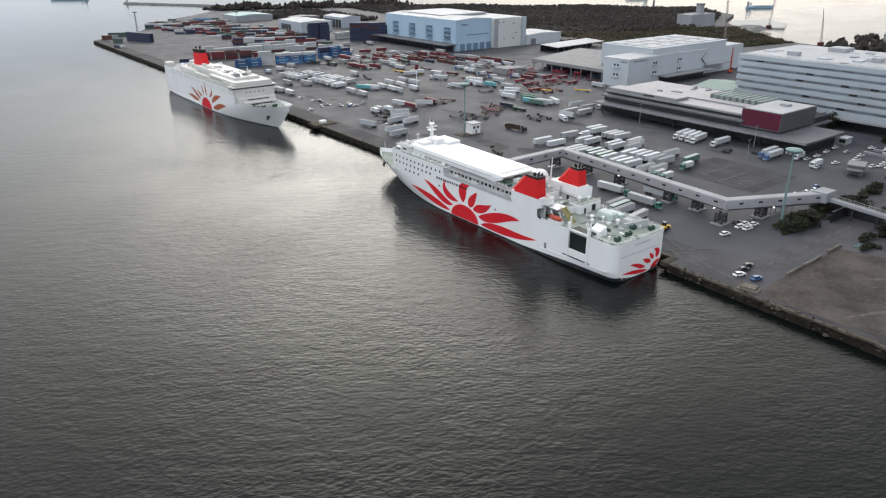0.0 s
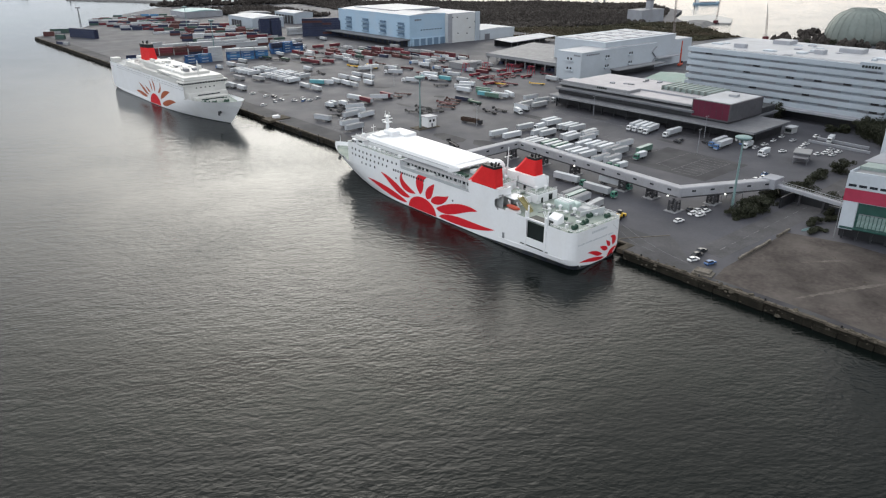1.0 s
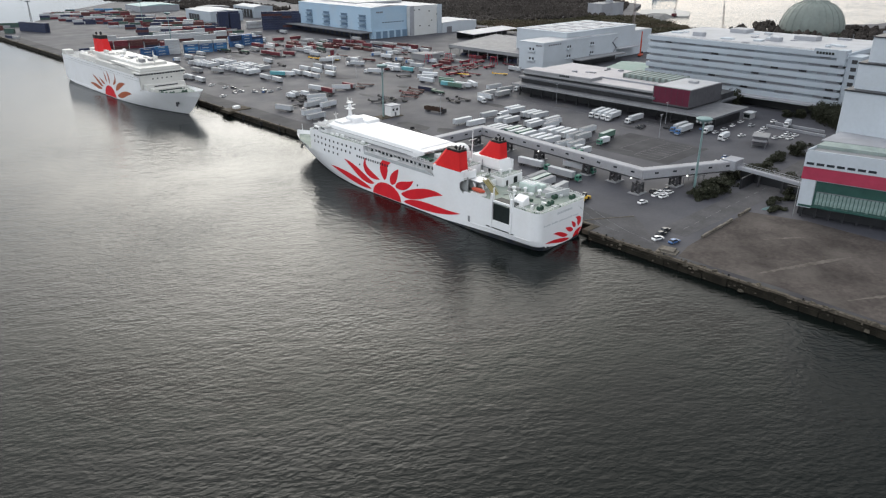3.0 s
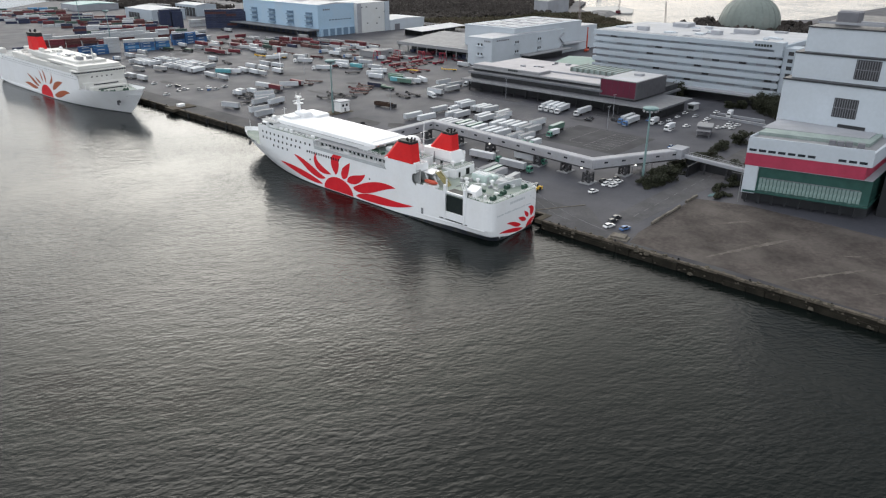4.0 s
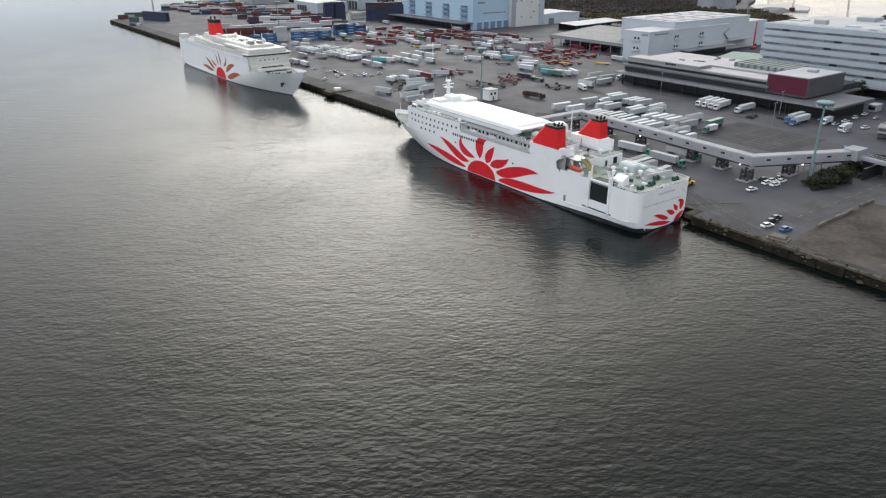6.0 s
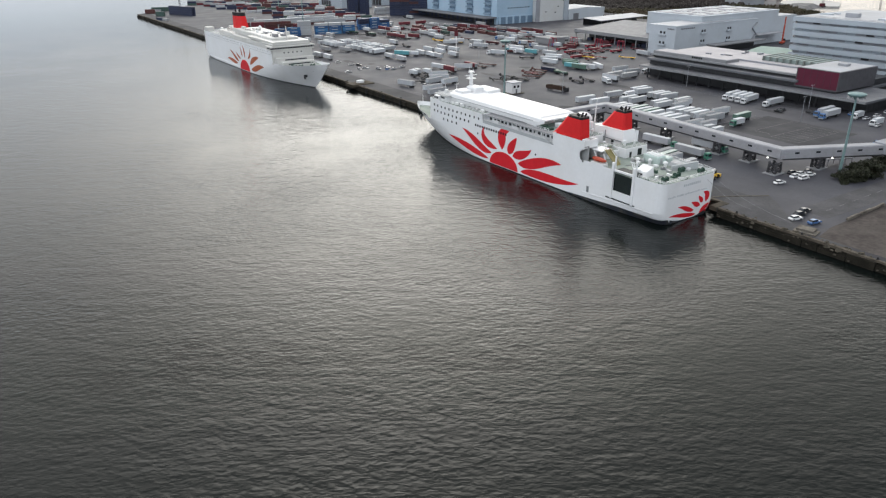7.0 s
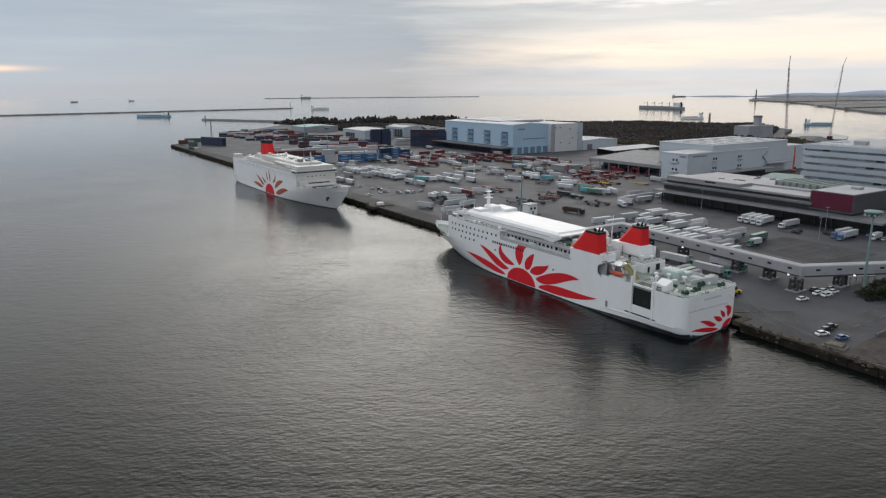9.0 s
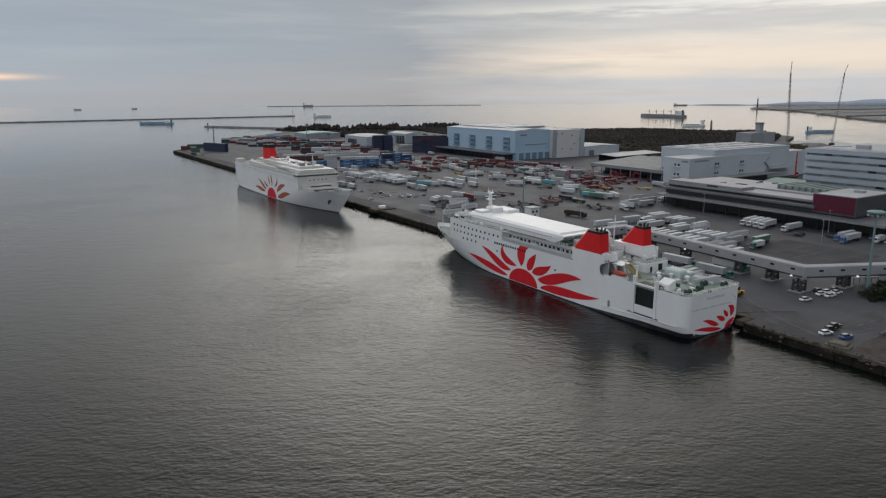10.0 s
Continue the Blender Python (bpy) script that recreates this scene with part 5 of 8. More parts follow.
part("mast", Geo().tube((0, 140, 25), (0, 140, 34), 0.6, 0.3, 8).bar((-2, 140, 30), (2, 140, 30), 0.3).bar((0, 138.5, 31.5), (0, 141.5, 31.5), 0.3), M_ivory, far)
for k, (x, yy) in enumerate(((-7, 20), (6, 24), (-8, 70), (7, 74), (-6, 92), (5, 100), (-7, 112), (8, 118), (0, 108))):
    vent(far, x, yy, 19.6 if yy < 30 else 23.0, 1.3, 3.0 + (k % 3))
for x, yy in ((-4, 170), (4, 170), (0, 177), (-6, 163), (6, 163), (-2.5, 184), (8, 169), (2.5, 188)):
    winch(far, x, yy, 11.3, 1.0)
rng = random.Random(77)
for k in range(34):
    x, yy = rng.uniform(-9, 9), rng.uniform(32, 132)
    w, d, h = rng.uniform(0.5, 2.2), rng.uniform(0.6, 3.0), rng.uniform(0.6, 2.4)
    z = 26.5 if abs(x) < 7 and 66 < yy < 136 else 22.9
    part("roof_gear", Geo().soft(x - w, x + w, yy - d, yy + d, z, z + h, 0.12), M_ivory if k % 4 else M_roofgrey, far)
for side in (-1, 1):
    part("upper_rail", rail([(side * 10.3, 31, 23.0), (side * 10.3, 127, 23.0)], 1.1, 4.0), M_ivory, far)
    part("main_rail", rail([(side * 13.2, 4, 20.2), (side * 13.2, 100, 20.2)], 1.0, 5.0), M_ivory, far)
part("lifeboat", Geo().rings([[(12.6 + 0.9 * w * math.cos(a * math.pi / 4), 100 + u, 21.0 + 1.1 * w * math.sin(a * math.pi / 4)) for a in range(8)] for u, w in ((0, 0.1), (1, 0.8), (3, 1), (7, 1), (9, 0.8), (10, 0.1))]), M_ivory, far)
windows_on(far, FAR, 1, ((20, 140, 40, 18.6),), (0.55, 0.5))
part("anchor", Geo().tube((6.0, 182, 8.0), (7.6, 182.4, 8.0), 0.8, 0.8, 8).bar((7.4, 181.2, 6.8), (7.4, 183.4, 6.8), 0.5, 1.1), M_darksteel, far)
FAR_PETALS = (((78.0, 4.0), (70.0, 3.2), (63.0, 6.0), (54.8, 4.8), 2.7), ((80.6, 5.7), (75.5, 6.0), (69.5, 10.0), (62.5, 11.9), 2.5), ((84.8, 7.9), (81.5, 8.2), (78.5, 9.4), (75.5, 11.6), 1.9),
              ((89.1, 9.4), (87.6, 11.5), (87.4, 14.0), (85.2, 16.3), 2.1), ((93.5, 9.0), (94.6, 12.0), (93.0, 15.0), (90.8, 18.0), 2.4), ((99.6, 9.3), (104.0, 11.2), (107.0, 13.0), (104.8, 17.0), 2.2),
              ((103.6, 5.9), (107.5, 9.0), (114.0, 11.6), (122.0, 12.6), 3.6), ((105.2, 2.7), (112.0, 2.6), (121.0, 7.6), (130.5, 7.0), 3.7))
part("sun_disc", half_disc(FAR, 1, 92.2, 0.5, 9.8, 7.2), M_red, far, "red half sun painted on the side")
for k, row in enumerate(FAR_PETALS):
    part("sun_petal", flame(FAR, 1, *row), M_orange, far)
gang = thing("mooring_platform", "grey concrete mooring platform at the quay corner", "platform", at=pose(5, 428, G0))
part("slab", Geo().soft(-9, 6, -6, 4, -1.0, 0.5, 0.1), M_quay, gang)
part("hut", Geo().soft(-3, 1, -2, 1, 0.5, 2.0, 0.1), M_house, gang)


# ---- gangway: roofed footbridge on trestles ----
gangway = thing("gangway", "grey roofed passenger footbridge on dark steel trestles", "footbridge")
DECK = [(6, 268.5), (55, 268.5), (48.5, 172.0), (87, 153.0)]


def tube_section(a, b, w, z0, z1):
    a, b = Vector((*a, 0)), Vector((*b, 0))
    d = (b - a).normalized()
    n = Vector((-d.y, d.x, 0)) * w / 2
    a, b = a - d * w * 0.4, b + d * w * 0.4
    ring = [n + Vector((0, 0, z0)), n + Vector((0, 0, z1 - 0.4)), n * 0.85 + Vector((0, 0, z1)), -n * 0.85 + Vector((0, 0, z1)), -n + Vector((0, 0, z1 - 0.4)), -n + Vector((0, 0, z0))]
    return Geo().rings([[a + o for o in ring], [b + o for o in ring]])


pane = Geo().box(-0.9, 0.9, -0.05, 0.05, -0.35, 0.35).mesh("pane", [M_glass])
for k, (a, b) in enumerate(zip(DECK, DECK[1:])):
    sec = part("span", tube_section(a, b, 4.2, 7.9 + 0.02 * k, 11.6 + 0.02 * k), M_gangway, gangway)
    d = Vector((b[0] - a[0], b[1] - a[1], 0))
    turn = math.degrees(math.atan2(d.y, d.x))
    beam = Geo()
    n = Vector((-d.y, d.x, 0)).normalized()
    for side in (-1.7, 1.7):
        beam.bar(Vector((*a, 7.6)) + n * side, Vector((*b, 7.6)) + n * side, 0.35, 0.6)
    part("girder", beam, M_darksteel, sec)
    count = int(d.length / 8.5)
    for i in range(count):
        q = Vector((*a, 10.0)) + d * ((i + 0.6) / count)
        for side in (-1, 1):
            part("pane", pane, M_glass, sec, at=pose(*(q + n * side * 2.11), 0, 0, turn))
for x, y in ((20, 268.5), (50, 268), (53.6, 250), (52.3, 229), (50.3, 200), (43.2, 170.5), (50.5, 186), (63, 165)):
    trestle = part("trestle", Geo().soft(x - 3.4, x + 3.4, y - 2.6, y + 2.6, G0 - 0.1, G0 + 0.35, 0.1), M_roofgrey, gangway, "dark braced steel trestle on a concrete footing")
    for sx in (-1.7, 1.7):
        for z in (3.2, 5.3):
            for q in (-1.5, 1.5):
                part("brace", Geo().bar((x + sx, y - q, z), (x + sx, y + q, z + 2.1), 0.32), M_darksteel, trestle)
    for sy in (-1.5, 1.5):
        for z in (3.2, 5.3):
            for q in (-1.7, 1.7):
                part("brace", Geo().bar((x - q, y + sy, z), (x + q, y + sy, z + 2.1), 0.32), M_darksteel, trestle)
    for sx in (-1.7, 1.7):
        for sy in (-1.5, 1.5):
            part("leg", Geo().bar((x + sx, y + sy, G0), (x + sx * 0.8, y + sy, 7.6), 0.62), M_darksteel, trestle)
tower = part("boarding_tower", Geo().soft(2.5, 9.5, 264.5, 272.5, G0, 13.5, 0.2), M_concrete, gangway)
link = part("link_bridge", tube_section((88, 151), (83, 120), 2.6, 8.4, 9.7), M_concrete, gangway)
rails = Geo()
for k in range(16):
    q = Vector((89.2, 151, 9.4)).lerp(Vector((84.2, 120, 9.4)), k / 15)
    rails.bar(q, q + Vector((0, 0, 1.4)), 0.12)
    q = Vector((86.8, 151, 9.4)).lerp(Vector((81.8, 120, 9.4)), k / 15)
    rails.bar(q, q + Vector((0, 0, 1.4)), 0.12)
rails.bar((89.2, 151, 10.8), (84.2, 120, 10.8), 0.14).bar((86.8, 151, 10.8), (81.8, 120, 10.8), 0.14)
part("railing", rails, M_trailer_grey, link)
# near-black walls stand for the shaded road below the link bridge
part("abutment", Geo().box(90.5, 91.5, 121, 150, G0, 8.3).box(84.6, 85.4, 121, 128, G0, 7.0), M_darkwall, link, "near-black wall standing for shade under the link bridge")
part("cutting_wall", Geo().box(78, 90.4, 143.6, 144.2, G0, 7.6), M_darkwall, link)
for q in ((86.5, 140), (85, 130)):
    part("link_post", Geo().bar((q[0], q[1], G0), (q[0], q[1], 8.4), 0.7), M_darksteel, link)
part("link_shed", Geo().soft(84, 92, 150, 156, 8.0, 12.2, 0.15), M_concrete, gangway)
lamp_bulb = bpy.data.materials.new("lamp_glow")
lamp_bulb.use_nodes = True
pb = lamp_bulb.node_tree.nodes["Principled BSDF"]
pb.inputs["Emission Color"].default_value, pb.inputs["Emission Strength"].default_value = (1, 0.97, 0.9, 1), 2.5
for q in ((45.8, 175.5, 7.4), (65, 161.0, 7.4), (50.2, 228.0, 7.4)):
    part("lamp", Geo().soft(q[0] - 0.3, q[0] + 0.3, q[1] - 0.3, q[1] + 0.3, q[2], q[2] + 0.35, 0.08), lamp_bulb, gangway, "small lit white lamp")


# ---- ferry terminal ----
terminal = thing("terminal_building", "long low dark-glazed ferry terminal with pale canopies and a maroon box", "building")
# near-black glazing and columns, the canopy's shade put into their colour
part("ground_floor", Geo().box(173, 203, 203, 343, G0, 9.4).box(203, 226, 219, 343, G0, 9.4), M_darkwall, terminal, "recessed ground floor, near-black for the shade beneath")
cols = Geo().box(-0.35, 0.35, -0.35, 0.35, 0, 6.4).mesh("column", [M_darkwall])
for y in spread(207, 338, 14):
    part("column", cols, M_darkwall, terminal, at=pose(165.5, y, G0))
canopy = part("canopy", Geo().prism([(161.5, 198.5), (203, 198.5), (203, 217), (227, 217), (227, 342.5), (161.5, 342.5)], 9.6, 10.7), M_canopy, terminal, "grey flat canopy roof")
part("canopy_edge", Geo().box(161.3, 161.62, 198.8, 342.2, 9.5, 10.6), M_roofgrey, canopy)
part("second_floor", Geo().box(169.5, 226, 219, 340.5, 10.9, 14.0), M_darkwall, terminal, "dark window band")
mullion = Geo().box(-0.06, 0.06, -0.1, 0.1, 0, 3.1).mesh("mullion", [M_roofdark])
for y in spread(243, 339, 32):
    part("mullion", mullion, M_roofdark, terminal, at=pose(169.45, y, 10.9))
part("upper_canopy", Geo().soft(167.5, 227, 239, 341.5, 13.7, 15.0, 0.2), M_canopy, terminal)
part("third_floor", Geo().box(172.5, 226, 240, 341, 15.2, 16.6), M_darkwall, terminal)
part("roof_edge", Geo().soft(171, 227, 238, 342, 16.4, 17.4, 0.15), M_roofgrey, terminal)
part("flat_roof", Geo().box(172.5, 226, 239, 341, 17.4, 17.5), M_pinkroof, terminal, "pale flat roof")
block = part("roof_block", Geo().soft(171.6, 184, 286, 340.5, 17.4, 19.2, 0.2), M_roofgrey, terminal, "grey rooftop plant block")
part("block_top", Geo().box(172, 183.7, 286.4, 340, 19.2, 19.32), M_pinkroof, block)
for k in range(5):
    part("louvre", Geo().box(171.5, 171.62, 303 + k * 1.6, 304.2 + k * 1.6, 17.7, 18.9), M_dark, block)
box_ = part("sign_box", Geo().soft(169, 206, 217.5, 241, 11.6, 21.6, 0.2), M_darkclad, terminal, "grey and maroon clad upper box")
part("maroon_front", Geo().box(168.88, 169.06, 218.2, 240.3, 12.4, 21.3), M_maroon, box_)
for y in spread(218.2, 240.3, 6)[1:-1]:
    part("seam", Geo().box(168.84, 168.9, y - 0.05, y + 0.05, 12.4, 21.3), M_darkwall, box_)
part("box_roof", Geo().box(170, 205, 218.5, 240, 21.6, 21.7), M_roof, box_)
rng = random.Random(62)
part("roof_plant", Geo().soft(190, 194, 226, 231, 21.7, 23.0, 0.2), M_roof, box_)
gallery = part("green_gallery", Geo().soft(201, 221, 246, 281, 17.5, 19.7, 0.2), M_terrace, terminal, "grey-green ribbed roof gallery")
for y in spread(247, 281, 8):
    part("rib", Geo().box(199.6, 221.4, y - 0.35, y + 0.35, 17.5, 20.1), M_dome, gallery)
for k in range(7):
    x, y, w, d, h = rng.uniform(190, 222), rng.uniform(288, 336), rng.uniform(0.5, 1.6), rng.uniform(0.6, 2.0), rng.uniform(0.4, 1.3)
    part("roof_unit", Geo().soft(x - w, x + w, y - d, y + d, 17.5, 17.5 + h, 0.08), M_roofgrey if k % 2 else M_concrete, terminal)
part("roof_duct", Geo().bar((188, 244, 18.0), (188, 336, 18.0), 0.7, 0.9), M_concrete, terminal)


# ---- long multi-storey logistics building behind ----
hall = thing("logistics_building", "long white multi-storey building with banded open floors", "building")
part("core", Geo().box(247.9, 322, 168, 292, 9.7, 37.5).box(252, 322, 168, 292, G0, 9.7), M_concrete, hall, "grey galleries behind the bands")
levels = (9.8, 14.4, 19.0, 23.5, 28.0, 32.4)
for z in levels:
    part("floor_band", Geo().box(245.5, 323, 166, 293, z, z + 2.85), M_white_wall, hall)
SHUTTER = Geo().box(-0.12, 0.12, -2.6, 2.6, -0.85, 0.85).mesh("shutter", [M_white_wall])
GRILLE = Geo().box(-0.12, 0.12, -2.2, 2.2, -0.7, 0.7).mesh("grille", [M_darkwall])
for k, z in enumerate(levels):
    rng = random.Random(k + 40)
    y = 170.0
    while y < 288:
        q = rng.random()
        if q < 0.38:
            part("shutter", SHUTTER, M_white_wall, hall, at=pose(247.8, y + 2.6, z + 3.7))
        elif q < 0.47:
            part("grille", GRILLE, M_darkwall, hall, at=pose(247.8, y + 2.6, z + 3.7))
        y += 5.6
part("roof_band", Geo().box(245.2, 323.5, 165.5, 293.5, 36.6, 39.4), M_white_wall, hall)
part("roof", Geo().box(247, 322, 167, 292, 39.4, 39.55), M_roof, hall)
part("end_tower", Geo().soft(247, 262, 158.5, 166.2, G0, 38.0, 0.2), M_white_wall, hall, "white stair tower")
for z in spread(9, 34, 6):
    part("tower_slot", Geo().box(246.9, 247.05, 160.5, 163.5, z, z + 2.2), M_darkwall, hall)
part("corner_tower", Geo().soft(244.4, 252, 166.3, 171, 33.0, 41.0, 0.1), M_white_wall, hall)
for k in range(6):
    part("roof_lettering", Geo().box(244.75, 244.95, 181.4 - k * 1.7, 182.7 - k * 1.7, 38.0, 39.4), M_dark, hall)
part("sign_wall", Geo().box(244.9, 246.0, 171.1, 184, 36.7, 41.0), M_white_wall, hall)
for x0, x1, y0, y1 in ((300, 312, 250, 262), (270, 276, 215, 221), (290, 300, 200, 214), (262, 266, 262, 270)):
    part("roof_plant", Geo().soft(x0, x1, y0, y1, 39.5, 42.2, 0.3), M_roof, hall)
rng = random.Random(61)
for k in range(22):
    x, y, w, d, h = rng.uniform(250, 318), rng.uniform(172, 288), rng.uniform(0.8, 3.0), rng.uniform(0.8, 4.0), rng.uniform(0.4, 1.2)
    part("roof_unit", Geo().soft(x - w, x + w, y - d, y + d, 39.5, 39.5 + h, 0.1), M_stepped if k % 3 else M_concrete, hall)
part("roof_rail", Geo().bar((246, 167, 40.4), (246, 292, 40.4), 0.12).bar((246, 167, 39.9), (246, 292, 39.9), 0.12), M_steel, hall)
part("ground_canopy", Geo().soft(239.5, 252, 172, 292, 8.6, 9.9, 0.15), M_concrete, hall)
# near-black wall stands for the shade under the building
part("ground_floor", Geo().box(247.5, 252.02, 170, 291, G0, 8.6), M_darkwall, hall, "near-black wall for the shade of the open ground floor")


# ---- stepped building with crimson band and green glass ----
stepped = thing("stepped_building", "stepped white building with a crimson band and green glass front", "building")
CORNER, SKEW, FRONT = Vector((61.4, 115.6)), radians(13), 40.6
ALONG, OUT = Vector((math.sin(SKEW), -math.cos(SKEW))), Vector((-math.cos(SKEW), -math.sin(SKEW)))


def podium(off, z0, z1, d0=0.0, d1=FRONT):
    """A storey behind the skewed front; off is how far it stands proud of the front line."""
    p0, p1 = CORNER + ALONG * d0 + OUT * off, CORNER + ALONG * d1 + OUT * off
    return Geo().prism([tuple(p0), tuple(p1), (150, p1.y), (150, p0.y)], z0, z1)


def on_front(d, off, z):
    q = CORNER + ALONG * d + OUT * off
    return pose(q.x, q.y, z, 0, 0, math.degrees(SKEW))


# recess and columns near-black, with the overhang's shade in their colour
part("recess", podium(-4.5, G0, 8.0, 0.5, FRONT + 2), M_darkwall, stepped, "recessed ground floor, near-black for the shade beneath")
for k in range(9):
    part("column", Geo().box(-0.4, 0.4, -0.4, 0.4, G0, 7.8), M_darkwall, stepped, at=on_front(2 + k * 4.6, -2.2, 0))
part("slab_edge", podium(0.3, 7.6, 8.3, 0.8, FRONT + 1.5), M_greenglass, stepped)
part("glass_front", podium(-1.0, 8.3, 17.5, 5.0, FRONT + 1.5), M_greenglass, stepped, "dark green glass front")
part("glass_sill", podium(-0.2, 17.5, 17.8, 4.8, FRONT + 1.2), M_concrete, stepped)
blind = Geo().box(-0.05, 0.05, -0.5, 0.5, -2.3, 2.3).mesh("blind", [M_greenpale])
for k in range(27):
    part("blind", blind, M_greenpale, stepped, at=on_front(6.4 + k * 1.25, -0.96, 10.9 + 0.12 * math.sin(k * 2.3)))
part("fin", Geo().box(-0.06, 0.06, -16.5, 16.5, -0.12, 0.12), M_grey_panel, stepped, at=on_front(22.4, -0.94, 13.4))
part("white_corner", podium(-0.1, 7.2, 17.8, 0.3, 4.9), M_stepped, stepped)
part("crimson_band", podium(0.0, 17.8, 22.4, 0.0, FRONT - 1.5), M_crimson, stepped, "crimson facade band")
part("upper_band", podium(0.15, 22.4, 27.6, 0.0, FRONT), M_stepped, stepped)
pane2 = Geo().box(-0.06, 0.06, -1.25, 1.25, -0.45, 0.45).mesh("window", [M_glass])
for k in range(12):
    if k not in (7, 8):
        part("window", pane2, M_glass, stepped, at=on_front(2.0 + k * 3.25, 0.16, 23.7))
part("gutter", podium(-1.0, 27.6, 27.7, 0.8, FRONT - 0.6), M_roofgrey, stepped)
part("parapet", Geo().box(61.8, 150, 115.1, 115.5, 27.6, 28.6), M_stepped, stepped)
part("parapet", Geo().box(-0.25, 0.25, -20.0, 20.0, 0, 0.8), M_stepped, stepped, at=on_front(20.3, -0.15, 27.6))
part("terrace_glass", podium(-7.5, 27.7, 28.9, 2.2, FRONT - 2.0), M_terrace, stepped, "grey-green terrace roof")
part("terrace_deck", podium(-15.0, 28.9, 29.1, 2.6, FRONT - 2.4), M_concrete, stepped)
for k in range(12):
    part("terrace_post", Geo().box(-0.08, 0.08, -0.08, 0.08, 0, 1.1), M_steel, stepped, at=on_front(2 + k * 3.3, -6.6, 27.7))
for d, off in ((27, -4.2), (29.6, -3.6), (32.2, -4.4), (36.0, -4.0)):
    part("terrace_unit", Geo().soft(-1.1, 1.1, -1.1, 1.1, 0, 1.9, 0.1), M_grey_panel, stepped, at=on_front(d, off, 27.7))
part("drain_pipe", Geo().tube((61.6, 115.9, G0), (61.6, 115.9, 17.6), 0.12, 0.12, 8), M_roofgrey, stepped)
# block coloured near-black for a neighbouring building's shadow
part("lower_block", Geo().box(80, 160, -30, 73.0, G0, 20.0), M_darkwall, stepped)
tier1 = part("tier", Geo().soft(96, 170, 20, 118, 27.6, 44.6, 0.2), M_stepped, stepped)
part("ledge", Geo().box(95.6, 170, 19.6, 118.2, 44.6, 45.2), M_darkwall, stepped)
tier2 = part("tier", Geo().soft(100, 170, 20, 116.5, 45.2, 54.4, 0.2), M_stepped, stepped)
part("ledge", Geo().box(99.6, 170, 19.6, 116.7, 54.4, 55.0), M_darkwall, stepped)
tier3 = part("tier", Geo().soft(103, 170, 20, 114.5, 55.0, 64.0, 0.2), M_stepped, stepped)
part("roof_edge", Geo().box(102.6, 170, 19.6, 114.7, 64.0, 64.4), M_darkwall, stepped)
part("roof_tank", Geo().soft(116, 124, 101, 109, 64.4, 69.5, 0.6), M_grey_panel, stepped)
part("roof_tank", Geo().soft(118, 128, 82, 92, 64.4, 70.0, 0.6), M_grey_panel, stepped)
part("roof_walk", Geo().bar((104, 112, 66.0), (104, 70, 66.0), 0.5, 0.8).bar((108, 98, 66), (108, 60, 66), 1.2, 1.6), M_concrete, stepped)
for tier, x, z, y in ((tier1, 95.94, 36.4, 94.2), (tier2, 99.94, 50.4, 90.5), (tier1, 95.94, 36.4, 72), (tier2, 99.94, 50.4, 68)):
    part("louvre_panel", Geo().box(x - 0.06, x + 0.1, y - 4.2, y + 4.2, z - 3.6, z + 3.6), M_darkwall, tier)
    slats = Geo()
    for q in spread(-3.8, 3.8, 9):
        slats.box(x - 0.22, x - 0.05, y + q - 0.12, y + q + 0.12, z - 3.4, z + 3.4)
    slats.box(x - 0.24, x - 0.05, y - 4, y + 4, z - 0.15, z + 0.15)
    part("louvre_slats", slats, M_grey_panel, tier)
part("vent_slot", Geo().box(95.85, 96.1, 86, 95.5, 28.6, 30.4), M_darkwall, tier1)
part("low_shed", Geo().soft(82, 120, 114.8, 118.5, G0, 12.0, 0.1), M_concrete, stepped)


# ---- warehouses ----
def warehouse(name, label, x0, x1, y0, y1, z1, wall, roof_rise=1.6, roof=None):
    w = thing(name, label, "warehouse", "warehouses")
    part("wall_shell", Geo().box(x0, x1, y0, y1, G0, z1), wall, w)
    part("parapet", Geo().box(x0 - 0.25, x1 + 0.25, y0 - 0.25, y1 + 0.25, z1 - 0.1, z1 + 0.7), wall, w)
    xm = (x0 + x1) / 2
    ridge = Geo().rings([[(x0 + 0.8, y0 + 0.8, z1 + 0.7), (x1 - 0.8, y0 + 0.8, z1 + 0.7), (xm, y0 + 0.8, z1 + 0.7 + roof_rise)],
                         [(x0 + 0.8, y1 - 0.8, z1 + 0.7), (x1 - 0.8, y1 - 0.8, z1 + 0.7), (xm, y1 - 0.8, z1 + 0.7 + roof_rise)]])
    part("roof", ridge, roof or M_roof, w)
    return w


wh1 = warehouse("warehouse", "large pale blue distribution warehouse with loading bays", 284, 334, 648, 786, 34.2, M_blue_wall, 1.6)
part("white_wing", Geo().box(334.0, 380, 642, 720, G0, 33.4), M_cream, wh1)
part("white_wing_roof", Geo().box(335, 379, 643, 719, 33.4, 34.3), M_roof, wh1)
part("roof_plant", Geo().soft(300, 366, 694, 776, 34.9, 37.0, 0.4), M_roof, wh1)
part("wing_joint", Geo().box(333.4, 339.0, 641.4, 642.2, G0, 34.4), M_concrete, wh1)
part("dock_canopy", Geo().soft(268.5, 284.1, 647, 798, 9.4, 10.6, 0.3), M_canopy, wh1)
# dock wall and doors near-black, the canopy's shade put into them
part("dock_wall", Geo().box(282.8, 284.02, 652, 784, G0, 9.2), M_darkwall, wh1)
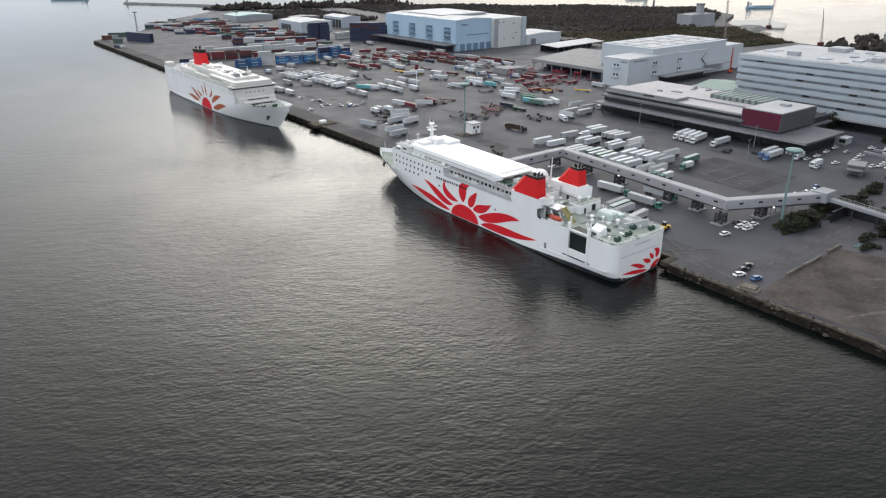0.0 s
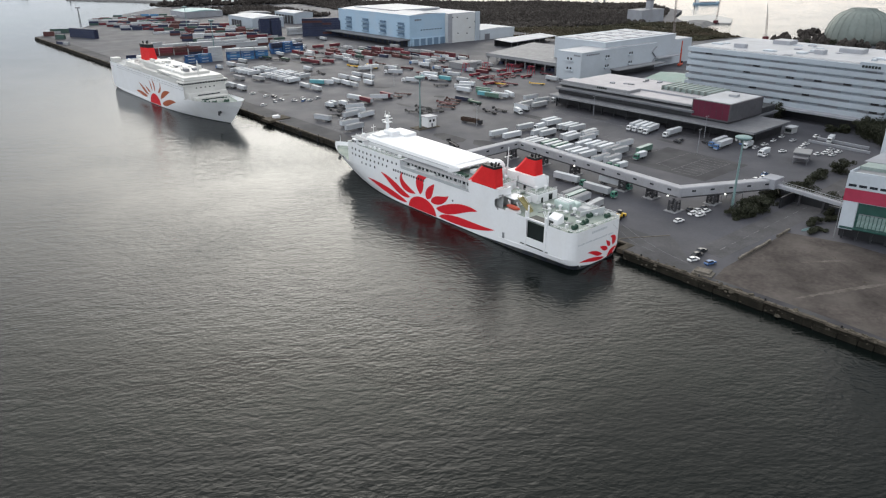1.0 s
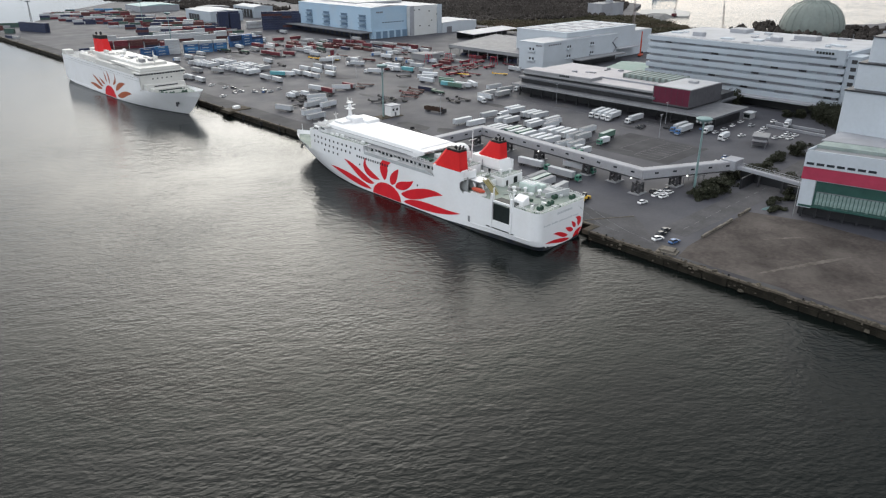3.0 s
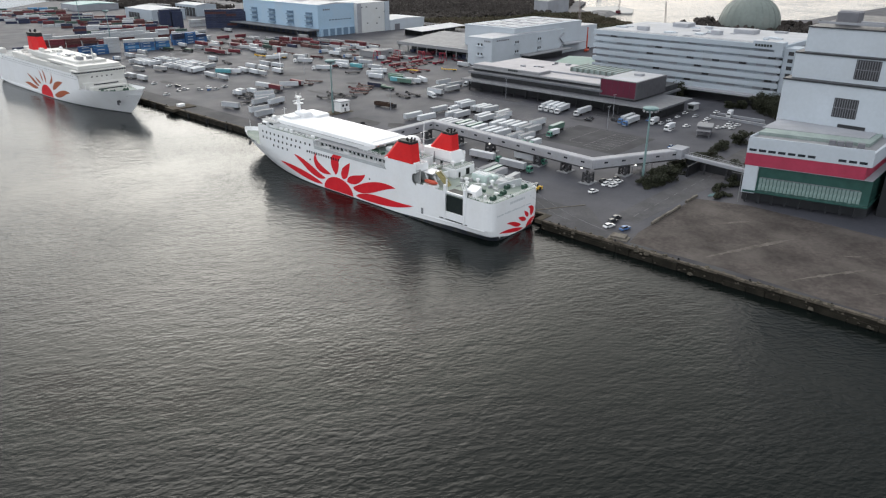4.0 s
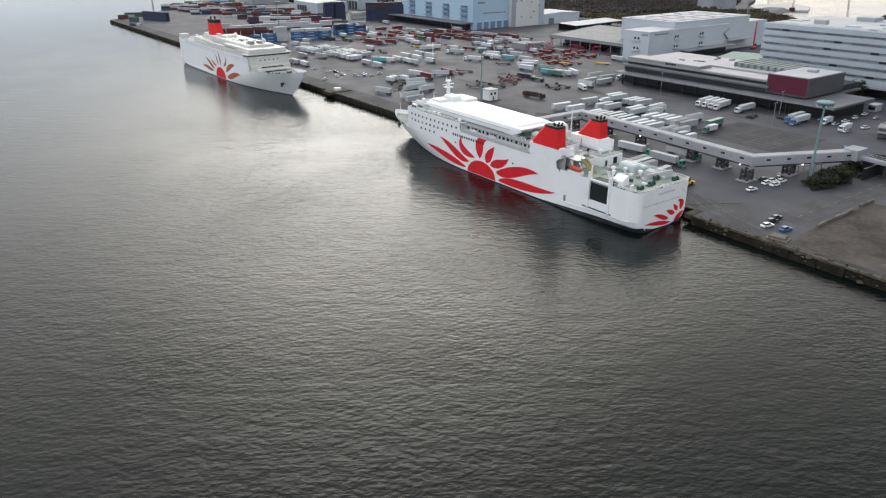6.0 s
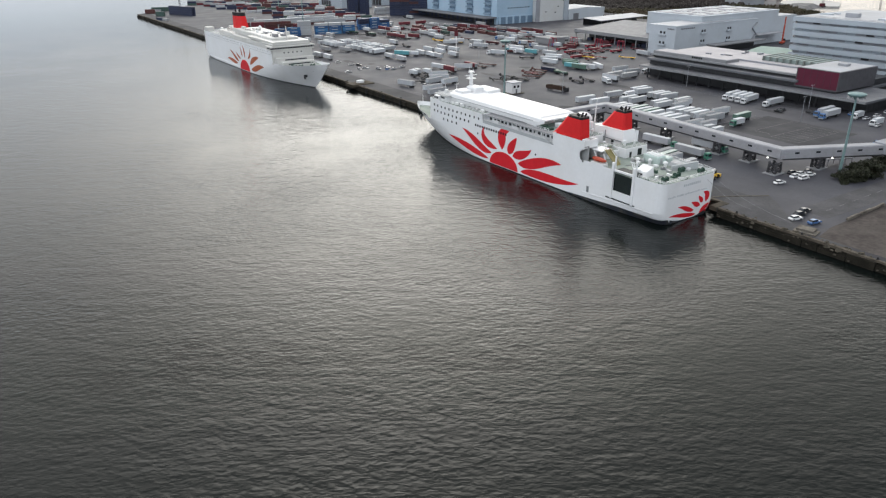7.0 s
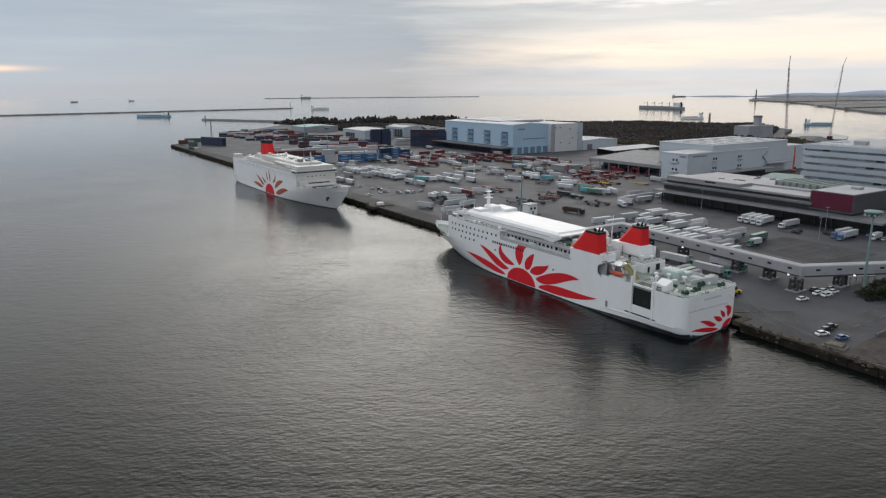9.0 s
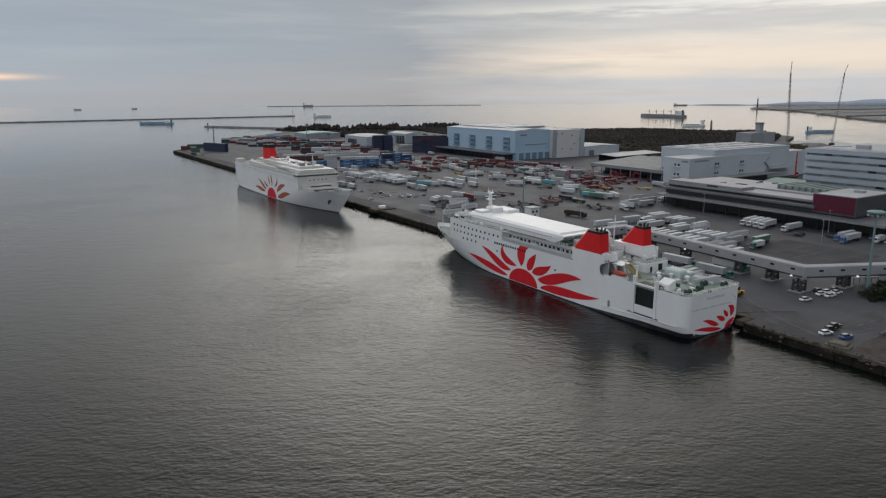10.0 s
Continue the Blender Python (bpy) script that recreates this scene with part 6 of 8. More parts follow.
for y in spread(656, 780, 14):
    part("dock_door", Geo().box(282.6, 282.86, y - 1.9, y + 1.9, G0, 7.6), M_boxes["navy"], wh1)
part("dock_shade", Geo().box(286, 333, 646.5, 648.02, G0, 11.0), M_blue_wall, wh1)
slot = Geo().box(-0.25, 0.1, -5.6, 5.6, -1.25, 1.25).mesh("louvre", [M_bluelouvre])
for y in (663, 696, 730, 764):
    for z in (14.8, 19.9, 25.0):
        part("louvre", slot, M_bluelouvre, wh1, at=pose(283.95, y, z + 0.5))
        part("louvre_balcony", Geo().soft(281.9, 284.02, y - 6.0, y + 6.0, z - 2.0, z - 0.8, 0.1), M_balcony, wh1)
        part("louvre_hood", Geo().box(282.4, 284.02, y - 6.0, y + 6.0, z + 1.8, z + 2.05), M_balcony, wh1)
for x in spread(292, 329, 4):
    part("dock_door", Geo().box(x - 3.1, x + 3.1, 646.2, 646.6, G0, 10.2), M_bluelouvre, wh1)
small = Geo().box(-1.0, 1.0, -0.1, 0.1, -0.5, 0.5).mesh("window", [M_glass])
for x in spread(300, 328, 7):
    part("window", small, M_glass, wh1, at=pose(x, 647.95, 19.0))
for x, z in ((347, 30), (362, 28), (366, 18), (348, 13), (362, 12), (374, 24), (340, 30)):
    part("window", small, M_glass, wh1, at=pose(x, 641.95, z))
for k in range(4):
    part("wall_lettering", Geo().box(291 + k * 2.4, 292.8 + k * 2.4, 647.8, 647.95, 29.0, 30.6), M_grey_panel, wh1)
part("stair_tower", Geo().soft(374, 380.5, 640.6, 642.1, G0, 34.6, 0.1), M_white_wall, wh1)

# low front hall and the taller hall behind it
wh2 = warehouse("warehouse", "broad white warehouse with stacked small balconies", 250, 352, 387, 412, 24.4, M_stepped, 0.6, M_roof)
upper = part("upper_hall", Geo().box(286, 388, 392, 446, G0, 29.2), M_stepped, wh2)
part("upper_parapet", Geo().box(285.7, 388.3, 391.7, 446.3, 29.1, 29.8), M_stepped, upper)
for i in range(5):
    for j in range(3):
        part("skylight", Geo().soft(290 + i * 19.5, 305 + i * 19.5, 396 + j * 16.5, 408.5 + j * 16.5, 29.75, 30.2, 0.1), M_roof, upper)
        part("skylight_frame", Geo().box(289.6 + i * 19.5, 305.4 + i * 19.5, 395.6 + j * 16.5, 408.9 + j * 16.5, 29.75, 29.9), M_crane, upper)
for z in (12.0, 19.4):
    part("balcony", Geo().soft(248.6, 250.05, 395.4, 402.6, z - 1.9, z - 0.6, 0.1), M_stepped, wh2)
    for q in (397.4, 400.6):
        part("opening", Geo().box(249.9, 250.12, q - 0.9, q + 0.9, z - 0.6, z + 1.2), M_darkwall, wh2)
    for x in (283, 315):
        part("balcony", Geo().soft(x - 3.4, x + 3.4, 385.6, 387.05, z - 1.9, z - 0.6, 0.1), M_stepped, wh2)
        for q in (-1.5, 1.5):
            part("opening", Geo().box(x + q - 0.9, x + q + 0.9, 386.85, 387.05, z - 0.6, z + 1.2), M_darkwall, wh2)
part("outer_stair", Geo().bar((345, 386.2, 8), (351, 386.2, 13), 1.2, 0.4).bar((351, 386.2, 13), (345, 386.2, 18), 1.2, 0.4).bar((345, 386.2, 18), (351, 386.2, 22), 1.2, 0.4), M_concrete, wh2)
for k in range(6):
    part("wall_lettering", Geo().box(249.85, 250.0, 394 - k * 1.1, 394.7 - k * 1.1, 22.0, 23.2), M_grey_panel, wh2)
for k in range(7):
    part("wall_lettering", Geo().box(256 + k * 2.4, 257.6 + k * 2.4, 386.8, 386.95, 22.2, 23.2), M_grey_panel, wh2)
part("ground_canopy", Geo().soft(288, 354, 378, 387.05, 8.4, 9.4, 0.2), M_roofgrey, wh2)
# thin near-black sheet for the shade below this canopy
part("dock_shade", Geo().box(290, 351, 386.6, 387.02, G0, 8.4), M_darkwall, wh2)
part("east_wing", Geo().box(388.3, 418, 393, 445, G0, 24.0), M_stepped, wh2)
part("east_wing_roof", Geo().box(389, 417.4, 393.6, 444.4, 24.0, 24.3), M_roof, wh2)
part("side_canopy", Geo().soft(352, 386, 384, 393, 11.5, 12.3, 0.2), M_roof, wh2)

shed = thing("freight_shed", "long open-fronted freight shed with a grey sheet roof", "shed")
part("roof", Geo().rings([[(264, 412.2, 11.4), (340, 446.5, 14.0), (340, 446.5, 14.5), (264, 412.2, 11.9)], [(264, 508, 11.4), (340, 520, 14.0), (340, 520, 14.5), (264, 508, 11.9)]]), M_canopy, shed)
part("fascia", Geo().box(263.4, 264.2, 412.2, 508.5, 9.4, 12.1), M_roofgrey, shed)
# back wall near-black and set forward, standing for shade under the roof
part("back_wall", Geo().box(283, 284, 413, 509, G0, 12.2), M_darkwall, shed)
part("end_wall", Geo().box(264.2, 284, 508, 508.6, 8.0, 11.8), M_roofgrey, shed)
for y in spread(414, 507, 8):
    part("column", Geo().box(264.4, 265.1, y - 0.35, y + 0.35, G0, 11.4), M_roofgrey, shed)
rng = random.Random(33)
for y in spread(418, 500, 13):
    if rng.random() < 0.7:
        part("stored_crate", Geo().soft(270, 270 + rng.uniform(3, 6), y, y + rng.uniform(2, 5), G0, G0 + rng.uniform(1.5, 3.4), 0.1), rng.choice((M_boxes["red"], M_boxes["brown"], M_boxes["navy"])), shed)
hut = warehouse("small_shed", "small grey flat-roofed store in the yard", 221, 238, 493, 512, 7.4, M_roofgrey, 0.3, M_canopy)
lowwh = warehouse("warehouse", "low white warehouse beyond the container yard", 242, 288, 930, 1002, 15.5, M_white_wall, 1.6, M_roof)
# near-black sheet on the wall stands for a shaded opening
part("bay", Geo().box(241.7, 242.05, 962, 992, G0, 11.5), M_darkwall, lowwh)
for y in spread(962, 992, 4):
    part("bay_post", Geo().box(241.5, 241.75, y - 0.3, y + 0.3, G0, 11.5), M_concrete, lowwh)
openwh = warehouse("warehouse", "low pale warehouse with a dark open front", 316, 346, 950, 1006, 16.5, M_white_wall, 2.0, M_roof)
# open front drawn as a near-black sheet for its shaded inside
part("open_front", Geo().box(315.7, 316.05, 953, 1003, G0, 14.0), M_darkwall, openwh)
for y in spread(953, 1003, 6):
    part("front_post", Geo().box(315.5, 315.75, y - 0.4, y + 0.4, G0, 14.0), M_white_wall, openwh)
warehouse("warehouse", "long teal-roofed shed on the far point", 236, 296, 1140, 1200, 11.0, M_concrete, 2.0, M_tealroof)
warehouse("warehouse", "low grey shed on the far point", 306, 350, 1080, 1108, 9.0, M_roofgrey, 1.6, M_roofgrey)
annex = warehouse("warehouse", "low white annex beside the pale wing", 381, 437, 640, 690, 13.4, M_stepped, 1.2)
part("side_door", Geo().box(388, 396, 639.85, 640.02, G0, 9.5), M_grey_panel, annex)
lean = thing("open_shed", "long open shed with a thin pale sheet roof", "shed")
part("roof", Geo().rings([[(356, 566, 8.6), (440, 575, 8.6), (440, 575, 9.0), (356, 566, 9.0)], [(356, 592, 9.6), (440, 601, 9.6), (440, 601, 10.0), (356, 592, 10.0)]]), M_roof, lean)
# near-black wall carries the shade below the thin roof
part("back_wall", Geo().box(357, 439, 592, 592.5, G0, 9.6), M_darkwall, lean)
for x in spread(358, 438, 8):
    part("post", Geo().box(x - 0.2, x + 0.2, 567 + (x - 356) * 0.107, 567.4 + (x - 356) * 0.107, G0, 8.7), M_roofgrey, lean)
warehouse("green_shed", "green-roofed shed between the halls", 254, 296, 300, 332, 11.6, M_concrete, 2.6, M_greenroof)
warehouse("plant_building", "grey concrete plant block above the trees", 690, 745, 636, 660, 19.0, M_concrete, 0.5, M_roofgrey)
stack = thing("plant_tower", "grey concrete stack tower", "tower", at=pose(722, 646, G0))
part("shaft", Geo().soft(-4, 4, -4, 4, 0, 29, 0.4), M_concrete, stack)
part("head", Geo().soft(-4.5, 4.5, -4.5, 4.5, 28, 30.5, 0.3), M_grey_panel, stack)

gas = thing("domed_hall", "huge grey-green ribbed dome by the shore", "dome", at=pose(684, 346, 0))
shell = Geo()
prof = [(33.6, 3), (34.2, 9), (33.4, 16), (31.0, 23), (27.0, 29.4), (21.2, 34.6), (13.6, 37.8), (13.2, 39.0), (1, 39.4)]
shell.rings([[(r * math.cos(a * math.pi / 32), r * math.sin(a * math.pi / 32), z) for a in range(64)] for r, z in prof])
part("shell", shell, M_dome, gas, smooth=True)
rib = Geo()
for a in range(24):
    c, s_ = math.cos(a * math.pi / 12), math.sin(a * math.pi / 12)
    for (r0, z0), (r1, z1) in zip(prof, prof[1:]):
        rib.bar((r0 * c * 1.003, r0 * s_ * 1.003, z0), (r1 * c * 1.003, r1 * s_ * 1.003, z1), 0.5, 0.5)
part("ribs", rib, M_dome, gas)


# ---- vehicles and boxes in the yard ----
def wheel_mesh(r, w):
    g = Geo().tube((0, -w / 2, 0), (0, w / 2, 0), r, r, 12)
    g.tube((0, -w / 2 - 0.02, 0), (0, w / 2 + 0.02, 0), r * 0.55, r * 0.55, 8, 1)
    return g.mesh("wheel", [M_tyre, M_steel])


WHEEL = wheel_mesh(0.5, 0.55)
CARWHEEL = wheel_mesh(0.33, 0.22)
HIDE = pose(0, 0, 0)


def wheels(t, xs, y=0.98, z=0.5, mesh=None):
    for x in xs:
        for s in (-1, 1):
            part("wheel", mesh or WHEEL, M_tyre, t, at=pose(x, s * y, z))


def ribbed(x0, x1, z0, z1, w, n, depth):
    """A closed box whose sides are ribbed across its length, in one skin."""
    xs = []
    step = (x1 - x0) / n
    for k in range(n):
        a = x0 + k * step
        xs += [(a, 0), (a + step * 0.3, 0), (a + step * 0.4, depth), (a + step * 0.9, depth)]
    xs.append((x1, 0))
    return Geo().rings([[(x, -w - d, z0), (x, w + d, z0), (x, w + d, z1 - 0.06), (x, w - 0.06, z1), (x, -w + 0.06, z1), (x, -w - d, z1 - 0.06)] for x, d in xs])


def box_body(x0, x1, z0, z1, w=1.22):
    return ribbed(x0, x1, z0, z1, w, 9, 0.03)


def trailer(label, mat, at, ribs=True, roof=None, length=12.4):
    t = thing("semi_trailer", label, "trailer", "parked trailers", at)
    a = -length / 2
    body = part("body", box_body(a, -a, 1.25, 3.85), mat, t)
    if roof:
        part("roof_sheet", Geo().soft(a + 0.05, -a - 0.05, -1.2, 1.2, 3.84, 3.95, 0.05), roof, body)
    part("rear_door", Geo().box(-a, -a + 0.06, -1.15, -0.03, 1.35, 3.75).box(-a, -a + 0.06, 0.03, 1.15, 1.35, 3.75), M_trailer_grey, body)
    part("chassis", Geo().box(a, -a, -0.5, 0.5, 0.95, 1.27).box(-a - 4.4, -a - 0.5, -1.1, 1.1, 0.75, 1.0), M_chassis, t)
    for s in (-0.85, 0.85):
        part("landing_leg", Geo().box(a + 2.4, a + 2.65, s - 0.1, s + 0.1, 0, 1.0), M_chassis, t)
    wheels(t, (-a - 1.4, -a - 2.7))
    return t


def cab(t, x, mat, z0=0.55):
    """A cab-over lorry cab with its face towards -x."""
    c = part("cab", Geo().rings([[(x, -1.2, z0), (x + 2.0, -1.2, z0), (x + 2.0, 1.2, z0), (x, 1.2, z0)],
                                 [(x - 0.05, -1.22, z0 + 1.1), (x + 2.0, -1.22, z0 + 1.1), (x + 2.0, 1.22, z0 + 1.1), (x - 0.05, 1.22, z0 + 1.1)],
                                 [(x + 0.25, -1.12, z0 + 2.2), (x + 1.95, -1.12, z0 + 2.2), (x + 1.95, 1.12, z0 + 2.2), (x + 0.25, 1.12, z0 + 2.2)],
                                 [(x + 0.5, -1.0, z0 + 2.45), (x + 1.9, -1.0, z0 + 2.45), (x + 1.9, 1.0, z0 + 2.45), (x + 0.5, 1.0, z0 + 2.45)]]), mat, t)
    part("windscreen", Geo().add([(x - 0.07, -1.05, z0 + 1.15), (x - 0.07, 1.05, z0 + 1.15), (x + 0.22, 0.98, z0 + 2.1), (x + 0.22, -0.98, z0 + 2.1)], [(0, 1, 2, 3)]), M_glass, c)
    part("side_window", Geo().box(x + 0.4, x + 1.3, -1.235, 1.235, z0 + 1.25, z0 + 1.95), M_glass, c)
    part("bumper", Geo().box(x - 0.15, x + 0.1, -1.2, 1.2, z0 - 0.1, z0 + 0.35), M_trailer_grey, c)
    return c


def truck(label, mat, cab_mat, at, length=8.4):
    t = thing("box_truck", label, "truck", "parked trucks", at)
    a = -length / 2
    cab(t, a, cab_mat)
    part("cargo_box", box_body(a + 2.15, -a, 1.1, 3.5), mat, t)
    part("chassis", Geo().box(a + 0.3, -a, -0.45, 0.45, 0.7, 1.1), M_chassis, t)
    wheels(t, (a + 1.1, -a - 1.6, -a - 2.8))
    return t


def semi(label, mat, cab_mat, at, length=16.2):
    t = thing("semi_truck", label, "truck", "parked trucks", at)
    a = -length / 2
    cab(t, a, cab_mat)
    part("cargo_box", box_body(a + 3.4, -a, 1.25, 3.85), mat, t)
    part("tractor_frame", Geo().box(a + 0.3, a + 6.2, -0.45, 0.45, 0.65, 1.0), M_chassis, t)
    part("trailer_frame", Geo().box(a + 3.6, -a, -0.5, 0.5, 0.98, 1.27), M_chassis, t)
    part("fuel_tank", Geo().tube((a + 2.3, -1.0, 0.75), (a + 3.4, -1.0, 0.75), 0.32, 0.32, 8), M_steel, t)
    wheels(t, (a + 1.2, a + 4.6, a + 5.8, -a - 1.4, -a - 2.7))
    return t


def flatbed(label, mat, at, length=12.2, load=None):
    t = thing("flatbed_trailer", label, "trailer", "parked flatbeds", at)
    a = -length / 2
    bed = Geo().box(a, -a, -1.2, -1.0, 1.05, 1.35).box(a, -a, 1.0, 1.2, 1.05, 1.35).box(a, -a, -0.45, 0.45, 0.85, 1.2)
    for x in spread(a + 0.1, -a - 0.1, 8):
        bed.box(x - 0.12, x + 0.12, -1.2, 1.2, 1.0, 1.25)
    part("frame", bed, mat, t)
    part("headboard", Geo().box(a, a + 0.12, -1.2, 1.2, 1.3, 2.2), mat, t)
    part("landing_leg", Geo().box(a + 2.4, a + 2.6, -0.9, 0.9, 0, 0.9), M_chassis, t)
    if load:
        part("load", Geo().soft(a + 0.6, -a - 0.6, -1.1, 1.1, 1.35, 2.3, 0.1), load, t)
    wheels(t, (-a - 1.3, -a - 2.6))
    return t


def container(color, at, label):
    t = thing("shipping_container", label, "container", "stacked containers", at)
    g = ribbed(-6.05, 6.05, 0.05, 2.55, 1.17, 14, 0.05)
    part("shell", g, M_boxes[color], t)
    part("end_frame", Geo().box(-6.12, -6.0, -1.22, 1.22, 0, 2.6), M_boxes[color], t)
    part("end_frame", Geo().box(5.96, 6.06, -1.22, 1.22, 0, 2.6), M_boxes[color], t)
    part("door", Geo().box(6.06, 6.12, -1.1, -0.02, 0.15, 2.45).box(6.06, 6.12, 0.02, 1.1, 0.15, 2.45), M_boxes[color], t)
    if color in ("blue", "sky"):
        part("side_stripe", Geo().box(-3.4, 2.6, -1.26, -1.2, 1.1, 1.75), M_boxes["white"], t, "plain white side marking")
    return t


def car(color, at):
    t = thing("car", "small " + color + " parked hatchback car", "car", "parked cars", at)
    low = [(-2.15, 0.75), (2.15, 0.75), (2.2, 0.55), (2.15, 0.3), (-2.15, 0.3), (-2.2, 0.5)]
    body = Geo().rings([[(x, y, z) for x, z in [(-2.15, 0.28), (2.1, 0.28), (2.2, 0.6), (2.0, 0.86), (1.0, 0.92), (-2.0, 0.95), (-2.2, 0.7)]] for y in (-0.85, 0.85)])
    b = part("body", body, M_car[color], t)
    cabin = Geo().rings([[(-1.9, -0.8, 0.9), (1.05, -0.8, 0.9), (1.05, 0.8, 0.9), (-1.9, 0.8, 0.9)], [(-1.5, -0.66, 1.45), (0.25, -0.66, 1.47), (0.25, 0.66, 1.47), (-1.5, 0.66, 1.45)]])
    part("glazing", cabin, M_glass, t)
    part("roof", Geo().soft(-1.5, 0.25, -0.66, 0.66, 1.44, 1.5, 0.05), M_car[color], t)
    wheels(t, (-1.35, 1.35), 0.78, 0.33, CARWHEEL)
    return t


def fleet(first, places, jitter=0.8, seed=1, flip=0.0, z=G0):
    """Copies of a vehicle at the given places (x, y, degrees)."""
    r = random.Random(seed)
    x, y, a = places[0]
    first.matrix_basis = pose(x, y, z, 0, 0, a)
    for x, y, a in places[1:]:
        copy_thing(first, pose(x, y, z, 0, 0, a + r.uniform(-jitter, jitter) + (180 if r.random() < flip else 0)))


boom = thing("mobile_crane", "orange mobile crane with a raised boom", "crane", at=pose(383, 381, G0, 0, 0, 20))
part("carrier", Geo().soft(-5, 5, -1.4, 1.4, 0.9, 2.3, 0.2), M_safety, boom)
part("cab", Geo().soft(2.6, 4.8, -1.3, 1.3, 2.3, 3.9, 0.2), M_glass, boom)
part("boom", Geo().bar((-1, 0, 2.4), (-1.6, 0, 15), 1.1, 1.1).bar((-1.6, 0, 15), (-1.9, 0, 22), 0.8, 0.8), M_safety, boom)
wheels(boom, (-3.6, -1.6, 3.4))

# the ranks between footbridge and terminal
fleet(trailer("white box semi-trailer parked without a tractor", M_trailer, HIDE),
      [(76, 303.5, -2), (78, 295, -2), (98, 304, -2), (120, 305, 0), (119, 300.6, -2), (117, 290, 0), (117.5, 286.2, 0), (118, 282, -2), (95, 290, 2), (97, 285.5, 3),
       (101, 274, 2), (99, 269.6, 3), (114.5, 270.5, 3), (76, 280, 2), (76, 276.4, 1), (76.4, 272.8, 0), (78, 265.2, 2), (77.6, 257, 2), (77, 250.6, 2), (77.4, 246.6, -1),
       (77.6, 242, -1), (92.6, 256.6, 2), (94.4, 252.2, 2), (95, 248.2, 2), (95.2, 244.2, 0)], flip=0.5)
fleet(trailer("white box semi-trailer with a grey sheet roof", M_trailer, HIDE, roof=M_roofgrey),
      [(94, 239.8, 3), (109.5, 242.6, 0), (95.4, 235.4, 2), (77, 233.4, -1), (80.6, 228.8, 2), (111, 266.5, 3), (104, 263, 2), (21, 200.6, 4), (24, 207.6, 4),
       (23, 369, 4)], flip=0.3, seed=2)
fleet(trailer("green-sided trailer with tarpaulin cover", M_trailer_green, HIDE, roof=M_greenpale),
      [(79.6, 269, 3), (78.8, 261, 3), (108, 229.4, 4), (22.4, 204.1, 4)], seed=3)
fleet(trailer("grey tarpaulin trailer on the quay", M_trailer_grey, HIDE, length=13.6),
      [(18.5, 192, 8), (147, 349, 4), (152, 341.6, 1)], seed=4)
fleet(semi("white articulated truck with a box trailer", M_trailer, M_cab_white, HIDE), [(150, 265, 8), (150, 261, 8), (150, 257, 8), (149, 253, 8), (152, 241, 2)], seed=5)
fleet(semi("white semi-trailer with a green cab below the footbridge", M_trailer, M_cab_green, HIDE), [(40, 222, 95), (37.5, 203, 91), (51, 205, 92)], seed=6)
fleet(semi("white tanker-length truck with a blue cab", M_trailer, M_cab_blue, HIDE), [(152, 213, 2), (149, 208.5, 2)], seed=7)
fleet(truck("white box truck with a green cab", M_trailer, M_cab_green, HIDE), [(97.4, 224.4, 0), (74.6, 219.6, 0), (74.8, 224.2, 0)], seed=8)
fleet(truck("white rigid box delivery truck", M_trailer, M_cab_white, HIDE), [(151, 187, 0), (158, 199.5, 3), (106, 300, 4), (176, 348, 5), (204, 176, 10), (128, 338, 70)], seed=9)

# farther ranks, most of them nose to tail towards the quay
fleet(trailer("white box semi-trailer in a far rank", M_trailer, HIDE),
      [(115, 576, -91), (100, 508, -94), (101, 495, -95), (115, 520, -90), (116, 505, -92), (101, 486, -93), (130, 523, -89), (131, 508, -90), (115.6, 486, -95), (71, 506.6, -92), (71.8, 491, -94),
       (30, 545, -91), (31, 530, -90), (73, 443, -82), (150, 414, -80), (163, 380, -110), (236, 404, -96), (158, 424, -50), (168, 430, -60)], 2, 10, 0.4)
fleet(trailer("white box semi-trailer beside the quay", M_trailer, HIDE, roof=M_roofgrey),
      [(87, 433, -40), (56, 417.5, -18), (49, 406, -15), (47.5, 392, 12), (27, 380, 2), (22, 401.6, -72), (137, 343, -92), (165.8, 362, -3), (164, 350, -8), (41, 399, 8)], 2, 24)
fleet(trailer("large grey covered trailer by the ferry", M_trailer_grey, HIDE, length=13.6), [(49, 572, -85), (60, 560, -80), (26, 552, -88)], 2, 25)
fleet(trailer("maroon box semi-trailer in the yard", M_boxes["red"], HIDE),
      [(140, 621, -79), (140.8, 606, -79), (152.5, 602, -65), (95, 435, -88), (161, 676, -86), (161.6, 662, -86), (74, 430, -88), (178, 640, -80), (201, 700, -8), (221, 699, 2)], 2, 26)
fleet(truck("white rigid truck in the freight yard", M_trailer, M_cab_white, HIDE), [(51.7, 437, -95), (47, 434, -94), (57, 433, -92), (166, 468, -70)], 2, 27)
fleet(semi("white articulated truck crossing the yard", M_trailer, M_cab_white, HIDE), [(160.6, 514, -59), (147.7, 473, -61), (176, 486, -70)], 2, 28)
fleet(semi("white semi-trailer truck with a teal cab", M_trailer, M_trailer_teal, HIDE), [(90, 510, -57), (167, 475, -81), (155, 383.5, -80)], 2, 29)
rows_far = []
for k in range(14):
    rows_far.append((66 + 0.9 * k, 612 - 6.2 * k, 18))
for k in range(11):
    rows_far.append((82 + 0.9 * k, 606 - 6.2 * k, 18))
fleet(trailer("white box semi-trailer in an angled rank", M_trailer, HIDE), [(x + random.Random(int(y * 7)).uniform(-1.6, 1.6), y + random.Random(int(y * 3)).uniform(-1.2, 1.2), a) for x, y, a in rows_far if int(y) % 7], 4.0, 11, 0.3)
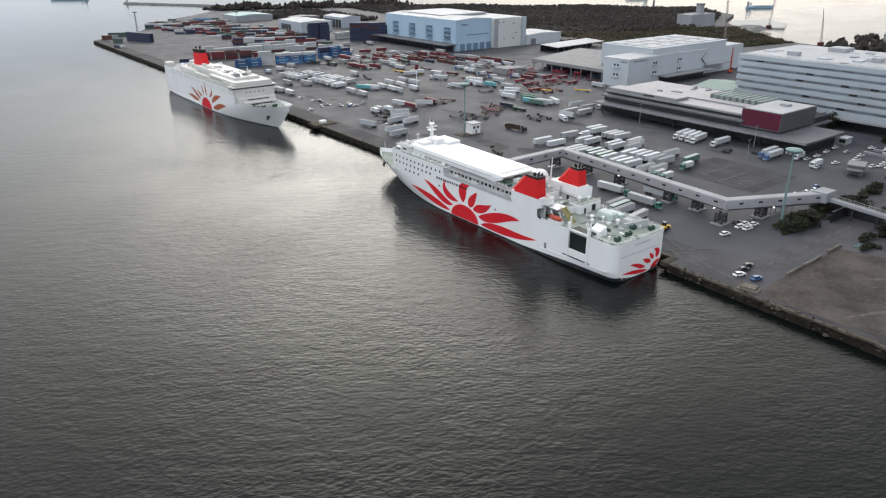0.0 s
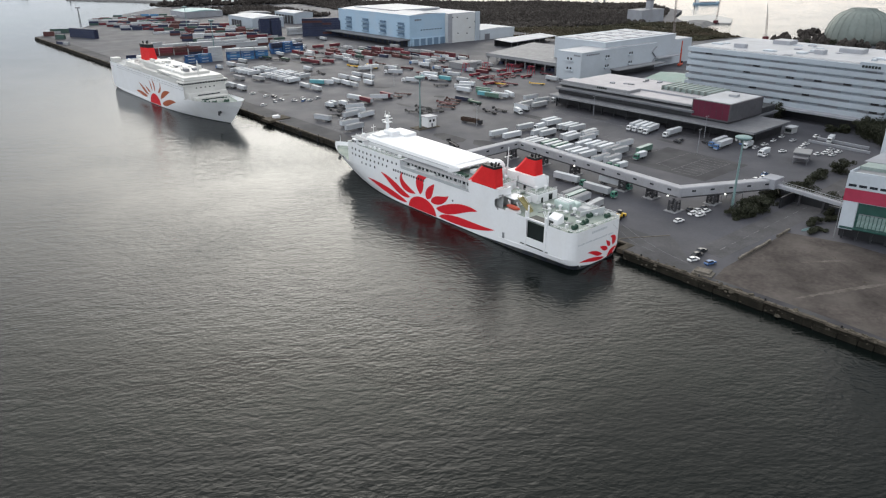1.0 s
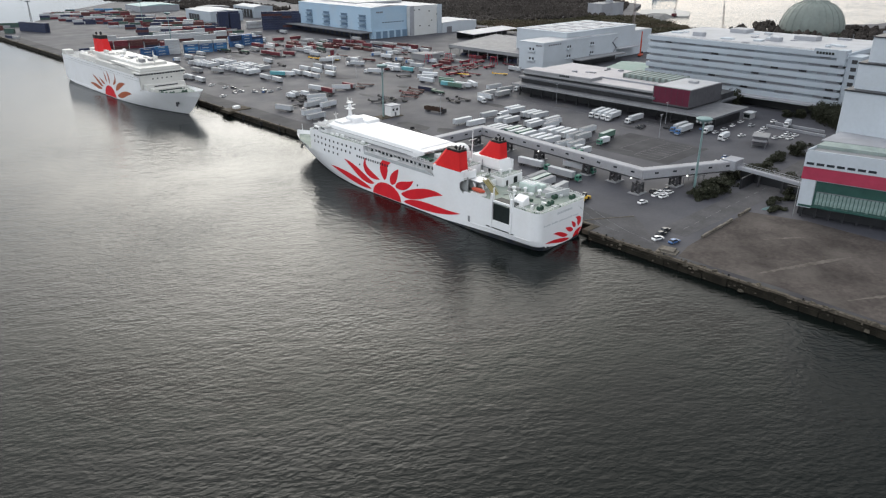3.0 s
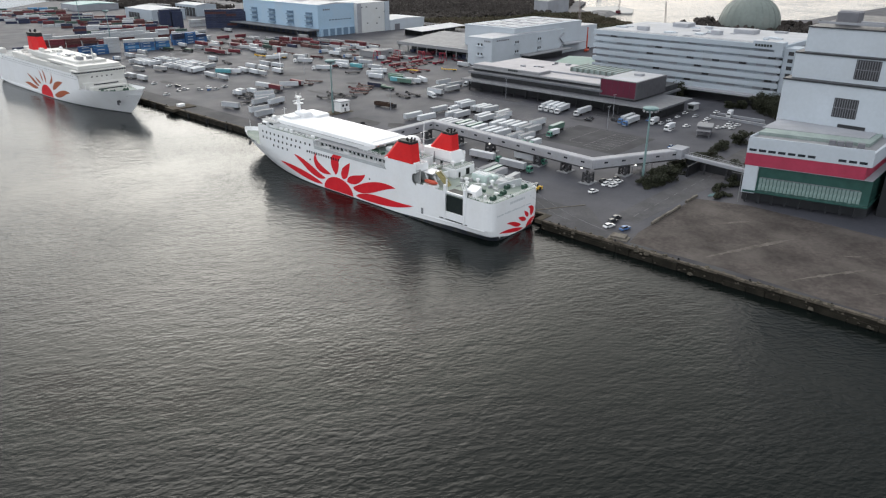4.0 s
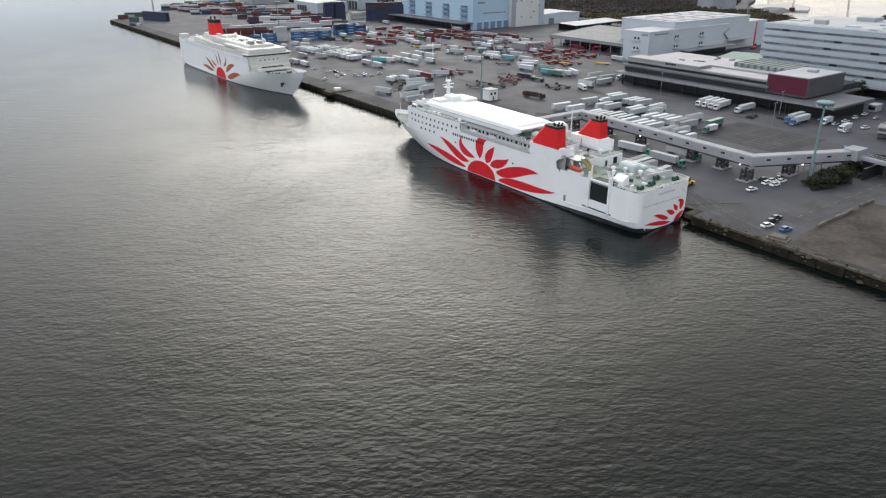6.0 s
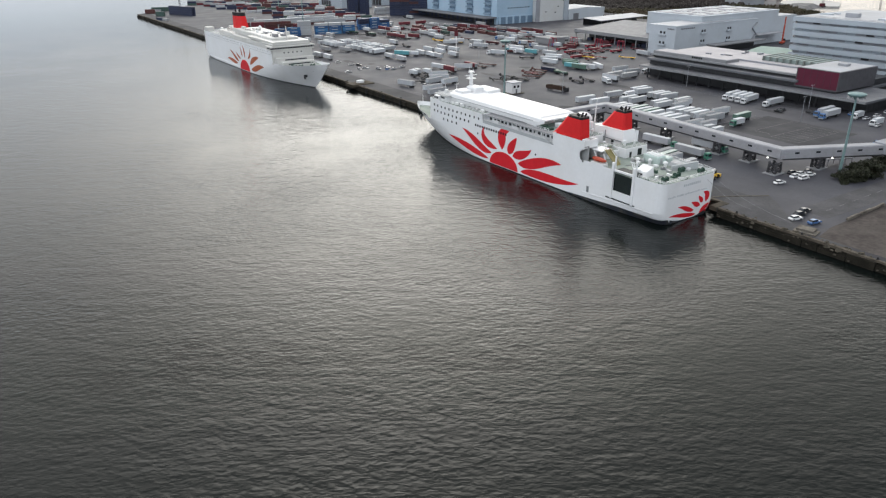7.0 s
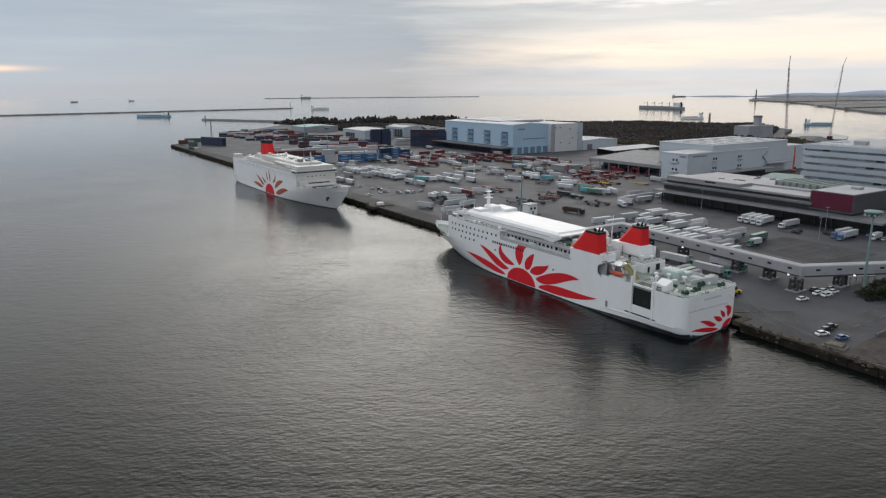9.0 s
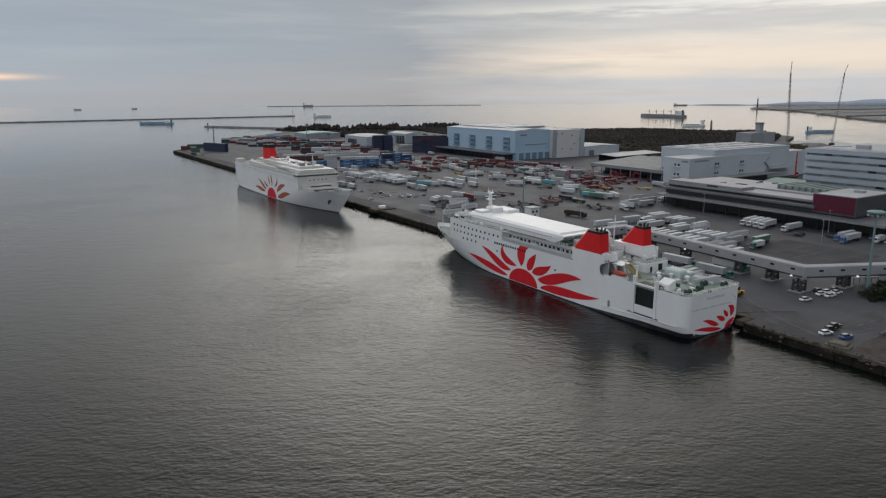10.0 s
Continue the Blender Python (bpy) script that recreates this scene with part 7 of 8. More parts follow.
fleet(trailer("teal box semi-trailer parked alone", M_trailer_teal, HIDE), [(86, 513, -57), (150, 391, -78), (172, 460, -82)], seed=12)
fleet(flatbed("dark empty flatbed trailer", M_chassis, HIDE),
      [(50, 427, -80), (43, 421, -75), (33, 408, -20), (115, 555, -93), (154, 444, -14), (78.6, 382.7, -63), (91, 389, -75), (92, 377, -74), (115.4, 351, -96), (124, 350.6, -88), (84, 379, -66), (66, 423, -30), (44, 306, -110), (128, 640, -84), (118, 662, -70), (136, 655, -86)], 3, 13)
fleet(flatbed("rusty brown flatbed trailer", M_boxes["brown"], HIDE), [(110, 435, -53), (103, 379.4, -55), (117.4, 390, -81), (100, 432, -70), (110, 386, -66), (124, 396, -78), (184, 564, -80)], 3, 14)
fleet(flatbed("flatbed trailer with a dark covered load", M_chassis, HIDE, load=M_machine), [(131, 388, -107), (124, 668, -72), (132, 646, -86), (127, 378, -90)], seed=15)
fleet(flatbed("red empty steel container chassis", M_boxes["red"], HIDE),
      [(210, 450.5, -28), (223, 445, -18), (191, 430, -75), (199, 413.6, -76), (273, 479, -94), (204, 444, 1), (206, 435, -2), (219, 434, -2), (198, 424, 10), (229, 439, -10), (188, 411, 5), (254, 426, -86), (240, 540, 4), (112, 392, -76)], 4, 16)
fleet(flatbed("yellow painted low machinery trailer", M_yellow, HIDE), [(156.6, 569, -79), (158, 556, -80), (164.7, 551, -86), (192, 419.6, -81), (214, 400, -66), (172, 560, -70)], 3, 17)
fleet(trailer("green-sided trailer near the lifting frames", M_trailer_green, HIDE), [(160.5, 404, -76), (156, 399, -74), (150, 384, -82)], seed=18)
dump = thing("tipper_trailer", "dark rust-brown open tipper trailer", "trailer", at=pose(86.8, 337.4, G0, 0, 0, -81))
tub = Geo()
for y0_, y1_, z0_, z1_ in ((-1.3, -1.15, 1.2, 3.1), (1.15, 1.3, 1.2, 3.1), (-1.3, 1.3, 1.1, 1.3)):
    tub.box(-7.5, 5.0, y0_, y1_, z0_, z1_)
part("tub", tub.box(-7.6, -7.4, -1.3, 1.3, 1.1, 3.0).box(4.9, 5.1, -1.3, 1.3, 1.1, 3.1), M_rusty, dump)
part("rib", Geo().box(-6.4, -6.2, -1.36, 1.36, 1.2, 3.1).box(-3.4, -3.2, -1.36, 1.36, 1.2, 3.1).box(-0.4, -0.2, -1.36, 1.36, 1.2, 3.1).box(2.6, 2.8, -1.36, 1.36, 1.2, 3.1), M_rusty, dump)
part("chassis", Geo().box(-7.5, 6.5, -0.5, 0.5, 0.8, 1.12), M_chassis, dump)
wheels(dump, (-6.2, -4.9, 4.2))
cab(dump, 5.6, M_chassis)

# containers: stacks by rank
r = random.Random(21)
LABEL = {"blue": "blue corrugated shipping container", "red": "dull red corrugated shipping container", "brown": "rust-brown corrugated shipping container",
         "grey": "grey corrugated shipping container", "white": "white corrugated shipping container", "green": "green corrugated shipping container",
         "navy": "dark navy corrugated shipping container", "yellow": "yellow corrugated shipping container", "sky": "pale blue corrugated shipping container"}
FIRST = {}


FAR_BOXES, FAR_MATS = Geo(), list(M_boxes)


def put(color, x, y, a, level=0):
    m = pose(x, y, G0 + 2.6 * level, 0, 0, a)
    if y > 815:     # the distant blocks are one mass of boxes
        box = ribbed(-6.05, 6.05, 0.0, 2.58, 1.18, 6, 0.05)
        FAR_BOXES.add([m @ Vector(q) for q in box.v], box.f, FAR_MATS.index(color))
        return None
    if color in FIRST:
        return copy_thing(FIRST[color], m)
    FIRST[color] = container(color, m, LABEL[color])
    return FIRST[color]


def block(x0, y0, x1, y1, deep, levels, colors, fill=1.0, top=None, jitter=0.4):
    """Containers end to end from one point to another, some rows deep; levels is a choice of heights, top the colour of the highest."""
    d = Vector((x1 - x0, y1 - y0))
    n, turn = max(1, round(d.length / 12.5)), math.degrees(math.atan2(d.y, d.x))
    back = Vector((-d.y, d.x)).normalized() * 2.75
    for k in range(n):
        for j in range(deep):
            if r.random() > fill:
                continue
            q = Vector((x0, y0)) + d * ((k + 0.5) / n) + back * j + Vector((r.uniform(-jitter, jitter), r.uniform(-jitter, jitter)))
            high = r.choice(levels)
            for level in range(high):
                put(top if top and level == high - 1 else r.choice(colors), q.x, q.y, turn + r.uniform(-1, 1) * jitter * 2, level)


MIXED = ("red", "grey", "navy", "brown", "green", "white", "navy", "grey", "red", "brown", "white")
DARK = ("red", "navy", "brown", "red", "navy", "green", "grey")
block(90, 683, 128, 672, 2, (4,), ("blue", "blue", "blue", "sky"), top="white")
block(143, 694, 181, 698, 2, (4, 4, 3), ("blue", "blue", "navy", "blue"))
block(74, 687, 87, 683, 2, (5,), ("white",))
block(50, 685, 76, 683, 2, (3, 2), ("blue", "red", "sky", "navy"))
block(16, 742, 44, 738, 1, (2,), ("navy", "navy", "blue"))
block(40, 760, 104, 736, 2, (2, 3), ("red", "brown", "navy", "red"))
block(92, 774, 176, 764, 2, (2, 3, 3), ("red", "white", "brown"), top="white")
block(60, 802, 134, 792, 2, (2, 2, 3), ("grey", "brown", "white"), top="white")
block(140, 790, 205, 778, 1, (1, 2, 2), MIXED, 0.8)
block(118, 860, 202, 814, 3, (1, 2, 3), MIXED, 0.85)
block(120, 832, 196, 802, 2, (1, 2, 2), DARK, 0.85)
block(150, 902, 216, 868, 3, (2, 2, 3), MIXED, 0.85)
block(130, 882, 190, 850, 2, (1, 2), DARK, 0.8)
block(160, 944, 208, 908, 3, (2, 3), MIXED, 0.9)
block(138, 986, 228, 940, 3, (1, 2, 3), DARK, 0.85)
block(150, 1010, 232, 970, 2, (1, 2, 2), MIXED, 0.8)
block(110, 1042, 202, 1010, 3, (1, 2, 3), MIXED, 0.85)
block(120, 1070, 214, 1036, 2, (1, 2), DARK, 0.8)
block(92, 1124, 196, 1080, 3, (1, 2, 3), MIXED, 0.9)
block(104, 1146, 206, 1104, 2, (1, 2), ("white", "red", "grey", "brown"), 0.85)
block(120, 1172, 214, 1134, 3, (1, 2, 2), MIXED, 0.85)
block(150, 1206, 232, 1166, 3, (1, 2), ("white", "sky", "grey", "green"), 0.8)
for q in range(26):
    y = 846 + q * 13.5 + r.uniform(-4, 4)
    x = 116 + r.uniform(0, 26) - (16 if y > 1010 else 0)
    block(x, y, x + r.uniform(60, 96), y - r.uniform(24, 38), 1, (1, 1, 2, 2), (MIXED, DARK)[q % 2], 0.8, None, 1.2)
block(206, 840, 232, 834, 3, (7, 8), ("navy", "navy", "navy", "navy"))
block(246, 808, 286, 784, 3, (7, 8), ("navy", "navy", "navy", "navy", "navy", "brown"))
block(243, 836, 262, 834, 2, (3,), ("white", "white", "grey"))
block(200, 880, 226, 866, 1, (2, 3), MIXED)
block(34, 992, 50, 950, 2, (4,), ("navy",), jitter=0.15)
block(12, 978, 22, 966, 1, (1, 2), ("grey", "brown", "green"))
block(10, 1020, 22, 1014, 1, (2,), ("brown", "grey"))
block(26, 1048, 44, 1040, 1, (1, 2), ("green", "grey"))
block(4, 930, 10, 912, 1, (1,), ("navy", "grey"))
# single boxes and trailers packed before the blue warehouse
for x0, y0 in ((196, 690), (205, 688), (214, 676), (223, 668), (232, 664), (241, 660), (250, 656), (259, 640), (268, 632), (186, 652), (178, 672)):
    y = y0
    while y > y0 - (96 if x0 > 190 else 44):
        if r.random() < 0.72:
            q = r.random()
            for level in range(2 if q < 0.22 else 1):
                put(r.choice(("red", "brown", "navy", "grey", "red", "green", "white")), x0 + r.uniform(-1.6, 1.6), y, -84 + r.uniform(-5, 5), level)
        y -= r.uniform(13.4, 16.5)
for x, y, c in ((222, 470, "red"), (236, 468, "grey"), (262, 560, "grey"), (130, 393, "navy"), (265, 473, "red"), (248, 520, "red"), (258, 538, "navy"), (244, 556, "grey"), (272, 548, "brown"), (232, 548, "grey")):
    put(c, x, y, -86 + r.choice((0, 4, -4)))
far_boxes = part("container_blocks", FAR_BOXES, [M_boxes[c] for c in FAR_MATS])
tagged(far_boxes, "distant blocks of mixed red, blue, white and grey containers", "containers", kind="stuff")
fleet(trailer("white trailer by the freight shed", M_trailer, HIDE), [(206, 528, -82), (172, 532, -80), (190, 470, -78), (178, 446, -82)], flip=0.5, seed=23)

loose = []
rl = random.Random(41)
for x0, x1, y0, y1, n in ((150, 258, 476, 556, 26), (120, 190, 575, 684, 24), (170, 250, 735, 775, 10), (250, 266, 560, 620, 5), (60, 110, 620, 668, 10), (110, 200, 700, 745, 12)):
    for _ in range(n):
        loose.append((rl.uniform(x0, x1), rl.uniform(y0, y1), -86 + rl.choice((0, 0, 4, -6, 12, 60))))
keep = []
for q in loose:
    if all(math.hypot(q[0] - o[0], q[1] - o[1]) > 9 for o in keep):
        keep.append(q)
rl.shuffle(keep)
share = len(keep) // 5
fleet(trailer("white trailer standing loose in the freight yard", M_trailer, HIDE), keep[:share], 3, 51)
fleet(trailer("grey covered trailer standing loose in the yard", M_trailer_grey, HIDE), keep[share:2 * share], 3, 52)
fleet(flatbed("maroon container chassis standing loose in the yard", M_boxes["red"], HIDE, load=M_boxes["brown"]), keep[2 * share:3 * share], 3, 53)
fleet(flatbed("dark bare chassis standing loose in the yard", M_chassis, HIDE), keep[3 * share:4 * share], 3, 54)
fleet(truck("small white truck with a blue cab in the yard", M_trailer, M_cab_blue, HIDE), keep[4 * share:], 3, 55)

# cars
fleet(car("white", HIDE), [(45, 163, -4), (45.5, 160, -4), (49.4, 163.4, -4), (51.5, 161, -4), (33.5, 162, -8), (4.6, 138.2, -12), (100, 170, 2), (107, 168.6, 0), (113, 168, 0), (170, 196, -4), (182, 197, 2), (194, 198, 2),
                           (30, 511, 22), (33, 496, 30), (48, 470, -80), (16.5, 468, 12), (163.8, 183.3, -14), (179, 180, -14), (188, 182, -6), (176.4, 167.2, -12), (176, 163.4, -12), (184.5, 163.9, -10), (181, 167.4, -12), (172, 169, -12), (208.8, 185.5, -10), (149.4, 185.6, 5)], 3, 31)
fleet(car("black", HIDE), [(54.5, 163.6, 4), (48.2, 166, -4), (9.4, 139.6, -10), (13.4, 140.4, -8), (140, 230, 88), (144, 231, 92), (36, 490, -75), (150, 219, 80)], 3, 32)
fleet(car("silver", HIDE), [(32, 396, 20), (35, 391, 14), (36, 399, 30), (34, 476, -64), (40, 468, -79), (48, 461, 10), (57, 465, 18), (160, 196, 0), (190, 190, -6), (28, 474, -97), (186, 168.4, -12), (168, 175, -10)], 3, 33)
fleet(car("blue", HIDE), [(6.2, 133.0, -10), (44, 463, 40), (163, 205, 0), (118, 170, 0)], 3, 34)
wreck = thing("dinghy", "overturned teal dinghy on the bare lot", "boat", at=pose(62, 126, G0, 0, 0, -18))
part("hull", Geo().rings([[(-2.4, -0.05, 0), (-2.4, 0.05, 0), (-2.4, 0, 0.3)], [(-1.2, -0.8, 0), (-1.2, 0.8, 0), (-1.2, 0, 0.75)], [(1.6, -0.85, 0), (1.6, 0.85, 0), (1.6, 0, 0.8)], [(2.4, -0.7, 0), (2.4, 0.7, 0), (2.4, 0, 0.6)]]), M_teal, wreck)

loader = thing("wheel_loader", "yellow wheel loader on the quay", "loader", at=pose(19.5, 179.5, G0, 0, 0, 15))
part("body", Geo().soft(-2.6, 0.6, -1.1, 1.1, 0.9, 2.1, 0.15), M_yellow, loader)
part("cab", Geo().soft(-0.9, 0.6, -0.8, 0.8, 2.1, 3.4, 0.12), M_glass, loader)
part("arm", Geo().bar((0.6, -0.6, 1.6), (3.0, -0.6, 0.7), 0.25, 0.4).bar((0.6, 0.6, 1.6), (3.0, 0.6, 0.7), 0.25, 0.4), M_yellow, loader)
part("bucket", Geo().prism([(3.0, -1.3), (4.0, -1.3), (4.0, 1.3), (3.0, 1.3)], 0.15, 1.1), M_yellow, loader)
for x in (-1.7, 1.4):
    for s in (-1, 1):
        part("wheel", Geo().tube((x, s * 0.85, 0.75), (x, s * 1.35, 0.75), 0.75, 0.75, 12), M_tyre, loader)


def straddle(at):
    t = thing("gantry_frame", "red steel container lifting frame", "gantry", "red lifting frames", at)
    g = Geo()
    for y in (-2.2, 2.2):
        g.bar((-3.2, y, 0), (-1.2, y, 7.0), 0.3).bar((3.2, y, 0), (1.2, y, 7.0), 0.3).bar((-2.4, y, 3.4), (2.4, y, 3.4), 0.35)
    g.bar((-1.4, -2.2, 7.0), (1.4, -2.2, 7.0), 0.35).bar((-1.4, 2.2, 7.0), (1.4, 2.2, 7.0), 0.35).bar((0, -2.6, 7.0), (0, 2.6, 7.0), 0.4)
    part("frame", g, M_gantry, t)
    part("hoist", Geo().soft(-0.8, 0.8, -0.9, 0.9, 6.2, 7.0, 0.1), M_boxes["red"], t)
    return t


s1 = straddle(pose(216, 484, G0))
for x, y in ((240, 455), (232, 476), (246, 436)):
    copy_thing(s1, pose(x, y, G0, 0, 0, 20))
fleet(flatbed("red steel frame trailer with stacked frames", M_gantry, HIDE, load=M_boxes["red"]), [(200, 446, 4), (226, 446, 0), (206, 462, 6), (238, 462, 6), (232, 428, 4), (246, 452, 8), (186, 424, 4)], 4, 61)


# ---- lamp masts, kiosk, fences ----
def flood_mast(at, h, mat):
    t = thing("flood_mast", "tall teal floodlight mast with a bowl-shaped head", "lamp mast", "floodlight masts", at)
    part("shaft", Geo().tube((0, 0, 0), (0, 0, h), 0.55, 0.3, 10), mat, t)
    head = part("head", Geo().rings([[(rr * math.cos(a * math.pi / 8), rr * math.sin(a * math.pi / 8), h + z) for a in range(16)] for rr, z in ((0.8, -1.4), (3.0, 0.1), (3.2, 0.6), (2.6, 0.9), (0.5, 1.1))]), mat, t)
    for a in range(10):
        c, s = math.cos(a * math.pi / 5), math.sin(a * math.pi / 5)
        part("floodlight", Geo().box(c * 2.7 - 0.3, c * 2.7 + 0.3, s * 2.7 - 0.3, s * 2.7 + 0.3, h - 0.9, h - 0.3), M_trailer_grey, head)
    part("base", Geo().tube((0, 0, -0.1), (0, 0, 0.8), 1.3, 1.1, 10), M_quay, t)
    return t


mast1 = flood_mast(pose(61.5, 155.5, G0), 29.5, M_teal)
copy_thing(mast1, pose(54.5, 347, G0))
copy_thing(mast1, pose(165, 960, G0))
copy_thing(mast1, pose(112, 760, G0))


def street_lamp(at):
    t = thing("street_lamp", "slim grey lamp pole with twin arms", "street lamp", "yard lamps", at)
    part("pole", Geo().tube((0, 0, 0), (0, 0, 12), 0.16, 0.09, 8), M_concrete, t)
    part("arms", Geo().bar((-0.9, 0, 12.1), (0.9, 0, 12.1), 0.1), M_concrete, t)
    for x in (-1.1, 1.1):
        part("lamp_head", Geo().soft(x - 0.35, x + 0.35, -0.18, 0.18, 12.0, 12.2, 0.06), M_trailer_grey, t)
    return t


l1 = street_lamp(pose(160.5, 226, G0))
for x, y in ((160, 303), (130, 212), (72, 562), (241, 628), (86, 640), (215, 560), (128, 470), (60, 760), (43, 969), (170, 585), (84, 330)):
    copy_thing(l1, pose(x, y, G0))
tall = thing("harbour_mast", "tall dark lattice mast at the quay corner", "mast", at=pose(66, 1065, G0))
g = Geo()
for s in ((-1, -1), (1, -1), (1, 1), (-1, 1)):
    g.bar((s[0] * 0.9, s[1] * 0.9, 0), (s[0] * 0.35, s[1] * 0.35, 27), 0.22)
for k in range(9):
    g.bar((-0.9 + k * 0.06, -0.9, k * 3), (0.9 - k * 0.06, -0.9, k * 3 + 3), 0.14).bar((0.9 - k * 0.06, 0.9, k * 3), (-0.9 + k * 0.06, 0.9, k * 3 + 3), 0.14)
part("lattice", g, M_darksteel, tall)
part("head", Geo().soft(-2.6, 2.6, -2.6, 2.6, 27, 28.4, 0.3), M_grey_panel, tall)

kiosk = thing("gate_hut", "small white yard hut on a kerbed island", "hut", at=pose(62, 348, G0))
part("island", Geo().soft(-11, 5, -4.5, 4.5, -0.1, 0.35, 0.2), M_quay, kiosk)
part("wall_shell", Geo().soft(-3.2, 3.2, -3, 3, 0.35, 6.2, 0.1), M_house, kiosk)
part("roof", Geo().soft(-3.7, 3.7, -3.5, 3.5, 6.2, 6.6, 0.1), M_roof, kiosk)
part("door", Geo().box(-0.6, 0.6, -3.06, -2.98, 0.4, 2.6), M_grey_panel, kiosk)
for x in (-1.5, 1.2):
    part("window", Geo().box(x - 0.7, x + 0.7, -3.05, -2.98, 3.4, 4.8), M_glass, kiosk)
sign = thing("gate_sign", "white and red gate sign on a post", "sign", at=pose(128, 500, G0))
part("post", Geo().tube((0, 0, 0), (0, 0, 15), 0.3, 0.25, 8), M_house, sign)
part("board", Geo().soft(-1.6, 1.6, -0.3, 0.3, 13, 17, 0.1), M_boxes["red"], sign)

fence = thing("low_wall", "low weathered concrete wall broken in the middle", "wall")
for x0, x1, y in ((17.0, 41.0, 128.6), (46.5, 57.0, 129.6)):
    rngw = random.Random(int(x0))
    x = x0
    while x < x1:
        part("block", Geo().soft(x, min(x + 2.1, x1), y - 0.35 + 0.03 * (x - x0), y + 0.35 + 0.03 * (x - x0), G0 - 0.1, G0 + rngw.uniform(0.7, 1.05), 0.08), M_kerb, fence)
        x += 2.15
barrier = thing("quay_steps", "low broken concrete steps by the old quay", "steps", at=pose(-2.6, 130.5, G0, 0, 0, 12))
part("step", Geo().soft(-2, 2.2, -3.4, 3.2, -0.2, 0.5, 0.1).soft(-1.2, 2.2, -2.4, 2.6, 0.4, 1.2, 0.1), M_kerb, barrier)
pavilion = thing("gate_building", "small grey gate building with dark windows", "building", at=pose(156, 170, G0, 0, 0, 18))
part("wall_shell", Geo().soft(-4.5, 4.5, -3.2, 3.2, 0, 4.4, 0.15), M_grey_panel, pavilion)
part("roof", Geo().soft(-5.2, 5.2, -3.9, 3.9, 4.4, 4.8, 0.1), M_roofgrey, pavilion)
for x in (-2.8, 0, 2.8):
    part("window", Geo().box(x - 1.0, x + 1.0, -3.28, -3.15, 1.6, 3.2), M_glass, pavilion)
for y in (-2, 1.5):
    part("window", Geo().box(-4.58, -4.45, y - 1.1, y + 1.1, 1.6, 3.2), M_glass, pavilion)
part("porch", Geo().soft(-9.0, -4.4, -3.4, 3.4, 2.8, 3.2, 0.1), M_grey_panel, pavilion)
for y in (-3, 3):
    part("porch_post", Geo().box(-8.8, -8.4, y - 0.2, y + 0.2, 0, 2.8), M_grey_panel, pavilion)
shelter = thing("bus_shelter", "pale flat roof of a small open shelter", "shelter", at=pose(73, 163, G0, 0, 0, -26))
part("roof", Geo().soft(-5.5, 5.5, -2.0, 2.0, 2.9, 3.2, 0.1), M_roof, shelter)
for x in (-5, 0, 5):
    for y in (-1.7, 1.7):
        part("post", Geo().box(x - 0.1, x + 0.1, y - 0.1, y + 0.1, 0, 2.9), M_grey_panel, shelter)
bus = thing("bus_shelter", "white box kiosk with a dark counter", "kiosk", at=pose(209, 200, G0))
part("box", Geo().soft(-3.5, 3.5, -2, 2, 0, 3.4, 0.15), M_trailer_grey, bus)
part("roof", Geo().soft(-3.8, 3.8, -2.3, 2.3, 3.4, 3.7, 0.1), M_trailer, bus)
part("counter", Geo().box(-3.55, -3.45, -1.7, 1.7, 0.9, 2.7), M_dark, bus)
walls = thing("approach_ramp", "pale concrete ramp walls beside the terminal road", "ramp")
for (xa, ya), (xb, yb) in (((195.6, 184), (193.4, 152)), ((204.6, 183), (203, 156))):
    part("wall", Geo().bar((xa, ya, 3.5), (xb, yb, 3.6), 0.5, 1.2), M_concrete, walls)
    part("coping", Geo().bar((xa, ya, 4.2), (xb, yb, 4.3), 0.9, 0.2), M_roof, walls)


# ---- trees and scrub ----
def leaf_cloud(geo, r, centre, radii, count, size, flat=0.6):
    """Many small leaf quads in an uneven cloud."""
    lumps = [(Vector((r.gauss(0, 0.45), r.gauss(0, 0.45), r.gauss(0, 0.35))), r.uniform(0.35, 0.6)) for _ in range(9)]
    for _ in range(count):
        c, k = r.choice(lumps)
        d = Vector((r.gauss(0, 1), r.gauss(0, 1), r.gauss(0, 1))).normalized() * k * r.uniform(0.6, 1.0)
        q = Vector(centre) + Vector(((c.x + d.x) * radii[0], (c.y + d.y) * radii[1], (c.z + d.z) * radii[2]))
        u = Vector((r.gauss(0, 1), r.gauss(0, 1), r.gauss(0, flat))).normalized() * size * r.uniform(0.6, 1.3)
        w = u.cross(Vector((r.gauss(0, 1), r.gauss(0, 1), r.gauss(0, 1)))).normalized() * size * r.uniform(0.4, 0.8)
        geo.add([q - u, q + w, q + u, q - w], [(0, 1, 2, 3)])
    return geo


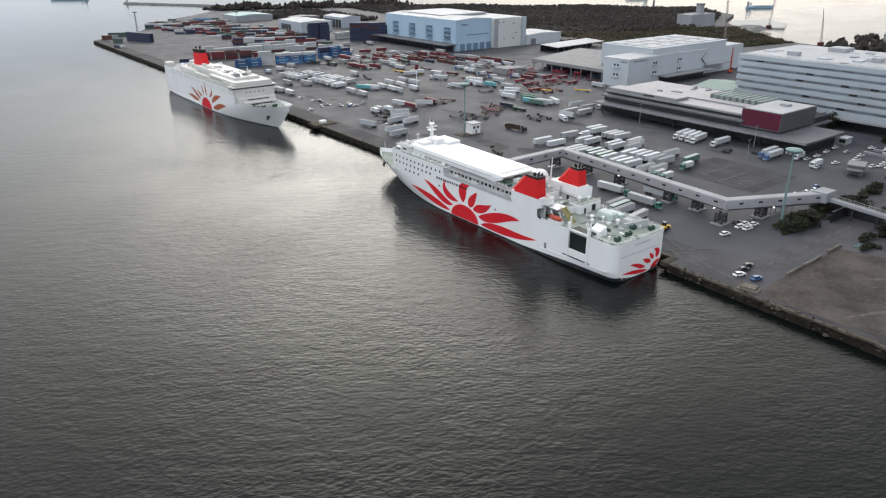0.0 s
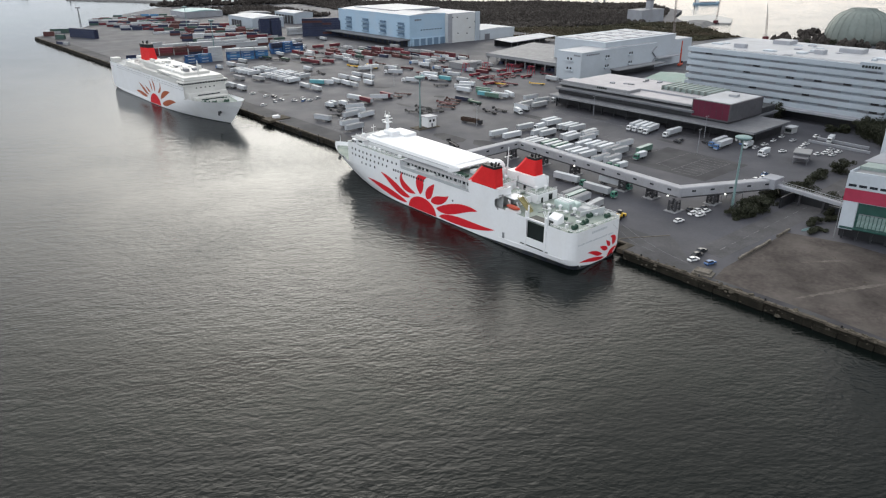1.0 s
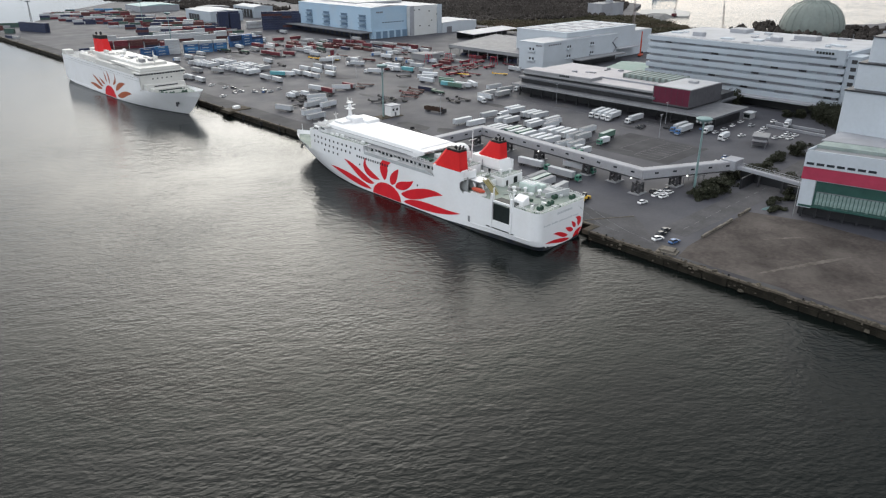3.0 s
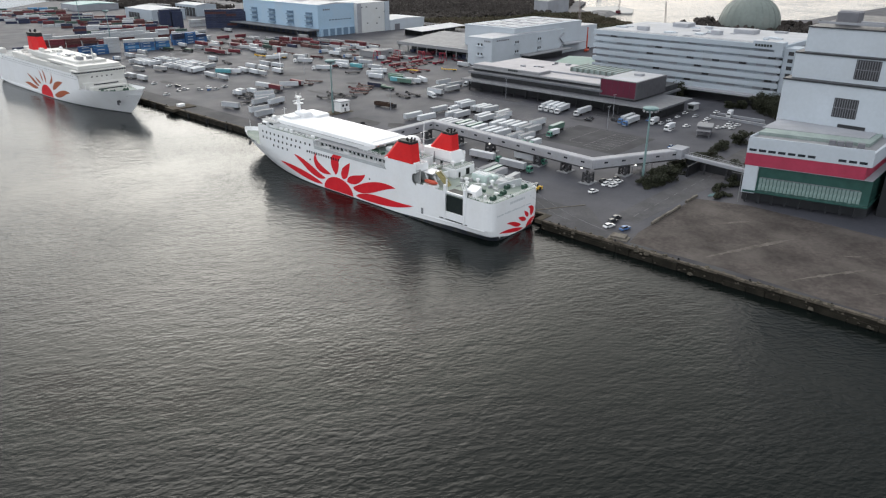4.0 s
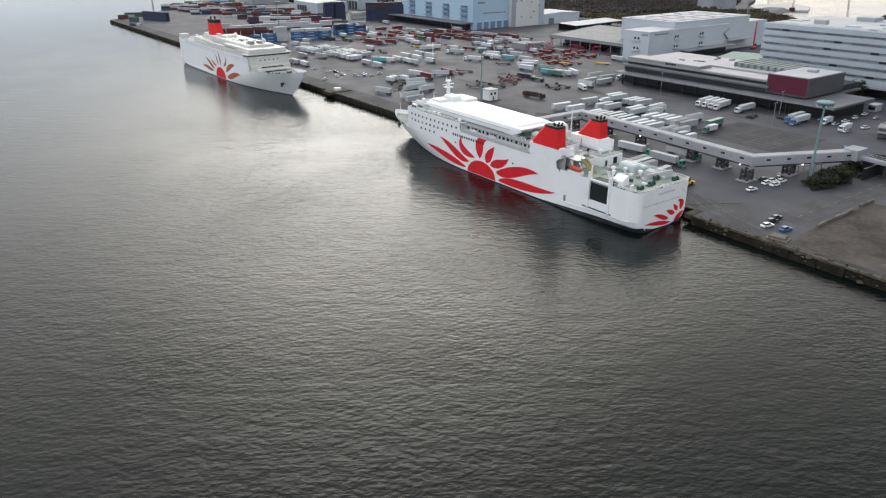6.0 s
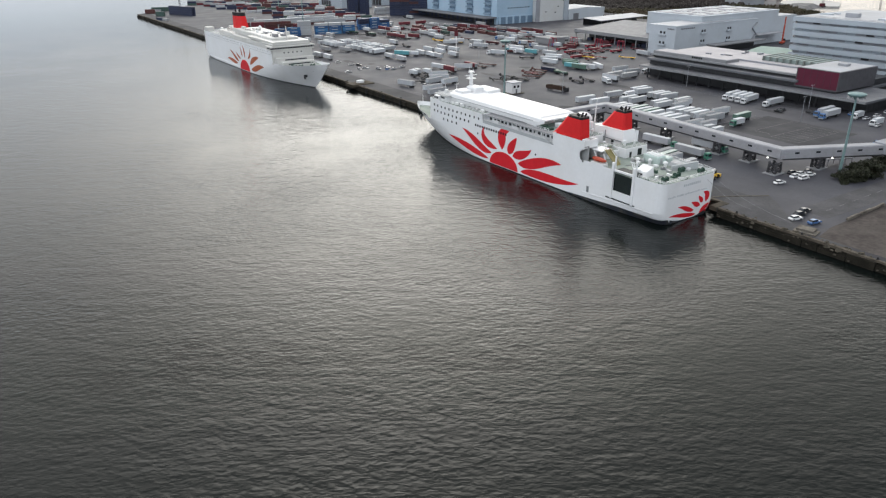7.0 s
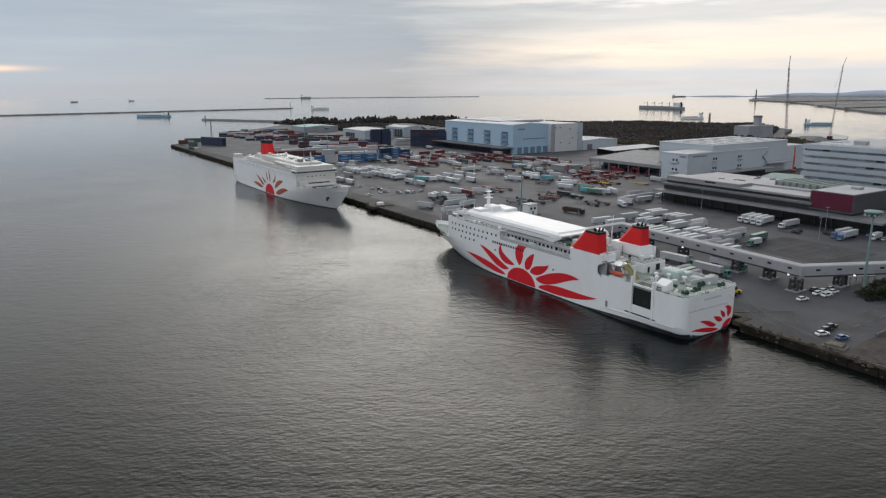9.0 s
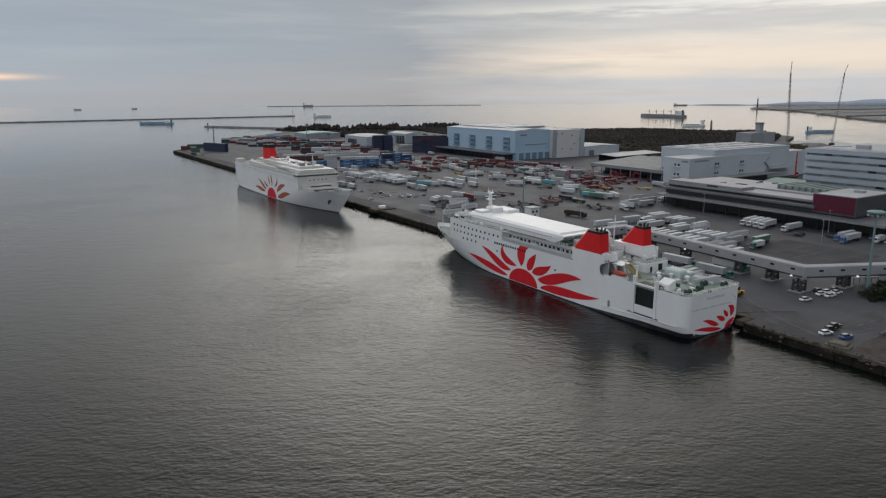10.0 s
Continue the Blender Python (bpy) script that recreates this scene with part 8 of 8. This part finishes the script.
def tree(at, h, spread_, seed, label="dark evergreen tree with an uneven crown", count=3200):
    """A low, many-stemmed tree whose foliage reaches nearly to the ground."""
    r = random.Random(seed)
    t = thing("tree", label, "tree", "yard trees", at)
    trunk = Geo().tube((0, 0, -0.1), (0.1, 0, h * 0.4), 0.2, 0.12, 8)
    limbs = []
    for k in range(7):
        a = k * 0.9 + r.uniform(-0.3, 0.3)
        d = spread_ * r.uniform(0.35, 0.85)
        q = (math.cos(a) * d, math.sin(a) * d, h * r.uniform(0.35, 0.8))
        trunk.tube((0.1, 0, h * (0.12 + 0.04 * k)), q, 0.09, 0.03, 6)
        limbs.append(q)
    part("trunk", trunk, M_bark, t)
    crown_ = Geo()
    for q in limbs + [(0, 0, h * 0.75)] + [(spread_ * 0.5 * math.cos(k * 1.6), spread_ * 0.5 * math.sin(k * 1.6), h * 0.18) for k in range(4)]:
        k = r.uniform(0.35, 0.62)
        leaf_cloud(crown_, r, q, (spread_ * k, spread_ * k * r.uniform(0.7, 1.1), h * 0.26), count // 11, 0.34)
    part("crown", crown_, M_leaf, t)
    return t


kinds = [tree(pose(57, 148.6, G0), 4.4, 3.0, 1), tree(pose(63, 149.5, G0), 5.2, 3.4, 2), tree(pose(148, 148.4, G0), 7.0, 4.2, 3)]
r = random.Random(5)
big = tree(pose(228, 166, G0), 10.0, 5.4, 4, "tall dark evergreen beside the terminal road", 4200)
for x, y in ((236, 172), (222, 158), (242, 165), (233, 158), (214, 151), (240, 224), (241, 238), (238, 262)):
    copy_thing(big, pose(x, y, G0, 0, 0, x * 37 % 360))
for k, (x, y) in enumerate(((104, 150), (98, 148), (69, 148), (60.5, 147.5), (66, 151.5), (94, 131), (252, 178), (247, 172), (256, 184),
                            (228, 186), (232, 180), (610, 372), (622, 380), (636, 366), (640, 330), (632, 318), (655, 296), (628, 350), (645, 392), (660, 285), (640, 300), (618, 335))):
    copy_thing(kinds[k % 3], pose(x, y, G0, 0, 0, r.uniform(0, 360)))

hedge, r = Geo(), random.Random(8)
for x, y, w, d, h in ((54, 150, 5.0, 3.4, 1.5), (61, 151, 6.0, 4.2, 2.1), (69, 151.5, 6.5, 4.6, 2.3), (77, 150.5, 6.5, 4.0, 2.0), (85, 150, 6.0, 3.6, 1.8), (91.5, 154, 4.5, 4.6, 2.0)):
    leaf_cloud(hedge, r, (x, y, G0 + h * 0.55), (w, d, h), 2600, 0.34)
for x, y, w, d, h in ((101, 151, 6.0, 5.0, 2.6), (106, 146, 5.0, 4.0, 2.4), (97, 146, 4.0, 3.6, 1.8), (95, 132, 3.2, 4.0, 2.4), (86, 125.5, 5.0, 2.6, 2.0), (71, 127.5, 4.5, 2.0, 1.5), (62, 122.5, 4.0, 2.4, 1.4), (78, 124.6, 4.0, 2.0, 1.6),
                      (127, 151.5, 6.5, 3.0, 1.8), (138, 152, 5.5, 2.8, 1.6), (115, 150, 6.0, 3.0, 1.7)):
    leaf_cloud(hedge, r, (x, y, G0 + h * 0.55), (w, d, h), 1800, 0.34)
hedge = part("hedge", hedge, M_leaf)
tagged(hedge, "dense dark hedge and bushes by the footbridge", "hedge", kind="stuff")

scrub = Geo()
r = random.Random(9)
for _ in range(70):
    x, y = r.uniform(4, 57), r.uniform(20, 129)
    if r.random() < 0.55 and x < 40:
        continue
    for _ in range(5):
        q = Vector((x + r.gauss(0, 0.9), y + r.gauss(0, 0.9), G0 + 0.02))
        a = r.uniform(0, 6.28)
        u = Vector((math.cos(a), math.sin(a), 0)) * r.uniform(0.06, 0.16)
        scrub.add([q - u, q + u, q + u * 0.3 + Vector((0, 0, r.uniform(0.1, 0.3)))], [(0, 1, 2)])
scrub = part("dry_grass", scrub, M_scrub)
tagged(scrub, "sparse dry grass tufts on bare earth", "grass", kind="stuff")

# far woods: one sheet of tree crowns on the reclaimed point
woods = Geo()
r = random.Random(12)
AREA = [(412, 668), (520, 700), (600, 640), (690, 632), (800, 668), (920, 740), (985, 840), (890, 1000), (620, 1270), (520, 1300), (480, 1010), (420, 900), (420, 760)]


def inside(x, y, poly):
    hit = False
    for (x0, y0), (x1, y1) in zip(poly, poly[1:] + poly[:1]):
        if (y0 > y) != (y1 > y) and x < (x1 - x0) * (y - y0) / (y1 - y0) + x0:
            hit = not hit
    return hit


def crown(geo, r, x, y, w, h):
    n = 7
    rings = []
    for k, (f, z) in enumerate(((0.5, 0.15), (1.0, 0.45), (0.8, 0.75), (0.35, 1.0))):
        rings.append([(x + w * f * r.uniform(0.65, 1.25) * math.cos(a * 6.283 / n), y + w * f * r.uniform(0.65, 1.25) * math.sin(a * 6.283 / n), G0 + h * z * r.uniform(0.88, 1.12)) for a in range(n)])
    geo.rings(rings)


placed = 0
while placed < 9500:
    x, y = r.uniform(400, 1000), r.uniform(620, 1310)
    if not inside(x, y, AREA):
        continue
    crown(woods, r, x, y, r.uniform(1.4, 4.2), r.uniform(2.5, 6.0) + 2.0 * math.sin(x * 0.021) * math.cos(y * 0.017))
    placed += 1
for _ in range(620):
    a = r.random()
    x, y = 300 + 330 * a + r.gauss(0, 16), 1405 - 130 * a + r.gauss(0, 12)
    crown(woods, r, x, y, r.uniform(2.5, 6), r.uniform(4, 13) * (0.55 + 0.6 * math.sin(9 * a) ** 2))
for _ in range(1500):
    crown(woods, r, r.uniform(304, 424), r.uniform(1024, 1260), r.uniform(1.6, 4.2), r.uniform(2.5, 7.0))
for _ in range(240):
    crown(woods, r, r.uniform(600, 760), r.uniform(270, 420), r.uniform(2.5, 4.5), r.uniform(4, 9))
HEATH = [(434, 640), (440, 614), (474, 560), (480, 505), (560, 470), (632, 458), (682, 535), (738, 596), (690, 640), (600, 650), (520, 704), (476, 700), (476, 640)]
heath = part("heath", Geo().prism(HEATH, 1, G0 + 0.05), M_heath)
tagged(heath, "rough brown and olive heath behind the warehouses", "ground", kind="structure")
brush = Geo()
placed = 0
while placed < 3600:
    x, y = r.uniform(430, 740), r.uniform(455, 705)
    if not inside(x, y, HEATH):
        continue
    crown(brush, r, x, y, r.uniform(0.7, 2.6), r.uniform(0.6, 2.6) + 1.6 * max(0, math.sin(x * 0.05) * math.cos(y * 0.06)))
    placed += 1
brush = part("brush", brush, M_brush)
tagged(brush, "low olive and rust-brown brush on the heath", "brush", kind="stuff")
woods = part("woods", woods, M_wood)
tagged(woods, "bare brown winter woodland on the point", "woods", kind="stuff")


# ---- the bay: breakwaters, ships, far shore ----
def mole(name, label, points, w, h, seed):
    """A rubble mole with a crest and uneven flanks."""
    g, r = Geo(), random.Random(seed)
    rings = []
    dense = []
    for a, b in zip(points, points[1:]):
        n = max(2, int((Vector(b) - Vector(a)).length / 14))
        dense += [Vector(a).lerp(Vector(b), k / n) for k in range(n)]
    dense.append(Vector(points[-1]))
    for i, q in enumerate(dense):
        d = (dense[min(i + 1, len(dense) - 1)] - dense[max(i - 1, 0)]).normalized()
        n = Vector((-d.y, d.x))
        prof = [(-w, -1), (-w * 0.5, h * 0.8), (-w * 0.3, h), (w * 0.3, h), (w * 0.5, h * 0.8), (w, -1)]
        rings.append([(q.x + n.x * o * r.uniform(0.9, 1.1), q.y + n.y * o * r.uniform(0.9, 1.1), z * r.uniform(0.85, 1.15)) for o, z in prof])
    g.rings(rings)
    ob = part(name, g, M_rock)
    return tagged(ob, label, "breakwater", kind="structure")


mole("breakwater", "long low dark breakwater across the bay", [(-1900, 2560), (-170, 2390), (712, 2452)], 8, 3.0, 1)
mole("breakwater", "short rubble mole off the far point", [(233, 1772), (330, 1600), (400, 1440)], 8, 3.2, 2)


def beacon(at, h, mat, label):
    t = thing("lighthouse", label, "lighthouse", at=at)
    part("tower", Geo().tube((0, 0, 0), (0, 0, h * 0.8), 1.2 + h * 0.05, 1.0 + h * 0.028, 10), mat, t)
    part("gallery", Geo().tube((0, 0, h * 0.78), (0, 0, h * 0.83), 1.6 + h * 0.035, 1.6 + h * 0.035, 10), mat, t)
    part("lantern", Geo().tube((0, 0, h * 0.83), (0, 0, h), 1.1, 0.5, 8), M_glass, t)
    return t


beacon(pose(706, 2453.4, 2.4), 20, M_house, "small white lighthouse at the breakwater end")
beacon(pose(236, 1767, 0.5), 10, M_grey_panel, "small grey light beacon at the mole end")
beacon(pose(2855, 2092, 3), 52, M_darksteel, "tall grey light tower at the far spit")
beacon(pose(958, 905, 3), 22, M_grey_panel, "grey light tower among the trees")


def coaster(name, label, at, length, beam, hull_mat, depth=4.0, house=10.0, cranes=0, after=True):
    t = thing(name, label, "ship", "ships in the bay", at)
    n = 18
    rows = []
    for i in range(n + 1):
        u = i / n
        w = beam / 2 * (1 - max(0, (u - 0.72) / 0.28) ** 2) * (0.85 + 0.15 * min(1, u / 0.08))
        rows.append([(-max(w, 0.1) * 0.85, u * length, -1), (-max(w, 0.1), u * length, depth + (1.8 if u > 0.86 else 0)), (max(w, 0.1), u * length, depth + (1.8 if u > 0.86 else 0)), (max(w, 0.1) * 0.85, u * length, -1)])
    part("hull", Geo().rings(rows), hull_mat, t)
    part("hold_cover", Geo().soft(-beam * 0.36, beam * 0.36, length * 0.24, length * 0.84, depth - 0.1, depth + 1.6, 0.3), M_roofgrey, t)
    h = part("deckhouse", Geo().soft(-beam * 0.42, beam * 0.42, length * 0.05, length * 0.17, depth, depth + house * 0.7, 0.3).soft(-beam * 0.5, beam * 0.5, length * 0.10, length * 0.17, depth + house * 0.7, depth + house, 0.3), M_house, t)
    part("window_band", Geo().box(-beam * 0.46, beam * 0.46, length * 0.17, length * 0.172, depth + house * 0.78, depth + house * 0.9), M_glass, h)
    part("funnel", Geo().soft(-1.5, 1.5, length * 0.03, length * 0.06, depth, depth + house * 1.1, 0.3), M_black, t)
    part("mast", Geo().tube((0, length * 0.9, depth), (0, length * 0.9, depth + house), 0.35, 0.15, 6), M_house, t)
    for k in range(cranes):
        yy = length * (0.3 + 0.5 * k / max(1, cranes - 1))
        part("deck_crane", Geo().tube((0, yy, depth), (0, yy, depth + 13), 1.1, 0.9, 8).bar((0, yy, depth + 12), (0, yy + 14, depth + 9), 0.9).soft(-1.5, 1.5, yy - 1.5, yy + 1.5, depth + 11, depth + 14, 0.3), M_roofgrey, t)
    return t


coaster("cargo_ship", "grey bulk carrier with deck cranes at anchor", pose(1622, 1506, 0, 0, 0, 0), 178, 24, M_trailer_grey, 7, 14, 4)
coaster("barge", "low pale blue cargo barge under way", pose(205, 2000, 0, 0, 0, 52), 92, 14, M_palebarge, 4.5, 6)
coaster("cargo_ship", "small white patrol ship", pose(1180, 1090, 0, 0, 0, 60), 52, 9, M_house, 3.5, 10)
coaster("cargo_ship", "small pale blue coaster with an aft deckhouse", pose(1112, 808, 0, 0, 0, 235), 52, 9, M_palebarge, 3.0, 8)
coaster("cargo_ship", "small white ferry off the breakwater", pose(720, 2300, 0, 0, 0, 250), 60, 11, M_house, 4, 9)
# the farthest ships wear the haze-tinted colour too
coaster("container_ship", "distant container ship, haze in its pale grey colour", pose(1480, 4330, 0, 0, 0, 235), 64, 18, M_hazeland, 9, 15)
coaster("cargo_ship", "distant cargo ship, haze in its colour", pose(3300, 2950, 0, 0, 0, 250), 90, 16, M_hazeland, 5, 9)
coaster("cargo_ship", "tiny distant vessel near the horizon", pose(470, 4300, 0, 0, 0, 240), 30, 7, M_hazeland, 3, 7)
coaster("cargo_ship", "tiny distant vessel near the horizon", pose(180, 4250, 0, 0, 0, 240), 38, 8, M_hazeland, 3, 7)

spit = Geo()
r = random.Random(3)
line = [(2850, 2120), (2600, 1780), (2300, 1480), (2050, 1270), (1760, 1010), (1720, 930), (2400, 900), (3600, 1500), (3700, 2300), (3200, 2330)]
spit.prism(line, -2, 4.0)
spit = part("far_shore", spit, M_spit)
tagged(spit, "flat reclaimed shore across the water, haze in its colour", "land", kind="structure")
for k, (xa, ya, xb, yb) in enumerate(((2760, 2060, 3500, 1700), (2500, 1720, 3500, 1480), (2200, 1420, 3300, 1300), (1950, 1180, 2900, 1120), (1800, 1010, 2400, 960))):
    dyke = part("dyke", Geo().bar((xa, ya, 5.2), (xb, yb, 5.2), 14, 4.0), M_rock if k % 2 else M_sand, spit)
beach = part("sand_bank", Geo().prism([(760, 600), (790, 640), (850, 668), (900, 640), (860, 590), (800, 560)], -2, 2.0), M_sand)
tagged(beach, "pale sand fill at the water's edge", "ground", kind="structure")
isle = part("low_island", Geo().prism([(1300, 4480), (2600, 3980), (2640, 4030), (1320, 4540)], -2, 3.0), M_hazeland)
tagged(isle, "thin low island far across the bay", "land", kind="structure")

# hills along the far side, their haze put into the colour
hills = Geo()
r = random.Random(15)
rings = []
n = 60
for k in range(n + 1):
    a = radians(50 + 62 * k / n)
    d = 4780
    h = 70 + 110 * math.exp(-((k - 27) / 9) ** 2) + 120 * math.exp(-((k - 42) / 9) ** 2) + 45 * math.sin(k * 0.9) * math.sin(k * 0.31) + r.uniform(0, 10)
    h *= 0.42 * min(1, k / 16)
    c, s = math.sin(a), math.cos(a)
    rings.append([(-200 + c * (d - 150), s * (d - 150), -1), (-200 + c * d, s * d, max(h, 2)), (-200 + c * (d + 120), s * (d + 120), -1)])
hills.rings(rings, caps=False)
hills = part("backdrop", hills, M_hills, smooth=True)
tagged(hills, "hills on the horizon, pale blue haze in their colour", "hills", kind="structure")


# tower cranes behind the warehouses
def lattice_crane(at, h, jib, lean):
    t = thing("crawler_crane", "tall slim lattice boom crane", "crane", "lattice cranes", at)
    g = Geo()
    top = Vector((lean, 0, h))
    for sx, sy in ((-1, -1), (1, -1), (1, 1), (-1, 1)):
        g.bar((sx * 0.9, sy * 0.9, 4), top + Vector((sx * 0.4, sy * 0.4, 0)), 0.2)
    n = int(h / 5)
    for k in range(n):
        a, b = Vector((0, 0, 4)).lerp(top, k / n), Vector((0, 0, 4)).lerp(top, (k + 1) / n)
        w = 0.9 - 0.5 * k / n
        g.bar(a + Vector((-w, -w, 0)), b + Vector((w, -w, 0)), 0.12).bar(a + Vector((w, w, 0)), b + Vector((-w, w, 0)), 0.12)
        g.bar(a + Vector((-w, w, 0)), b + Vector((-w, -w, 0)), 0.12)
    part("boom", g, M_crane, t)
    part("cabin", Geo().soft(-4, 3, -2.2, 2.2, 1.4, 5.0, 0.3), M_boxes["red"], t)
    part("track", Geo().soft(-4, 4, -3.4, -1.8, 0, 1.5, 0.3).soft(-4, 4, 1.8, 3.4, 0, 1.5, 0.3), M_chassis, t)
    part("jib", Geo().bar(top, top + Vector((jib, 0, 10)), 0.5).bar(top, (lean * 0.3 - 6, 0, h * 0.7), 0.14), M_boxes["grey"], t)
    return t


lattice_crane(pose(441, 426, G0), 90, 0.5, -8.0)
lattice_crane(pose(756, 559, G0), 98, 6, 12)
lattice_crane(pose(620, 420, G0), 30, -4, -5)
yard = part("stockpiles", Geo().rings([[(690, 540, 3), (760, 560, 3), (770, 600, 3), (720, 590, 3)], [(705, 552, 7), (745, 566, 8), (752, 588, 7), (725, 582, 8)]]), M_rock)
tagged(yard, "grey stockpiles and plant at the water's edge", "stockpile", kind="stuff")
